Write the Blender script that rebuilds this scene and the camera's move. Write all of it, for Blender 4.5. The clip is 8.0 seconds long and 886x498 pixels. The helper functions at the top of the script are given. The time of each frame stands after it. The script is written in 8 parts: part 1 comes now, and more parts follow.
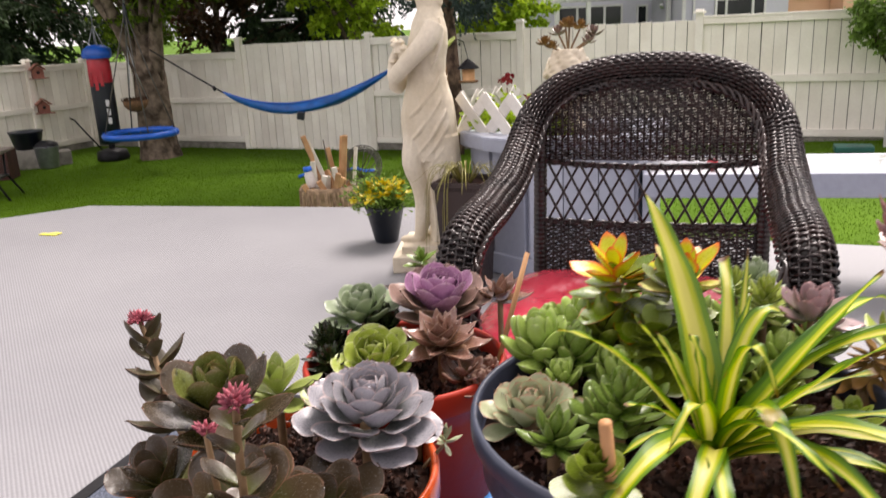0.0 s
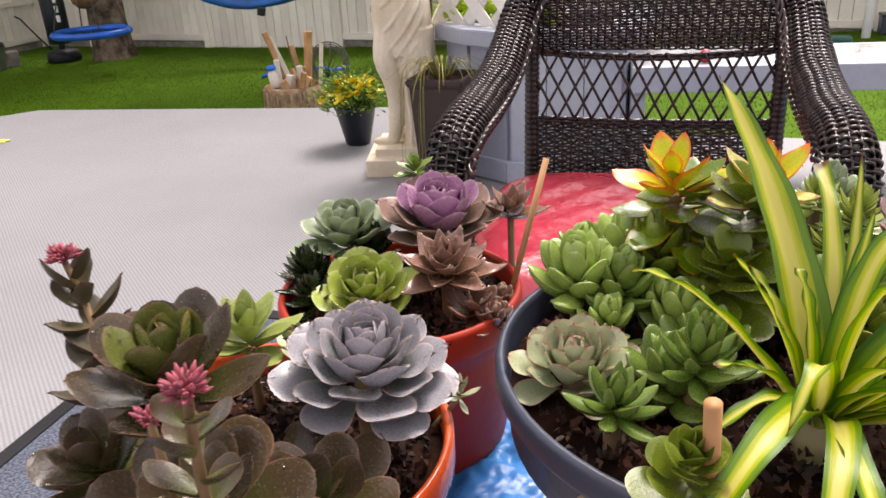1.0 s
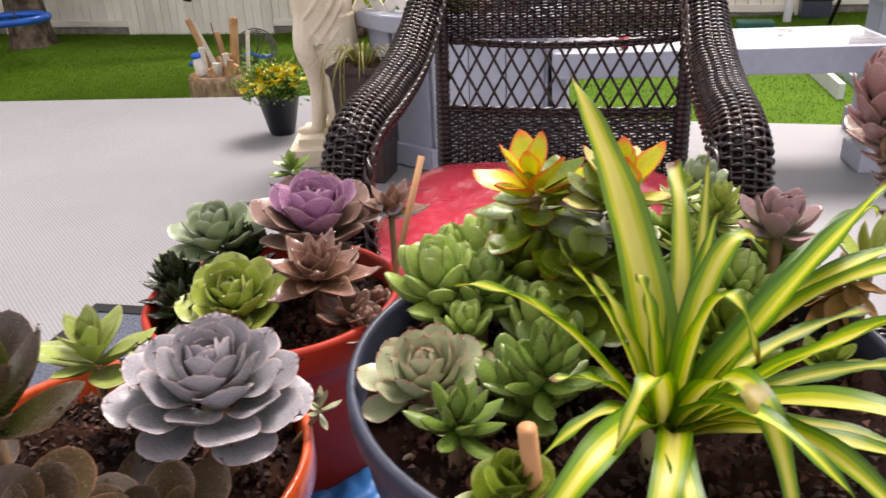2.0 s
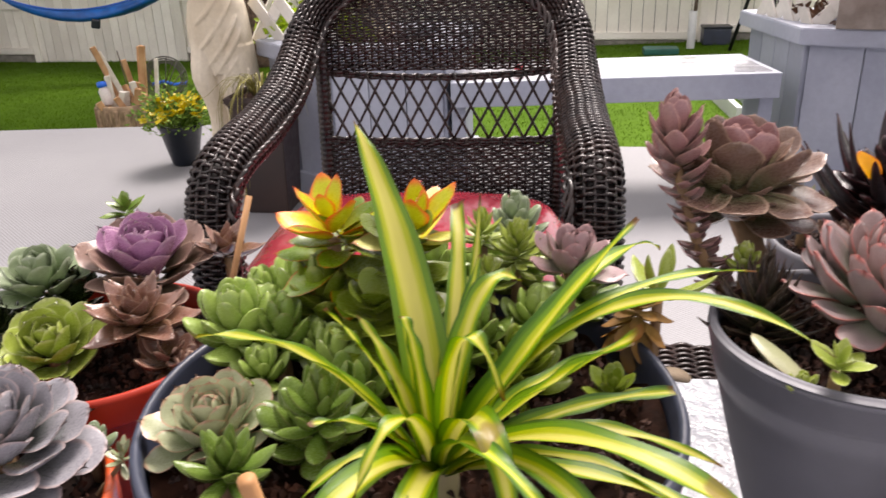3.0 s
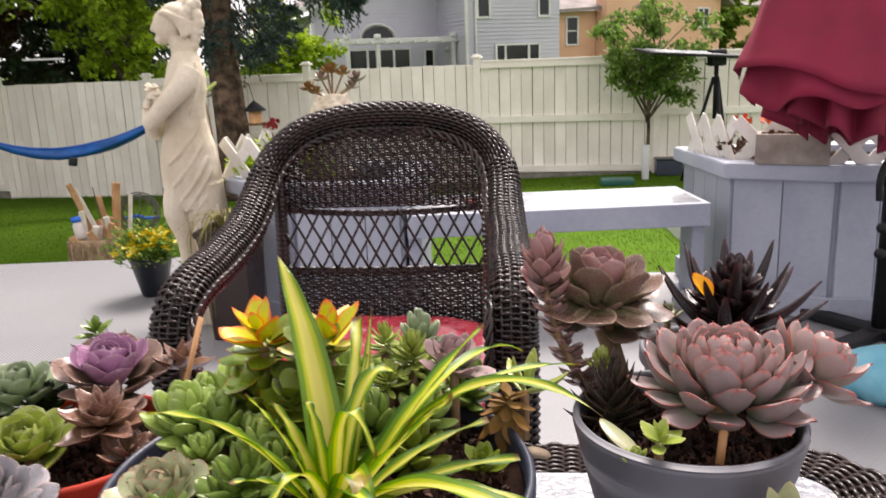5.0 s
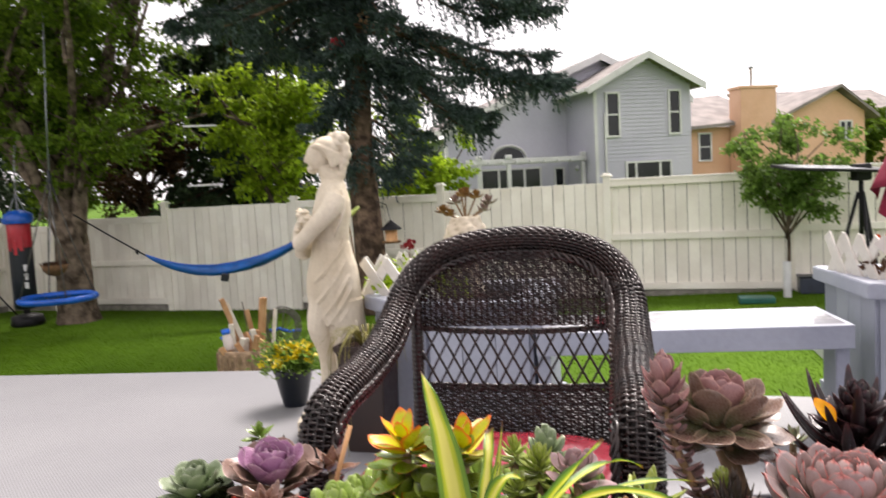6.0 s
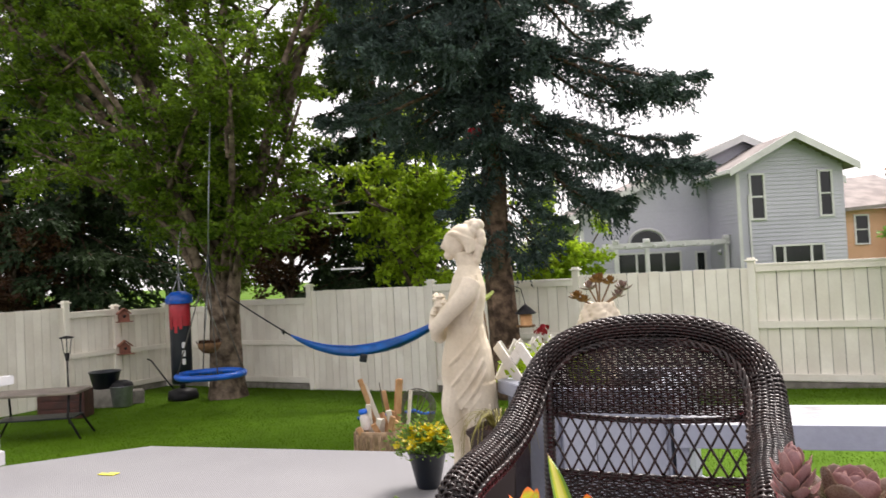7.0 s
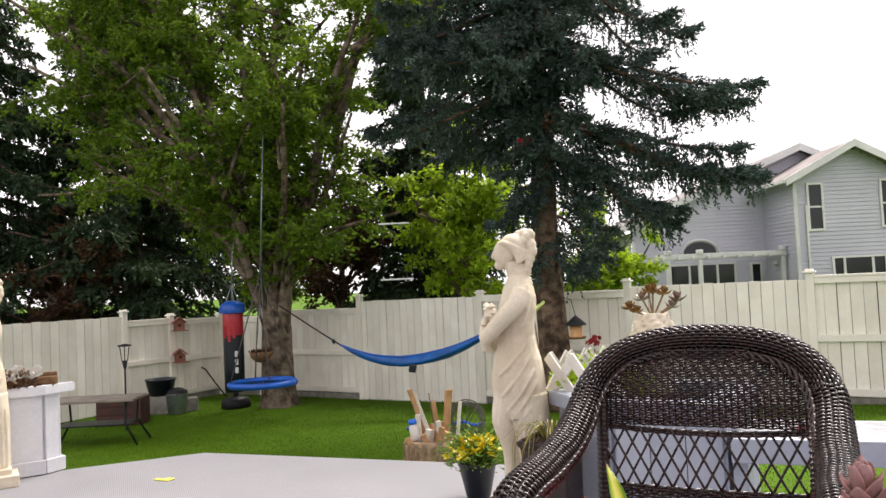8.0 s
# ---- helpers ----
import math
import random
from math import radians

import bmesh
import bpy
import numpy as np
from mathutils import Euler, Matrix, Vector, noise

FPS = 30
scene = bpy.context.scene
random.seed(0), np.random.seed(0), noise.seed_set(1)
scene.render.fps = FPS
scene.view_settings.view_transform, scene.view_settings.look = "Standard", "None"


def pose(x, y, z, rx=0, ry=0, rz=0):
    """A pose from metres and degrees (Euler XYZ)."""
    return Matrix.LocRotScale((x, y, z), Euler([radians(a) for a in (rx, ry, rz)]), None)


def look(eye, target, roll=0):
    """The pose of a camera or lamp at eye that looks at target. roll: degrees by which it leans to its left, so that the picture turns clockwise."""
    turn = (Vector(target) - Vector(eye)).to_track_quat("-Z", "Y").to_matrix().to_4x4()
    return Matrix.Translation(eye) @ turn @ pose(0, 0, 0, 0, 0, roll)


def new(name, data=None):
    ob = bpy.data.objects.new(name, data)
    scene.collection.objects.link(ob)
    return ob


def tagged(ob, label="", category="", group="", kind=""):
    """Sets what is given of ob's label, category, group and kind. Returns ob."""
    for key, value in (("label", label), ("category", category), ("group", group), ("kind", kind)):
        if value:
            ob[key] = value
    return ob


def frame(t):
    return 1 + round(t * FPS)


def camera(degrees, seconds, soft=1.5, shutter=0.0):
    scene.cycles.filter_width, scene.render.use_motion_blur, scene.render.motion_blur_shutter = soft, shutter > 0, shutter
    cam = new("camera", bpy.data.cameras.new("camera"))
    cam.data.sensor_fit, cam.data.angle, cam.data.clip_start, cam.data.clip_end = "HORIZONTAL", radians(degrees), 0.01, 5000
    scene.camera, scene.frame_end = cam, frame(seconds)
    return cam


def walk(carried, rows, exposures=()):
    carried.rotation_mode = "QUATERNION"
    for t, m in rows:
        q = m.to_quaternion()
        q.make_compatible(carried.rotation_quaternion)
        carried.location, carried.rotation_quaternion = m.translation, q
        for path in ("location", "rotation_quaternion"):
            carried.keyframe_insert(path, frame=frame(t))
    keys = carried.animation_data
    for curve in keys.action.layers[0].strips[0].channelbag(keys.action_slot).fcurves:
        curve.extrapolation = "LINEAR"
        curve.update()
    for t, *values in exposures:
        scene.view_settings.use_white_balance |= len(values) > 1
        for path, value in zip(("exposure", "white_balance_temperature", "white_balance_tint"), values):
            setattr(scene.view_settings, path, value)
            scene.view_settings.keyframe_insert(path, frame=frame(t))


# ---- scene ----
cam = camera(58.7, 8.0, shutter=0.35)
PATH = [
    (0, (0.085, 0.088, 0.996), (0.034, 2.012, 0.452), -2.8),
    (0.5, (0.049, 0.167, 0.973), (0.026, 2.043, 0.28), -2.7),
    (1, (0.053, 0.232, 0.962), (0.066, 2.072, 0.178), -3.2),
    (1.2, (0.062, 0.247, 0.958), (0.097, 2.078, 0.154), -3.4),
    (2.3, (0.137, 0.256, 0.963), (0.344, 2.067, 0.138), -2.6),
    (2.5, (0.155, 0.255, 0.963), (0.397, 2.068, 0.154), -2.6),
    (3, (0.197, 0.24, 0.972), (0.538, 2.052, 0.198), -2.0),
    (3.5, (0.234, 0.223, 0.974), (0.664, 2.036, 0.247), -1.5),
    (4, (0.258, 0.203, 0.976), (0.753, 2.022, 0.307), -1.2),
    (4.2, (0.263, 0.194, 0.977), (0.769, 2.02, 0.337), -1.3),
    (5.3, (0.216, 0.064, 1.014), (0.59, 1.991, 0.629), -2.4),
    (5.5, (0.22, 0.062, 1.012), (0.537, 2.01, 0.688), -2.5),
    (6, (0.211, 0.0, 1.032), (0.348, 1.988, 0.866), -3.1),
    (6.5, (0.216, -0.045, 1.037), (0.167, 1.954, 1.013), -3.1),
    (7, (0.217, -0.069, 1.041), (0.025, 1.921, 1.104), -2.9),
    (7.5, (0.225, -0.078, 1.034), (-0.051, 1.901, 1.125), -2.7),
    (8, (0.209, -0.066, 1.036), (-0.104, 1.907, 1.133), -2.7),
]
walk(cam, [(t, look(eye, target, roll)) for t, eye, target, roll in PATH], exposures=[(0.0, 0.74, 6550, 19), (4.2, 0.76, 6550, 18), (5.5, 0.78, 6500, 17), (8.0, 0.84, 6450, 16)])


# ---------------------------------------------------------------- light
world = bpy.data.worlds.new("overcast_sky")
scene.world = world
world.use_nodes = True
wn = world.node_tree
wn.nodes.clear()
sky = wn.nodes.new("ShaderNodeTexSky")
sky.sky_type = "NISHITA"
sky.sun_disc = False
sky.sun_elevation, sky.sun_rotation = radians(48), radians(35)
sky.air_density, sky.dust_density, sky.ozone_density = 1.0, 2.0, 1.0
pale = wn.nodes.new("ShaderNodeHueSaturation")
pale.inputs["Saturation"].default_value = 0.3
cloud = wn.nodes.new("ShaderNodeMix")
cloud.data_type = "RGBA"
cloud.inputs[0].default_value = 0.72
cloud.inputs[7].default_value = (9.6, 9.2, 8.9, 1.0)
backg = wn.nodes.new("ShaderNodeBackground")
backg.inputs["Strength"].default_value = 0.108
wout = wn.nodes.new("ShaderNodeOutputWorld")
wn.links.new(sky.outputs[0], pale.inputs["Color"])
wn.links.new(pale.outputs[0], cloud.inputs[6])
wn.links.new(cloud.outputs[2], backg.inputs[0])
wn.links.new(backg.outputs[0], wout.inputs[0])
sun_data = bpy.data.lights.new("sun", "SUN")
sun_data.energy, sun_data.angle, sun_data.color = 4.0, radians(26), (1.0, 0.94, 0.86)
sun = new("sun", sun_data)
sun.matrix_basis = look((2.6, 6.0, 9.0), (0, 1.0, 0.3))


# ---------------------------------------------------------------- helpers
def lin(h):
    """A hex colour as linear values."""
    c = [int(h[i:i + 2], 16) / 255 for i in (0, 2, 4)]
    return tuple(v / 12.92 if v < 0.04 else ((v + 0.055) / 1.055) ** 2.4 for v in c) + (1.0,)


def col(c):
    return lin(c) if isinstance(c, str) else (*c, 1.0)


class Graph:
    """Short way to wire nodes."""

    def __init__(self, name):
        self.mat = bpy.data.materials.new(name)
        self.mat.use_nodes = True
        self.t = self.mat.node_tree
        self.t.nodes.clear()
        self.out = self.t.nodes.new("ShaderNodeOutputMaterial")

    def n(self, kind, **inputs):
        node = self.t.nodes.new("ShaderNode" + kind)
        for key, v in inputs.items():
            key = key.replace("_", " ")
            if isinstance(v, bpy.types.NodeSocket):
                self.t.links.new(v, node.inputs[key])
            else:
                node.inputs[key].default_value = v
        return node

    def link(self, a, b):
        self.t.links.new(a, b)

    def math(self, op, a, b=0.0, c=0.0):
        node = self.t.nodes.new("ShaderNodeMath")
        node.operation = op
        for i, v in enumerate((a, b, c)):
            if isinstance(v, bpy.types.NodeSocket):
                self.t.links.new(v, node.inputs[i])
            else:
                node.inputs[i].default_value = v
        return node.outputs[0]

    def mix(self, fac, a, b, blend="MIX"):
        node = self.t.nodes.new("ShaderNodeMix")
        node.data_type, node.blend_type = "RGBA", blend
        for i, v in ((0, fac), (6, a), (7, b)):
            if isinstance(v, bpy.types.NodeSocket):
                self.t.links.new(v, node.inputs[i])
            else:
                node.inputs[i].default_value = v
        return node.outputs[2]

    def remap(self, v, a, b, c=0.0, d=1.0):
        node = self.t.nodes.new("ShaderNodeMapRange")
        node.interpolation_type = "SMOOTHSTEP"
        self.t.links.new(v, node.inputs[0])
        for i, x in enumerate((a, b, c, d)):
            node.inputs[i + 1].default_value = x
        return node.outputs[0]

    def coords(self, spread=True):
        """Object coordinates, moved at random from piece to piece."""
        tc = self.n("TexCoord")
        if not spread:
            return tc.outputs["Object"]
        info = self.n("ObjectInfo")
        add = self.t.nodes.new("ShaderNodeVectorMath")
        add.operation = "ADD"
        self.link(tc.outputs["Object"], add.inputs[0])
        comb = self.n("CombineXYZ", X=self.math("MULTIPLY", info.outputs["Random"], 37.0), Y=self.math("MULTIPLY", info.outputs["Random"], 91.0))
        self.link(comb.outputs[0], add.inputs[1])
        return add.outputs[0]

    def noise(self, vec, scale, detail=3.0, rough=0.55):
        return self.n("TexNoise", Vector=vec, Scale=scale, Detail=detail, Roughness=rough).outputs["Fac"]

    def vary(self, colour, fac, amount):
        """Darker and lighter round the middle by fac."""
        hsv = self.n("HueSaturation", Color=colour, Value=self.remap(fac, 0.0, 1.0, 1 - amount, 1 + amount))
        return hsv.outputs[0]


def surf(name, c1, c2, scale=6.0, rough=0.6, bump=0.15, fine=60.0, metallic=0.0, rand=0.08, coat=0.0, grain=0.08, trans=0.0, island=False, spec=0.5):
    """A surface with stains at one scale, grain at another and a fine relief."""
    g = Graph(name)
    vec = g.coords()
    big, small = g.noise(vec, scale, 4), g.noise(vec, fine, 3)
    colour = g.mix(g.remap(big, 0.3, 0.7), col(c1), col(c2))
    colour = g.vary(colour, small, grain)
    if rand:
        colour = g.vary(colour, g.n("NewGeometry").outputs["Random Per Island"] if island else g.n("ObjectInfo").outputs["Random"], rand)
    b = g.n("BsdfPrincipled", Base_Color=colour, Metallic=metallic, Coat_Weight=coat, Roughness=g.remap(small, 0.2, 0.8, max(rough - 0.08, 0.02), min(rough + 0.08, 1)))
    b.inputs["Specular IOR Level"].default_value = spec
    if bump:
        bm_ = g.n("Bump", Height=small, Strength=bump, Distance=0.3 / fine)
        g.link(bm_.outputs[0], b.inputs["Normal"])
    last = b.outputs[0]
    if trans:
        tr = g.n("BsdfTranslucent", Color=colour)
        last = g.n("MixShader", Fac=trans).outputs[0]
        node = last.node
        g.link(b.outputs[0], node.inputs[1])
        g.link(tr.outputs[0], node.inputs[2])
    g.link(last, g.out.inputs[0])
    return g.mat


def leafmat(name, base, mid, edge, ew=0.8, rough=0.45, rand=0.14, trans=0.15, tip=0.88, spots=0.0, bloom=0.0, wet=0.18, value=0.62):
    """A leaf: its colour runs from the base out, with a tinted edge and tip."""
    g = Graph(name)
    uvn = g.n("UVMap")
    sep = g.n("SeparateXYZ", Vector=uvn.outputs[0])
    vec = g.coords()
    n1, n2 = g.noise(vec, 3.0), g.noise(vec, 26.0)
    a = g.math("ABSOLUTE", g.math("MULTIPLY_ADD", sep.outputs[0], 2.0, -1.0))
    v = g.math("ADD", sep.outputs[1], g.math("MULTIPLY_ADD", n1, 0.3, -0.15))
    colour = g.mix(g.remap(v, 0.1, 0.75), col(base), col(mid))
    rim = g.math("MAXIMUM", g.remap(a, ew, 1.0), g.remap(sep.outputs[1], tip, 1.0))
    colour = g.mix(g.math("MULTIPLY", rim, 0.7), colour, col(edge))
    colour = g.vary(colour, n2, 0.12)
    colour = g.vary(colour, g.n("ObjectInfo").outputs["Random"], rand)
    colour = g.n("HueSaturation", Color=colour, Saturation=1.10, Value=value).outputs[0]
    if spots:
        colour = g.mix(g.remap(g.noise(vec, 60.0), 0.66, 0.7, 0, spots), colour, (0.7, 0.72, 0.65, 1))
    b = g.n("BsdfPrincipled", Base_Color=colour, Roughness=g.remap(n2, 0.2, 0.8, rough - 0.1, rough + 0.1))
    b.inputs["Specular IOR Level"].default_value = 0.36
    b.inputs["Sheen Weight"].default_value = bloom
    b.inputs["Coat Weight"].default_value = wet
    b.inputs["Coat Roughness"].default_value = 0.16
    bm_ = g.n("Bump", Height=n2, Strength=0.12, Distance=0.01)
    g.link(bm_.outputs[0], b.inputs["Normal"])
    tr = g.n("BsdfTranslucent", Color=colour)
    ms = g.n("MixShader", Fac=trans)
    g.link(b.outputs[0], ms.inputs[1])
    g.link(tr.outputs[0], ms.inputs[2])
    g.link(ms.outputs[0], g.out.inputs[0])
    return g.mat


def make_mesh(name, verts, faces, uv=None, smooth=True):
    me = bpy.data.meshes.new(name)
    me.from_pydata([tuple(v) for v in verts], [], [tuple(f) for f in faces])
    if uv is not None:
        layer = me.uv_layers.new(name="UVMap")
        idx = np.empty(len(me.loops), dtype=np.int32)
        me.loops.foreach_get("vertex_index", idx)
        layer.data.foreach_set("uv", np.asarray(uv, dtype=np.float32)[idx].ravel())
    if smooth:
        me.polygons.foreach_set("use_smooth", np.ones(len(me.polygons), dtype=bool))
    me.update()
    return me


def bm_mesh(bm, name, smooth=False):
    me = bpy.data.meshes.new(name)
    bm.normal_update()
    bm.to_mesh(me)
    bm.free()
    if smooth:
        me.polygons.foreach_set("use_smooth", np.ones(len(me.polygons), dtype=bool))
    return me


def thing(name, label, category, m=None, group="", kind=""):
    """An Empty at the thing's base, which parents its parts."""
    ob = new(name)
    ob.empty_display_size = 0.05
    if m is not None:
        ob.matrix_basis = m
    return tagged(ob, label, category, group, kind)


def part(name, data, material, parent=None, label="", m=None, smooth=False, kind=""):
    """Links a bmesh or a mesh as one object under a thing or a part."""
    if isinstance(data, bmesh.types.BMesh):
        data = bm_mesh(data, name, smooth)
    if not data.materials:
        data.materials.append(material)
    ob = new(name, data)
    if parent is not None:
        ob.parent = parent
    if m is not None:
        ob.matrix_basis = m
    return tagged(ob, label, "", "", kind)


def single(name, data, material, label, category, m=None, group="", kind="", smooth=False):
    """A thing that is one mesh."""
    ob = part(name, data, material, None, "", m, smooth)
    return tagged(ob, label, category, group, kind)


def boxes(*rows, bevel=0.004, bm=None):
    """A bmesh of boxes, each (cx, cy, cz, sx, sy, sz[, turn about z])."""
    bm = bm or bmesh.new()
    for cx, cy, cz, sx, sy, sz, *turn in rows:
        made = bmesh.ops.create_cube(bm, size=1.0, matrix=pose(cx, cy, cz, 0, 0, turn[0] if turn else 0) @ Matrix.Diagonal((sx, sy, sz, 1)))
        if bevel:
            edges = {e for v in made["verts"] for e in v.link_edges}
            bmesh.ops.bevel(bm, geom=list(edges), offset=min(bevel, 0.3 * min(sx, sy, sz)), segments=2, affect="EDGES", profile=0.6)
    return bm


def lathe(profile, segs=48, wobble=0.0, name="turned"):
    """A mesh turned round z from (radius, height) pairs."""
    verts, faces = [], []
    for j, (r, z) in enumerate(profile):
        for i in range(segs):
            a = 2 * math.pi * i / segs
            k = 1 + wobble * noise.noise((math.cos(a) * 2, math.sin(a) * 2, z * 9))
            verts.append((r * k * math.cos(a), r * k * math.sin(a), z))
    for j in range(len(profile) - 1):
        for i in range(segs):
            k = (i + 1) % segs
            faces.append((j * segs + i, j * segs + k, (j + 1) * segs + k, (j + 1) * segs + i))
    return make_mesh(name, verts, faces)


def spline(pts, n):
    """n + 1 points on a smooth curve through pts."""
    p = np.array(pts, dtype=float)
    p = np.vstack([2 * p[0] - p[1], p, 2 * p[-1] - p[-2]])
    out = []
    k = len(p) - 3
    for i in range(n + 1):
        s = min(i / n * k, k - 1e-9)
        j = int(s)
        t = s - j
        a, b, c, d = p[j:j + 4]
        out.append(0.5 * (2 * b + (c - a) * t + (2 * a - 5 * b + 4 * c - d) * t * t + (3 * b - a - 3 * c + d) * t ** 3))
    return np.array(out)


def sweep(path, radii, segs=8, squash=1.0, up=(0, 0, 1), relief=None, cap=True):
    """Vertices and faces of a tube along a path; radii: one, or one for each point. relief(i, angle) scales the radius."""
    path = np.asarray(path, dtype=float)
    n = len(path)
    radii = np.full(n, radii) if np.isscalar(radii) else np.asarray(radii)
    tang = np.gradient(path, axis=0)
    tang /= np.linalg.norm(tang, axis=1)[:, None] + 1e-12
    verts, faces = [], []
    ref = np.array(up, dtype=float)
    side = np.cross(tang[0], ref)
    if np.linalg.norm(side) < 0.1:
        side = np.cross(tang[0], (1.0, 0.02, 0.0))
    for i in range(n):
        side = side - tang[i] * (side @ tang[i])
        side /= np.linalg.norm(side) + 1e-12
        top = np.cross(side, tang[i])
        for k in range(segs):
            a = 2 * math.pi * k / segs
            r = radii[i] * (relief(i, a) if relief else 1.0)
            verts.append(path[i] + r * (math.cos(a) * side + squash * math.sin(a) * top))
    for i in range(n - 1):
        for k in range(segs):
            q = (k + 1) % segs
            faces.append((i * segs + k, i * segs + q, (i + 1) * segs + q, (i + 1) * segs + k))
    if cap:
        faces.append(tuple(range(segs))[::-1])
        faces.append(tuple((n - 1) * segs + k for k in range(segs)))
    return verts, faces


def tubes(rows, segs=6, name="tubes", smooth=True):
    """One mesh of several tubes: rows of (path, radii)."""
    verts, faces = [], []
    for path, radii in rows:
        v, f = sweep(path, radii, segs)
        o = len(verts)
        verts += v
        faces += [tuple(i + o for i in q) for q in f]
    return make_mesh(name, verts, faces, smooth=smooth)


def prism(outline, z0, z1, bm=None):
    """A bmesh of an upright slab over a plan outline, anticlockwise."""
    bm = bm or bmesh.new()
    low = [bm.verts.new((x, y, z0)) for x, y in outline]
    top = [bm.verts.new((x, y, z1)) for x, y in outline]
    bm.faces.new(low[::-1])
    bm.faces.new(top)
    n = len(outline)
    for i in range(n):
        bm.faces.new((low[i], low[(i + 1) % n], top[(i + 1) % n], top[i]))
    return bm


rnd = random.Random(7)

# ---------------------------------------------------------------- materials
M_fence = surf("aged_cream_fence_paint", "eeeadf", "ded8cc", 1.4, 0.6, 0.25, 40, rand=0.05, grain=0.06)
# dark colour that stands for the shade in the fence's gaps
M_shade_wood = surf("gap_shade_wood", "4a443c", "38332d", 3.0, 0.9, 0.3, 30)
M_grey_paint = surf("grey_deck_paint", "a3a8b4", "8f94a2", 2.0, 0.5, 0.2, 45, rand=0.05)
# grey paint with the left planter's light put into it; also the pale edging
M_lit_pale_paint = surf("lit_and_pale_grey_paint", "ccccce", "bcbcc0", 2.0, 0.5, 0.2, 45, rand=0.05)
M_white_paint = surf("white_paint", "dcd9d2", "c8c4ba", 4.0, 0.5, 0.15, 50)
M_wet_white = surf("wet_pale_boards", "b4b4b8", "96969c", 3.0, 0.14, 0.05, 30, coat=0.6)
M_siding = surf("grey_vinyl_siding", "c2c1ce", "b4b4c2", 0.5, 0.55, 0.05, 20)
M_orange_wall = surf("salmon_stucco", "dcb294", "d0a484", 0.6, 0.8, 0.1, 20)
M_shingle = surf("pale_roof_shingles", "8f8884", "746e6c", 1.5, 0.85, 0.4, 14, spec=0.2)
M_shingle_dark = surf("slate_blue_roof", "6f7683", "5c6370", 1.5, 0.85, 0.4, 14)
M_trim = surf("house_trim_white", "d8d8d8", "c6c6c8", 1.0, 0.5, 0.05, 20)
M_glass = surf("dark_window_glass", (0.008, 0.010, 0.012), (0.018, 0.021, 0.024), 0.8, 0.1, 0.0, 10, rand=0, spec=0.35)
M_stone = surf("cream_cast_stone", "d9cfb9", "c3b69c", 5.0, 0.7, 0.35, 70, grain=0.1)
M_bark = surf("grey_brown_bark", "7c6e60", "382f27", 6.0, 0.95, 1.0, 9, grain=0.5, spec=0.15)
M_bark_spruce = surf("red_brown_spruce_bark", "7a6656", "3c3029", 7.0, 0.95, 1.0, 10, grain=0.5, spec=0.15)
M_soil = surf("dark_potting_soil", "2a1810", "120a07", 30.0, 1.0, 0.8, 160, grain=0.5, spec=0.1)
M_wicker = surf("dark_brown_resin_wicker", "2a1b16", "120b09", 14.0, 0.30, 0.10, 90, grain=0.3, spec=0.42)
# core under the strands: the shade between them is put into its darker colour
M_wicker_shade = surf("shadowed_wicker_core", "140e0c", "0c0807", 14.0, 0.6, 0.2, 90, spec=0.2)
M_black = surf("black_metal", (0.008, 0.008, 0.009), (0.014, 0.014, 0.016), 6.0, 0.5, 0.1, 60, spec=0.22)
M_red_cushion = surf("wet_red_cushion", "b03444", "982838", 6.0, 0.20, 0.35, 55, coat=0.5, grain=0.06)
M_red_cloth = surf("crimson_umbrella_cloth", "8e1a3a", "76122e", 3.0, 0.75, 0.2, 160, trans=0.15)
M_blue_nylon = surf("blue_nylon", "0660b4", "04488a", 4.0, 0.42, 0.2, 50, trans=0.1)
M_blue_foam = surf("blue_swing_cover", "0e5cc4", "0a4aa4", 4.0, 0.35, 0.1, 50)
M_navy = surf("navy_vinyl", "0a1420", "070e18", 4.0, 0.4, 0.1, 50)
M_red_vinyl = surf("red_vinyl", "b01c2c", "961424", 4.0, 0.4, 0.1, 50)
M_terracotta = surf("orange_glazed_pot", "c8521e", "b04018", 9.0, 0.3, 0.1, 60, coat=0.2)
M_redpot = surf("dark_red_pot", "a42c12", "8a200e", 6.0, 0.5, 0.1, 60, spec=0.3)
M_bluebowl = surf("slate_blue_plastic", "383e4e", "2e323f", 6.0, 0.4, 0.1, 60)
M_greypot = surf("violet_grey_pot", "6a6a70", "5a5a60", 6.0, 0.5, 0.1, 60)
M_whitepot = surf("white_ceramic", "d8d0cc", "cac2be", 6.0, 0.3, 0.05, 60)
M_wood = surf("split_pine", "c49a70", "a67a52", 9.0, 0.8, 0.4, 40, rand=0.2)
M_wood_pale = surf("white_painted_wood", "d6d0c6", "c0b8aa", 9.0, 0.7, 0.3, 40)
M_stick = surf("bamboo_stick", "b88a5a", "9c7044", 12.0, 0.6, 0.2, 80)
M_grass = surf("grass_blades", (0.056, 0.112, 0.003), (0.074, 0.142, 0.003), 0.6, 0.8, 0.0, 20, island=True, rand=0.06, trans=0.3, spec=0.03)
M_rope = surf("grey_rope", "55524c", "403d38", 20.0, 0.8, 0.3, 90)
M_silver = surf("galvanised_steel", "9a9ea2", "84888c", 8.0, 0.4, 0.1, 60, metallic=0.8)
M_stoneblock = surf("rough_stone", "8c8880", "6c6860", 8.0, 0.9, 0.6, 40)


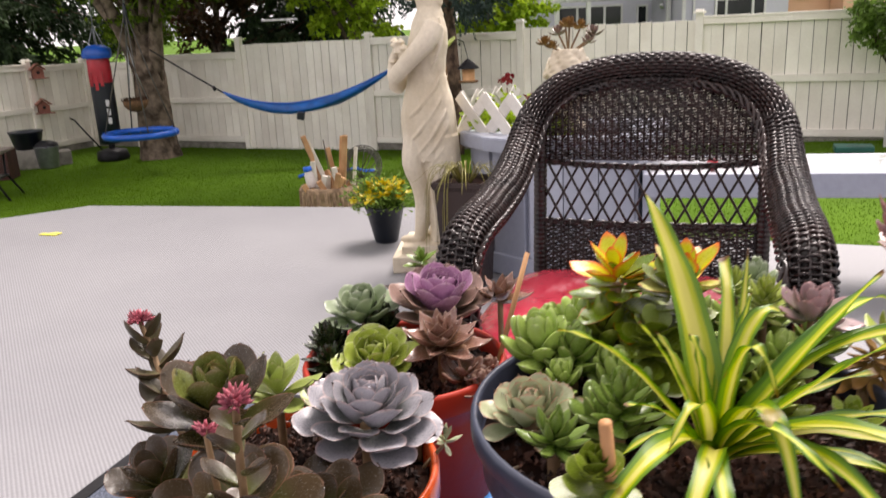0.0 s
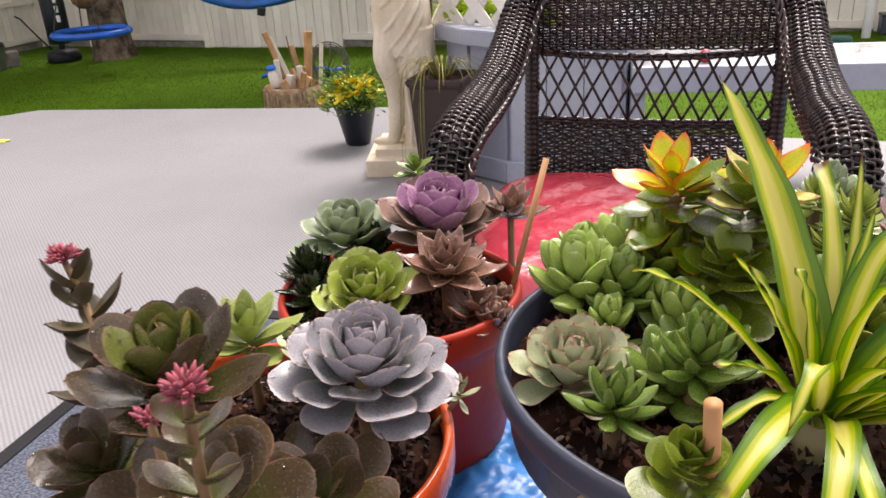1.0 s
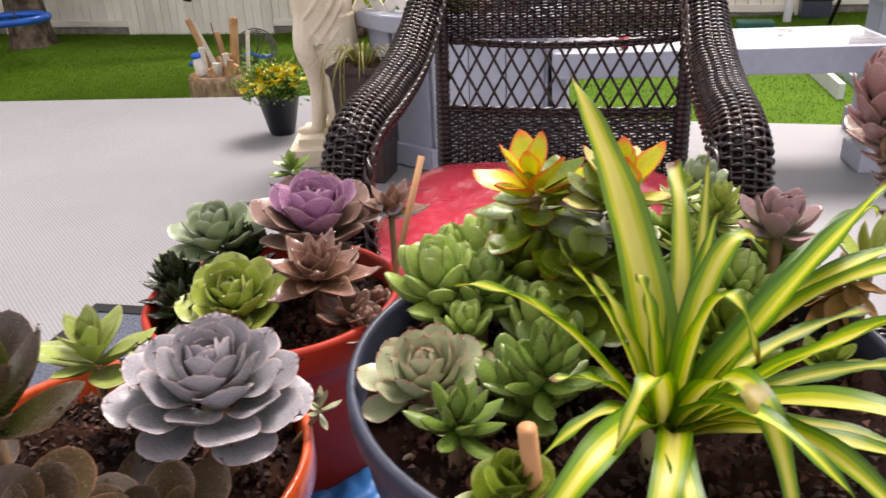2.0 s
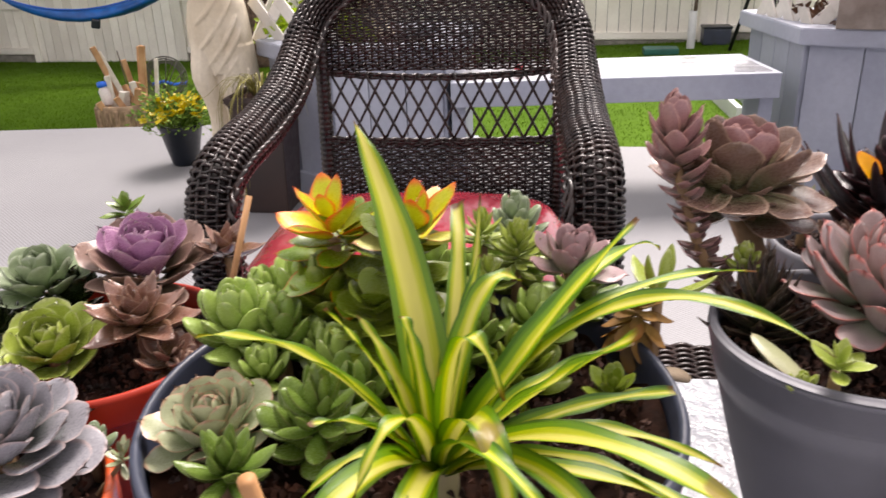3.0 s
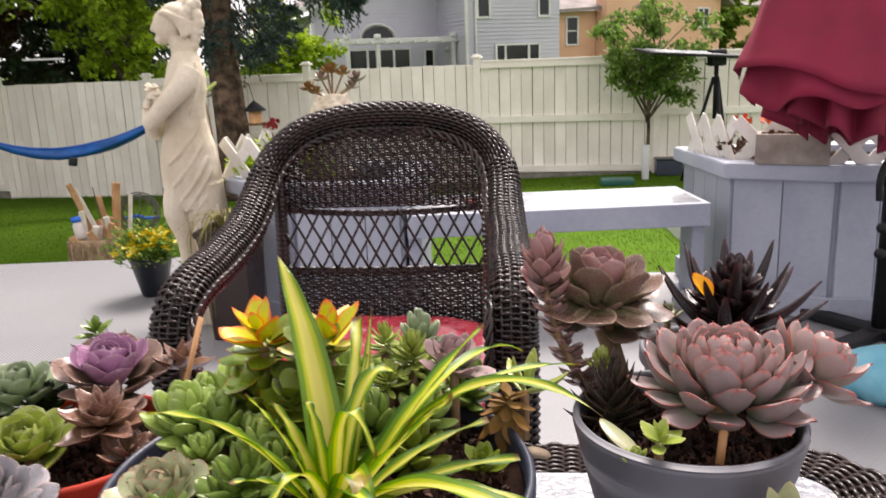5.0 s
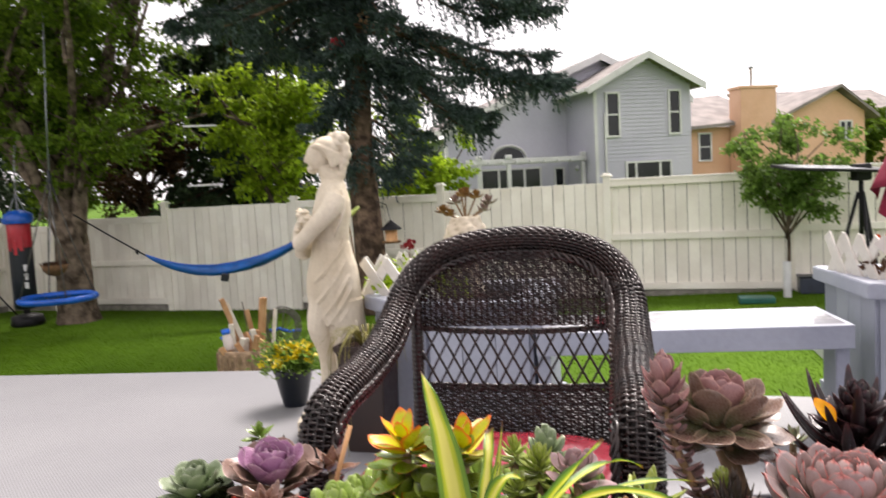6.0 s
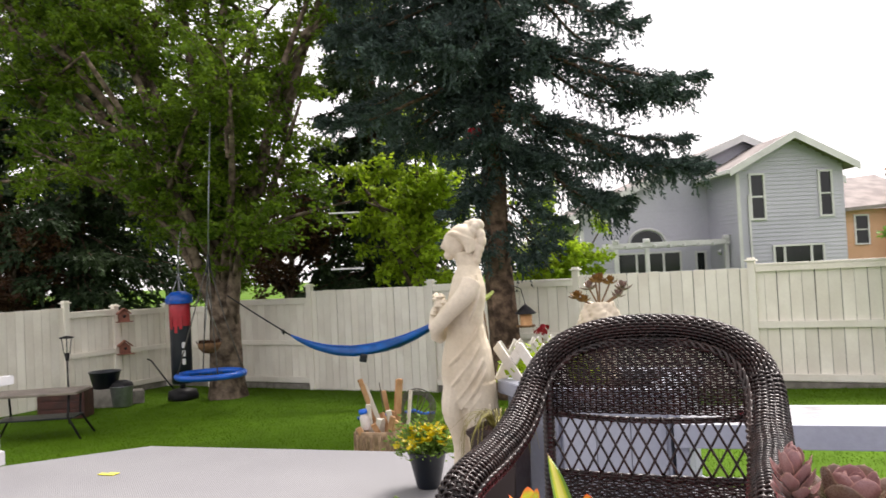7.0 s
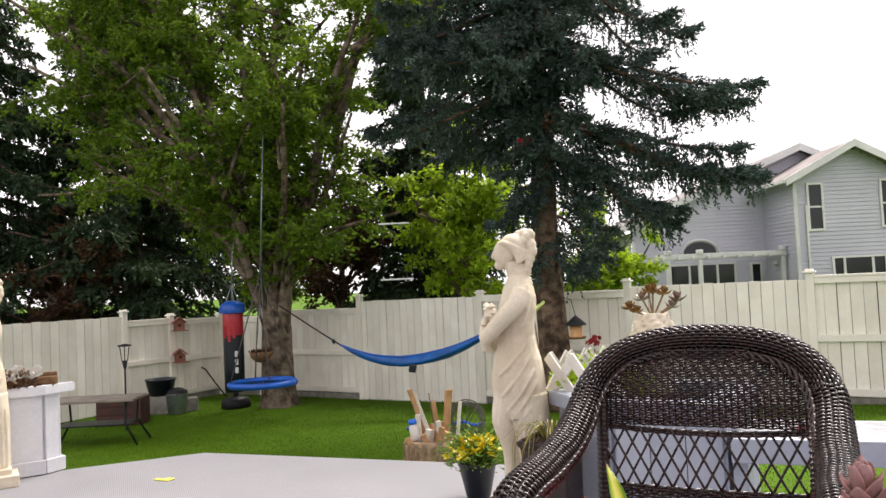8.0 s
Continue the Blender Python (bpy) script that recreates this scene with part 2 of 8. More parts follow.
def deck_material():
    """Pale grey woven vinyl with fine ribs."""
    g = Graph("ribbed_vinyl_deck")
    tc = g.n("TexCoord").outputs["Object"]
    turn = g.n("Mapping", Vector=tc, Rotation=(0, 0, radians(-31)))
    wave = g.n("TexWave", Vector=turn.outputs[0], Scale=31.0, Distortion=0.25, Detail=1.0)
    wave.bands_direction = "X"
    cross = g.n("TexWave", Vector=turn.outputs[0], Scale=22.0, Distortion=0.2)
    cross.bands_direction = "Y"
    big, fine = g.noise(tc, 0.7, 5), g.noise(tc, 90.0, 2)
    weave = g.math("MULTIPLY", wave.outputs["Fac"], g.math("MULTIPLY_ADD", cross.outputs["Fac"], 0.35, 0.65))
    colour = g.mix(g.remap(big, 0.3, 0.7), lin("7a7a7d"), lin("868688"))
    colour = g.mix(g.math("MULTIPLY", g.remap(weave, 0.15, 0.8), 0.8), g.vary(colour, weave, 0.17), colour)
    colour = g.vary(colour, fine, 0.08)
    b = g.n("BsdfPrincipled", Base_Color=colour, Roughness=0.5)
    bump = g.n("Bump", Height=weave, Strength=0.5, Distance=0.002)
    g.link(bump.outputs[0], b.inputs["Normal"])
    g.link(b.outputs[0], g.out.inputs[0])
    return g.mat


def lawn_material():
    g = Graph("lawn")
    tc = g.n("TexCoord").outputs["Object"]
    a, b_, c = g.noise(tc, 0.35, 4), g.noise(tc, 3.5, 4), g.noise(tc, 45.0, 3)
    colour = g.mix(g.remap(a, 0.3, 0.7), (0.050, 0.108, 0.003, 1), (0.068, 0.138, 0.004, 1))
    colour = g.vary(colour, b_, 0.22)
    colour = g.vary(colour, c, 0.22)
    b = g.n("BsdfPrincipled", Base_Color=colour, Roughness=0.9)
    b.inputs["Specular IOR Level"].default_value = 0.1
    bump = g.n("Bump", Height=c, Strength=0.5, Distance=0.03)
    g.link(bump.outputs[0], b.inputs["Normal"])
    g.link(b.outputs[0], g.out.inputs[0])
    return g.mat


def rug_material():
    g = Graph("blue_grey_felt_rug")
    tc = g.n("TexCoord").outputs["Object"]
    a, c = g.noise(tc, 14.0, 4), g.noise(tc, 190.0, 2)
    colour = g.mix(g.remap(c, 0.35, 0.65), lin("2b303b"), lin("575e6c"))
    colour = g.vary(colour, a, 0.15)
    b = g.n("BsdfPrincipled", Base_Color=colour, Roughness=0.95)
    bump = g.n("Bump", Height=c, Strength=0.7, Distance=0.004)
    g.link(bump.outputs[0], b.inputs["Normal"])
    g.link(b.outputs[0], g.out.inputs[0])
    return g.mat


M_deck, M_lawn, M_rug = deck_material(), lawn_material(), rug_material()

# ---------------------------------------------------------------- the setting
FENCE0 = Vector((-1.26, 12.92, 0))
FA = radians(-22.8)
FU, FV = Vector((math.cos(FA), math.sin(FA), 0)), Vector((-math.sin(FA), math.cos(FA), 0))


def lawn_z(x, y):
    """The lawn lies below the deck and rises gently along the fence."""
    u = (Vector((x, y, 0)) - FENCE0).dot(FU)
    return -0.92 + 0.038 * math.log1p(math.exp(min(u, 14) * 1.2)) / 1.2 + 0.012 * noise.noise((x * 0.5, y * 0.5, 0))


def ground_sheet():
    ticks = sorted(set([-900, -400, -200, -100, -60, -40, -28, -20] + [i * 0.75 for i in range(-20, 30)] + [24, 32, 45, 70, 120, 250, 500, 900]))
    n = len(ticks)
    verts = [(x, y, lawn_z(x, y)) for y in ticks for x in ticks]
    faces = [(j * n + i, j * n + i + 1, (j + 1) * n + i + 1, (j + 1) * n + i) for j in range(n - 1) for i in range(n - 1)]
    single("ground", make_mesh("ground", verts, faces), M_lawn, "mown green lawn below the deck, reaching the fence", "lawn", kind="structure")


ground_sheet()


def deck():
    outline = [(-9.0, -5.5), (6.5, -5.5), (6.5, 1.62), (0.75, 3.795), (0.15, 4.44), (-2.28, 4.97), (-3.3, 4.32), (-5.4, 2.6), (-9.0, -0.4)]
    single("deck", prism(outline, -0.06, 0.0), M_deck, "pale grey ribbed vinyl deck floor", "deck", kind="structure")
    inner = [(-8.8, -5.3), (6.3, -5.3), (6.3, 1.5), (0.72, 3.65), (0.10, 4.30), (-2.27, 4.82), (-3.3, 4.2), (-5.4, 2.45), (-8.8, -0.5)]
    single("deck_skirt", prism(inner, -1.1, -0.062), M_grey_paint, "grey painted skirt under the deck", "deck skirt", kind="structure")
    # rug with a black binding
    d = Vector((0.296, 0.955))
    q = Vector((d.y, -d.x))
    p0 = Vector((-0.845, 1.56))
    def pt(a, b):
        w = p0 + d * a + q * b
        return (w.x, w.y)
    rug = thing("rug", "blue-grey felt rug with a black bound edge, lying on the deck", "rug", pose(0, 0, 0.0))
    part("felt", prism([pt(-2.2, 2.6), pt(0.62, 2.6), pt(0.62, 0.035), pt(-2.2, 0.035)], 0.0005, 0.010), M_rug, rug)
    bm = prism([pt(-2.2, 0.035), pt(0.66, 0.035), pt(0.66, 0.0), pt(-2.2, 0.0)], 0.0005, 0.013)
    prism([pt(0.62, 2.6), pt(0.66, 2.6), pt(0.66, 0.0352), pt(0.62, 0.0352)], 0.0005, 0.013, bm)
    part("binding", bm, M_black, rug, "black bound edge")


deck()


def fence():
    """Two runs of board fence: the far one with planks facing out or rails facing in, and the one that meets it."""
    def run(name, label, origin, along, face, panels):
        root = thing(name, label, "fence", kind="structure")
        base = math.degrees(math.atan2(along.y, along.x))
        me_plank = {}
        for u0, u1, top0, railed in panels:
            zb = min(lawn_z(*(origin + along * u0).xy), lawn_z(*(origin + along * u1).xy)) - 0.02
            h = top0 - zb
            n = round((u1 - u0) / 0.152)
            w = (u1 - u0) / n
            key = (round(w, 3), round(h, 2))
            if key not in me_plank:
                me_plank[key] = bm_mesh(boxes((0, 0, h / 2, w - 0.007, 0.019, h), bevel=0.003), "plank")
            for i in range(n):
                c = origin + along * (u0 + (i + 0.5) * w) + face * (0.004 * rnd.random())
                part("plank", me_plank[key], M_fence, root, "", pose(c.x, c.y, zb - 0.012 * rnd.random(), 0, 0.25 * (rnd.random() - 0.5), base + 1.2 * (rnd.random() - 0.5)))
            mid = origin + along * (u0 + u1) / 2
            # a dark board added behind the planks gives their gaps a painted shade
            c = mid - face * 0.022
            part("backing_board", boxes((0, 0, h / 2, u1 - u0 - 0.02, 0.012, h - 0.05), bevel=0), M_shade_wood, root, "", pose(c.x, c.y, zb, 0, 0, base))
            if railed:
                for zz, hh, pr in ((top0 - 0.03, 0.09, 0.045), (zb + h * 0.53, 0.09, 0.045), (zb + 0.19, 0.09, 0.045)):
                    c = mid + face * (0.012 + pr / 2)
                    part("rail", boxes((0, 0, 0, u1 - u0 - 0.1, pr, hh), bevel=0.004), M_fence, root, "", pose(c.x, c.y, zz, 0, 0, base))
                c = mid + face * 0.01
                part("cap_rail", boxes((0, 0, 0, u1 - u0 - 0.1, 0.11, 0.03), bevel=0.004), M_fence, root, "", pose(c.x, c.y, top0 + 0.02, 0, 0, base))
                part("kick_board", boxes((0, 0, 0, u1 - u0 - 0.1, 0.03, 0.14), bevel=0.004), M_stoneblock, root, "", pose(c.x, c.y, zb + 0.06, 0, 0, base))
            for uu in (u0,):
                c = origin + along * uu + face * (0.02 if railed else 0.0)
                ht = top0 + 0.07 - zb
                post = part("post", boxes((0, 0, ht / 2, 0.1, 0.1, ht), bevel=0.005), M_fence, root, "", pose(c.x, c.y, zb, 0, 0, base))
                part("post_cap", boxes((0, 0, 0.012, 0.15, 0.15, 0.024), (0, 0, 0.036, 0.1, 0.1, 0.03), bevel=0.006), M_fence, post, "", pose(0, 0, ht))
    L = FENCE0
    run("fence_back", "tall cream board fence with posts and capped rails", L, FU, -FV, [
        (-6.12, -5.0, 0.60, True), (-5.0, -2.53, 0.70, True), (-2.53, 0.0, 0.86, False), (0.0, 2.5, 0.84, True), (2.5, 4.99, 0.92, False),
        (4.99, 7.45, 0.93, True), (7.45, 9.9, 0.96, True), (9.9, 12.4, 1.0, True), (12.4, 14.9, 1.05, True)])
    corner = FENCE0 + FU * -6.16
    run("fence_side", "cream board fence running along the lawn's side", corner, -FV, FU, [
        (0.06, 1.28, 0.62, True), (1.28, 2.3, 0.66, True), (2.3, 4.8, 0.78, False), (4.8, 7.3, 0.78, False), (7.3, 9.8, 0.8, False), (9.8, 14.7, 0.8, False)])


fence()

# an unseen wall added behind the camera to block the sky light from there
single("wall_house", boxes((-1.0, -3.2, 1.9, 14.0, 0.25, 4.0), bevel=0.01), M_siding, "unseen grey siding wall added behind the deck to block sky light", "wall", kind="structure")


# ---------------------------------------------------------------- neighbouring houses
def siding_wall(bm, p0, p1, z0, top, course=0.13):
    """Lapped courses between two plan points; top(s): the wall's height at the share s of its length."""
    p0, p1 = Vector((*p0, 0)), Vector((*p1, 0))
    d = (p1 - p0).normalized()
    nrm = Vector((d.y, -d.x, 0))
    cuts = 24
    z = z0
    peak = max(top(i / cuts) for i in range(cuts + 1))
    while z < peak:
        inside = [i / (cuts * 4) for i in range(cuts * 4 + 1) if top(i / (cuts * 4)) > z + 0.01]
        if inside:
            a, b = p0.lerp(p1, inside[0]), p0.lerp(p1, inside[-1])
            zt = z + course
            v = [bm.verts.new(a + nrm * 0.022 + Vector((0, 0, z))), bm.verts.new(b + nrm * 0.022 + Vector((0, 0, z))), bm.verts.new(b + Vector((0, 0, zt))), bm.verts.new(a + Vector((0, 0, zt)))]
            bm.faces.new(v)
            w = [bm.verts.new(a + Vector((0, 0, z))), bm.verts.new(b + Vector((0, 0, z)))]
            bm.faces.new((w[0], w[1], v[1], v[0]))
        z += course


def roof_slab(name, root, corners, thick, material, label=""):
    """A sloping slab from four upper corners."""
    bm = bmesh.new()
    up = [bm.verts.new(c) for c in corners]
    low = [bm.verts.new((c[0], c[1], c[2] - thick)) for c in corners]
    bm.faces.new(up)
    bm.faces.new(low[::-1])
    for i in range(4):
        bm.faces.new((up[i], low[i], low[(i + 1) % 4], up[(i + 1) % 4]))
    bmesh.ops.recalc_face_normals(bm, faces=bm.faces)
    return part(name, bm, material, root, label)


def window(root, x, z, w, h, y, panes=(), name="window"):
    """A framed window on a wall that faces -y, its lower left at (x, z); panes: shares of the width at which mullions stand."""
    f = 0.07
    win = part(name, boxes((x + w / 2, y - 0.03, z + f / 2, w, 0.08, f), (x + w / 2, y - 0.03, z + h - f / 2, w, 0.08, f), (x + f / 2, y - 0.03, z + h / 2, f, 0.08, h - 2 * f),
                           (x + w - f / 2, y - 0.03, z + h / 2, f, 0.08, h - 2 * f), bevel=0.006), M_trim, root)
    xs = [0.0, *panes, 1.0]
    if panes and panes[0] < 0:
        part("meeting_rail", boxes((x + w / 2, y - 0.025, z + h / 2, w - 2 * f, 0.05, 0.06), bevel=0.005), M_trim, win)
        xs = [0.0, 1.0]
    for a, b in zip(xs, xs[1:]):
        part("pane", boxes((x + w * (a + b) / 2, y - 0.012, z + h / 2, w * (b - a) - 0.06, 0.02, h - f), bevel=0), M_glass, win)
        if b < 1:
            part("mullion", boxes((x + w * b, y - 0.03, z + h / 2, 0.08, 0.07, h - 2 * f), bevel=0.006), M_trim, win)
    return win


def grey_house():
    root = thing("house", "two-storey grey siding house with pale gable roofs behind the fence", "house", pose(7.83, 26.6, -0.75, 0, 0, 9))
    G = 0.75
    # front block
    x0, x1, xm, ridge, pitch = -0.36, 3.2, 1.41, 5.84, 0.52
    eave = ridge - pitch * (xm - x0) - 0.2
    roof_z = lambda xx: ridge - pitch * abs(xx - xm)
    bm = bmesh.new()
    siding_wall(bm, (x0, 0), (x1, 0), 0, lambda s: roof_z(x0 + s * (x1 - x0)) - 0.16)
    siding_wall(bm, (x0, 2.6), (x0, 0), 0, lambda s: eave)
    siding_wall(bm, (x1, 0), (x1, 8), 0, lambda s: roof_z(x1) - 0.16)
    part("wall", bm, M_siding, root)
    for xe, back in ((x0 - 0.46, 2.58), (x1 + 0.34, 8.0)):
        zl = roof_z(xe)
        roof_slab("roof", root, [(xe, -0.45, zl), (xm, -0.45, ridge), (xm, back, ridge), (xe, back, zl)], 0.12, M_shingle)
        roof_slab("barge_board", root, [(xe, -0.50, zl + 0.02), (xm, -0.50, ridge + 0.02), (xm, -0.455, ridge + 0.02), (xe, -0.455, zl + 0.02)], 0.24, M_trim)
    part("soffit", boxes((x0 - 0.23, 1.1, eave - 0.03, 0.44, 3.0, 0.03), bevel=0), M_trim, root)
    part("gutter", boxes((x0 - 0.50, 1.05, roof_z(x0 - 0.46) - 0.06, 0.12, 3.0, 0.13), bevel=0.02), M_trim, root)
    part("downspout", boxes((x0 - 0.05, -0.07, eave / 2, 0.11, 0.08, eave - 0.3), (x0 + 0.3, -0.06, eave / 2 - 0.4, 0.07, 0.05, eave - 0.9), bevel=0.01), M_trim, root)
    window(root, -0.02, 2.27 + G, 0.54, 1.55, 0.0, (-1,))
    window(root, 2.32, 2.29 + G, 0.5, 1.56, 0.0, (-1,))
    window(root, 0.66, 0.72 + G, 1.75, 0.72, 0.0, (0.22, 0.74))
    # the wide block behind
    y = 2.6
    a0, a1 = -5.06, 3.0
    top_x, top_z = 0.90, 6.22
    hgt = lambda xx: top_z - (0.412 * (top_x - xx) if xx < top_x else 0.45 * (xx - top_x))
    bm = bmesh.new()
    siding_wall(bm, (a0, y), (a1, y), 0, lambda s: hgt(a0 + s * (a1 - a0)) - 0.15)
    siding_wall(bm, (a0, y + 9), (a0, y), 0, lambda s: 2.6 + G)
    part("wall", bm, M_siding, root)
    for xe, shingle in ((-5.95, M_shingle), (4.6, M_shingle_dark)):
        roof_slab("roof", root, [(xe, y - 0.4, hgt(xe)), (top_x, y - 0.4, top_z), (top_x, y + 9, top_z), (xe, y + 9, hgt(xe))], 0.16, shingle)
        roof_slab("barge_board", root, [(xe, y - 0.45, hgt(xe) + 0.02), (top_x, y - 0.45, top_z + 0.02), (top_x, y - 0.405, top_z + 0.02), (xe, y - 0.405, hgt(xe) + 0.02)], 0.26, M_trim)
    part("chimney", boxes((-5.5, y + 4.6, 2.6, 0.9, 0.9, 5.0), bevel=0.02), M_siding, root)
    part("downspout", boxes((a0 + 0.05, y - 0.06, 1.55, 0.1, 0.08, 3.1), bevel=0.01), M_trim, root)
    part("gutter", boxes((-5.8, y + 4.2, hgt(-5.85) - 0.1, 0.14, 9.0, 0.14), bevel=0.02), M_trim, root)
    # half-round light over the sliding door
    n = 20
    outer = [(0.66 * math.cos(math.pi * i / n), 0.5 * math.sin(math.pi * i / n)) for i in range(n + 1)]
    bm = bmesh.new()
    vs = [bm.verts.new((-2.68 + a * 0.88, y - 0.03, 1.77 + G + b * 0.86)) for a, b in outer]
    bm.faces.new(vs)
    arch = part("arched_window", tubes([([(-2.68 + a, y - 0.03, 1.77 + G + b) for a, b in outer], 0.055)], 6), M_trim, root)
    part("pane", bm, M_glass, arch)
    window(root, -3.8, -0.6 + G, 2.35, 2.05, y, (0.3, 0.72), name="patio_door")
    window(root, -0.95, -0.6 + G, 0.42, 2.0, y)
    # white pergola
    per = thing("pergola", "white painted wooden pergola beside the grey house", "pergola", pose(7.83, 26.6, -0.75, 0, 0, 9))
    yy = 0.9
    for px in (-4.3, -3.24, -0.5):
        part("post", boxes((px, yy, 1.15, 0.13, 0.13, 2.3), bevel=0.01), M_trim, per)
        part("finial", boxes((px, yy, 2.56, 0.2, 0.2, 0.14), bevel=0.03), M_trim, per)
    part("beam", boxes((-2.45, yy, 2.42, 4.6, 0.08, 0.16), bevel=0.01), M_trim, per)
    for i in range(9):
        part("rafter", boxes((-4.5 + i * 0.5, yy + 0.6, 2.36, 0.05, 1.7, 0.1), bevel=0.01), M_trim, per)
    for px in (-4.85, -0.35):
        lamp = thing("floodlight", "small white double floodlight on the siding", "floodlight", pose(7.83, 26.6, -0.75, 0, 0, 9) @ pose(px, (2.5 if px < -1 else 1.6), 1.35 + G), group="floodlights")
        for sx in (-0.09, 0.09):
            part("lamp_head", lathe([(0.02, 0), (0.07, 0.05), (0.08, 0.14), (0.0, 0.15)], 14), M_trim, lamp, "", pose(sx, 0, 0, 120, 0, sx * 300))
        part("mount", boxes((0, 0.04, 0.02, 0.12, 0.06, 0.12), bevel=0.01), M_trim, lamp)


grey_house()


def salmon_house():
    root = thing("house", "salmon stucco house with a tall chimney, further off", "house", pose(14.3, 34.9, -0.75, 0, 0, 9))
    G = 0.75
    part("wall", boxes((1.0, 4.0, 1.45 + G / 2, 3.2, 7.8, 2.9 + G), bevel=0.01), M_orange_wall, root)
    bm = bmesh.new()
    prof = [(3.6, 0), (8.5, 0), (8.5, 3.35 + G), (6.94, 4.35 + G), (3.6, 3.1 + G)]
    f = [bm.verts.new((x, -0.5, z)) for x, z in prof]
    b = [bm.verts.new((x, 8, z)) for x, z in prof]
    bm.faces.new(f)
    bm.faces.new(b[::-1])
    for i in range(5):
        bm.faces.new((f[i], b[i], b[(i + 1) % 5], f[(i + 1) % 5]))
    bmesh.ops.recalc_face_normals(bm, faces=bm.faces)
    part("wall", bm, M_orange_wall, root)
    roof_slab("roof", root, [(-0.5, -0.4, 2.95 + G), (3.7, -0.4, 3.2 + G), (3.7, 4, 4.75 + G), (-0.5, 4, 4.4 + G)], 0.15, M_shingle)
    roof_slab("roof", root, [(3.3, -0.9, 3.05 + G), (6.94, -0.9, 4.6 + G), (6.94, 8, 4.6 + G), (3.3, 8, 3.05 + G)], 0.15, M_shingle)
    roof_slab("roof", root, [(6.94, -0.9, 4.6 + G), (9.0, -0.9, 3.15 + G), (9.0, 8, 3.15 + G), (6.94, 8, 4.6 + G)], 0.15, M_shingle)
    chim = part("chimney", boxes((2.66, -0.4, 2.25 + G / 2, 1.8, 0.9, 4.5 + G), bevel=0.02), M_orange_wall, root)
    part("chimney_cap", boxes((2.66, -0.4, 4.56 + G, 1.95, 1.0, 0.12), bevel=0.02), M_orange_wall, chim)
    part("flue", lathe([(0.05, 0), (0.05, 0.8), (0.1, 0.82), (0.1, 0.92), (0.0, 0.95)], 10), M_silver, chim, "", pose(2.6, -0.4, 4.6 + G))
    window(root, 0.17, 1.38 + G, 0.67, 1.3, 0.1, (-1,))
    window(root, 7.1, 2.0 + G, 0.7, 0.95, -0.5, (0.5,))
    far = thing("house", "low pale-roofed house far behind the others", "house", pose(25.0, 43.0, -0.75, 0, 0, 9))
    part("wall", boxes((1.5, 4, 2.2, 9, 8, 4.4), bevel=0.02), M_orange_wall, far)
    roof_slab("roof", far, [(-3.5, -0.5, 4.2), (6.6, -0.5, 4.2), (6.6, 4, 6.2), (-3.5, 4, 6.2)], 0.15, M_shingle)


salmon_house()


# ---------------------------------------------------------------- planters and bench on the deck's edge
def planter(name_label, outline, z_top, boards=0.14, cap=0.035, paint=M_grey_paint):
    """A boarded planter box with a wide cap; outline: its plan, anticlockwise."""
    cx, cy = sum(p[0] for p in outline) / len(outline), sum(p[1] for p in outline) / len(outline)
    root = thing("planter_box", name_label, "planter", pose(cx, cy, 0), group="planter boxes")
    loc = [(x - cx, y - cy) for x, y in outline]
    def grown(k):
        out = []
        n = len(loc)
        for i in range(n):
            a, b, c = Vector(loc[i - 1]), Vector(loc[i]), Vector(loc[(i + 1) % n])
            d1, d2 = (b - a).normalized(), (c - b).normalized()
            n1, n2 = Vector((d1.y, -d1.x)), Vector((d2.y, -d2.x))
            m = (n1 + n2)
            m = m / max(m.length_squared / 2, 0.3)
            out.append(tuple(b + m * k))
        return out
    part("core", prism(grown(-0.02), 0.0, z_top - 0.062), paint, root)
    n = len(loc)
    for i in range(n):
        a, b = Vector(loc[i]), Vector(loc[(i + 1) % n])
        d = b - a
        ang = math.degrees(math.atan2(d.y, d.x))
        k = max(1, round((d.length - 0.02) / boards))
        w = (d.length - 0.02) / k
        nrm = Vector((d.y, -d.x)).normalized()
        for j in range(k):
            c = a + d.normalized() * (0.01 + (j + 0.5) * w) - nrm * 0.009
            part("board", boxes((0, 0, (z_top - 0.06) / 2, w - 0.003, 0.02, z_top - 0.06), bevel=0.003), paint, root, "", pose(c.x, c.y, 0, 0, 0, ang + 0.4 * (rnd.random() - 0.5)))
        c = (a + b) / 2 + nrm * 0.012
        part("base_board", boxes((0, 0, 0.045, d.length + 0.008, 0.022, 0.085), bevel=0.004), paint, root, "", pose(c.x, c.y, 0.002, 0, 0, ang))
    top = bmesh.new()
    o, inn = grown(cap), grown(-0.10)
    vo = [[top.verts.new((*p, z)) for p in o] for z in (z_top - 0.058, z_top)]
    vi = [[top.verts.new((*p, z)) for p in inn] for z in (z_top - 0.058, z_top)]
    for i in range(n):
        j = (i + 1) % n
        top.faces.new((vo[0][i], vo[0][j], vo[1][j], vo[1][i]))
        top.faces.new((vo[1][i], vo[1][j], vi[1][j], vi[1][i]))
        top.faces.new((vi[1][i], vi[1][j], vi[0][j], vi[0][i]))
        top.faces.new((vi[0][i], vi[0][j], vo[0][j], vo[0][i]))
    bmesh.ops.bevel(top, geom=top.edges[:], offset=0.004, segments=2, affect="EDGES")
    part("cap", top, paint, root, "grey cap, wet on top")
    soil = prism(grown(-0.08), z_top - 0.09, z_top - 0.035)
    bmesh.ops.triangulate(soil, faces=soil.faces[:])
    part("soil", soil, M_soil, root)
    return root


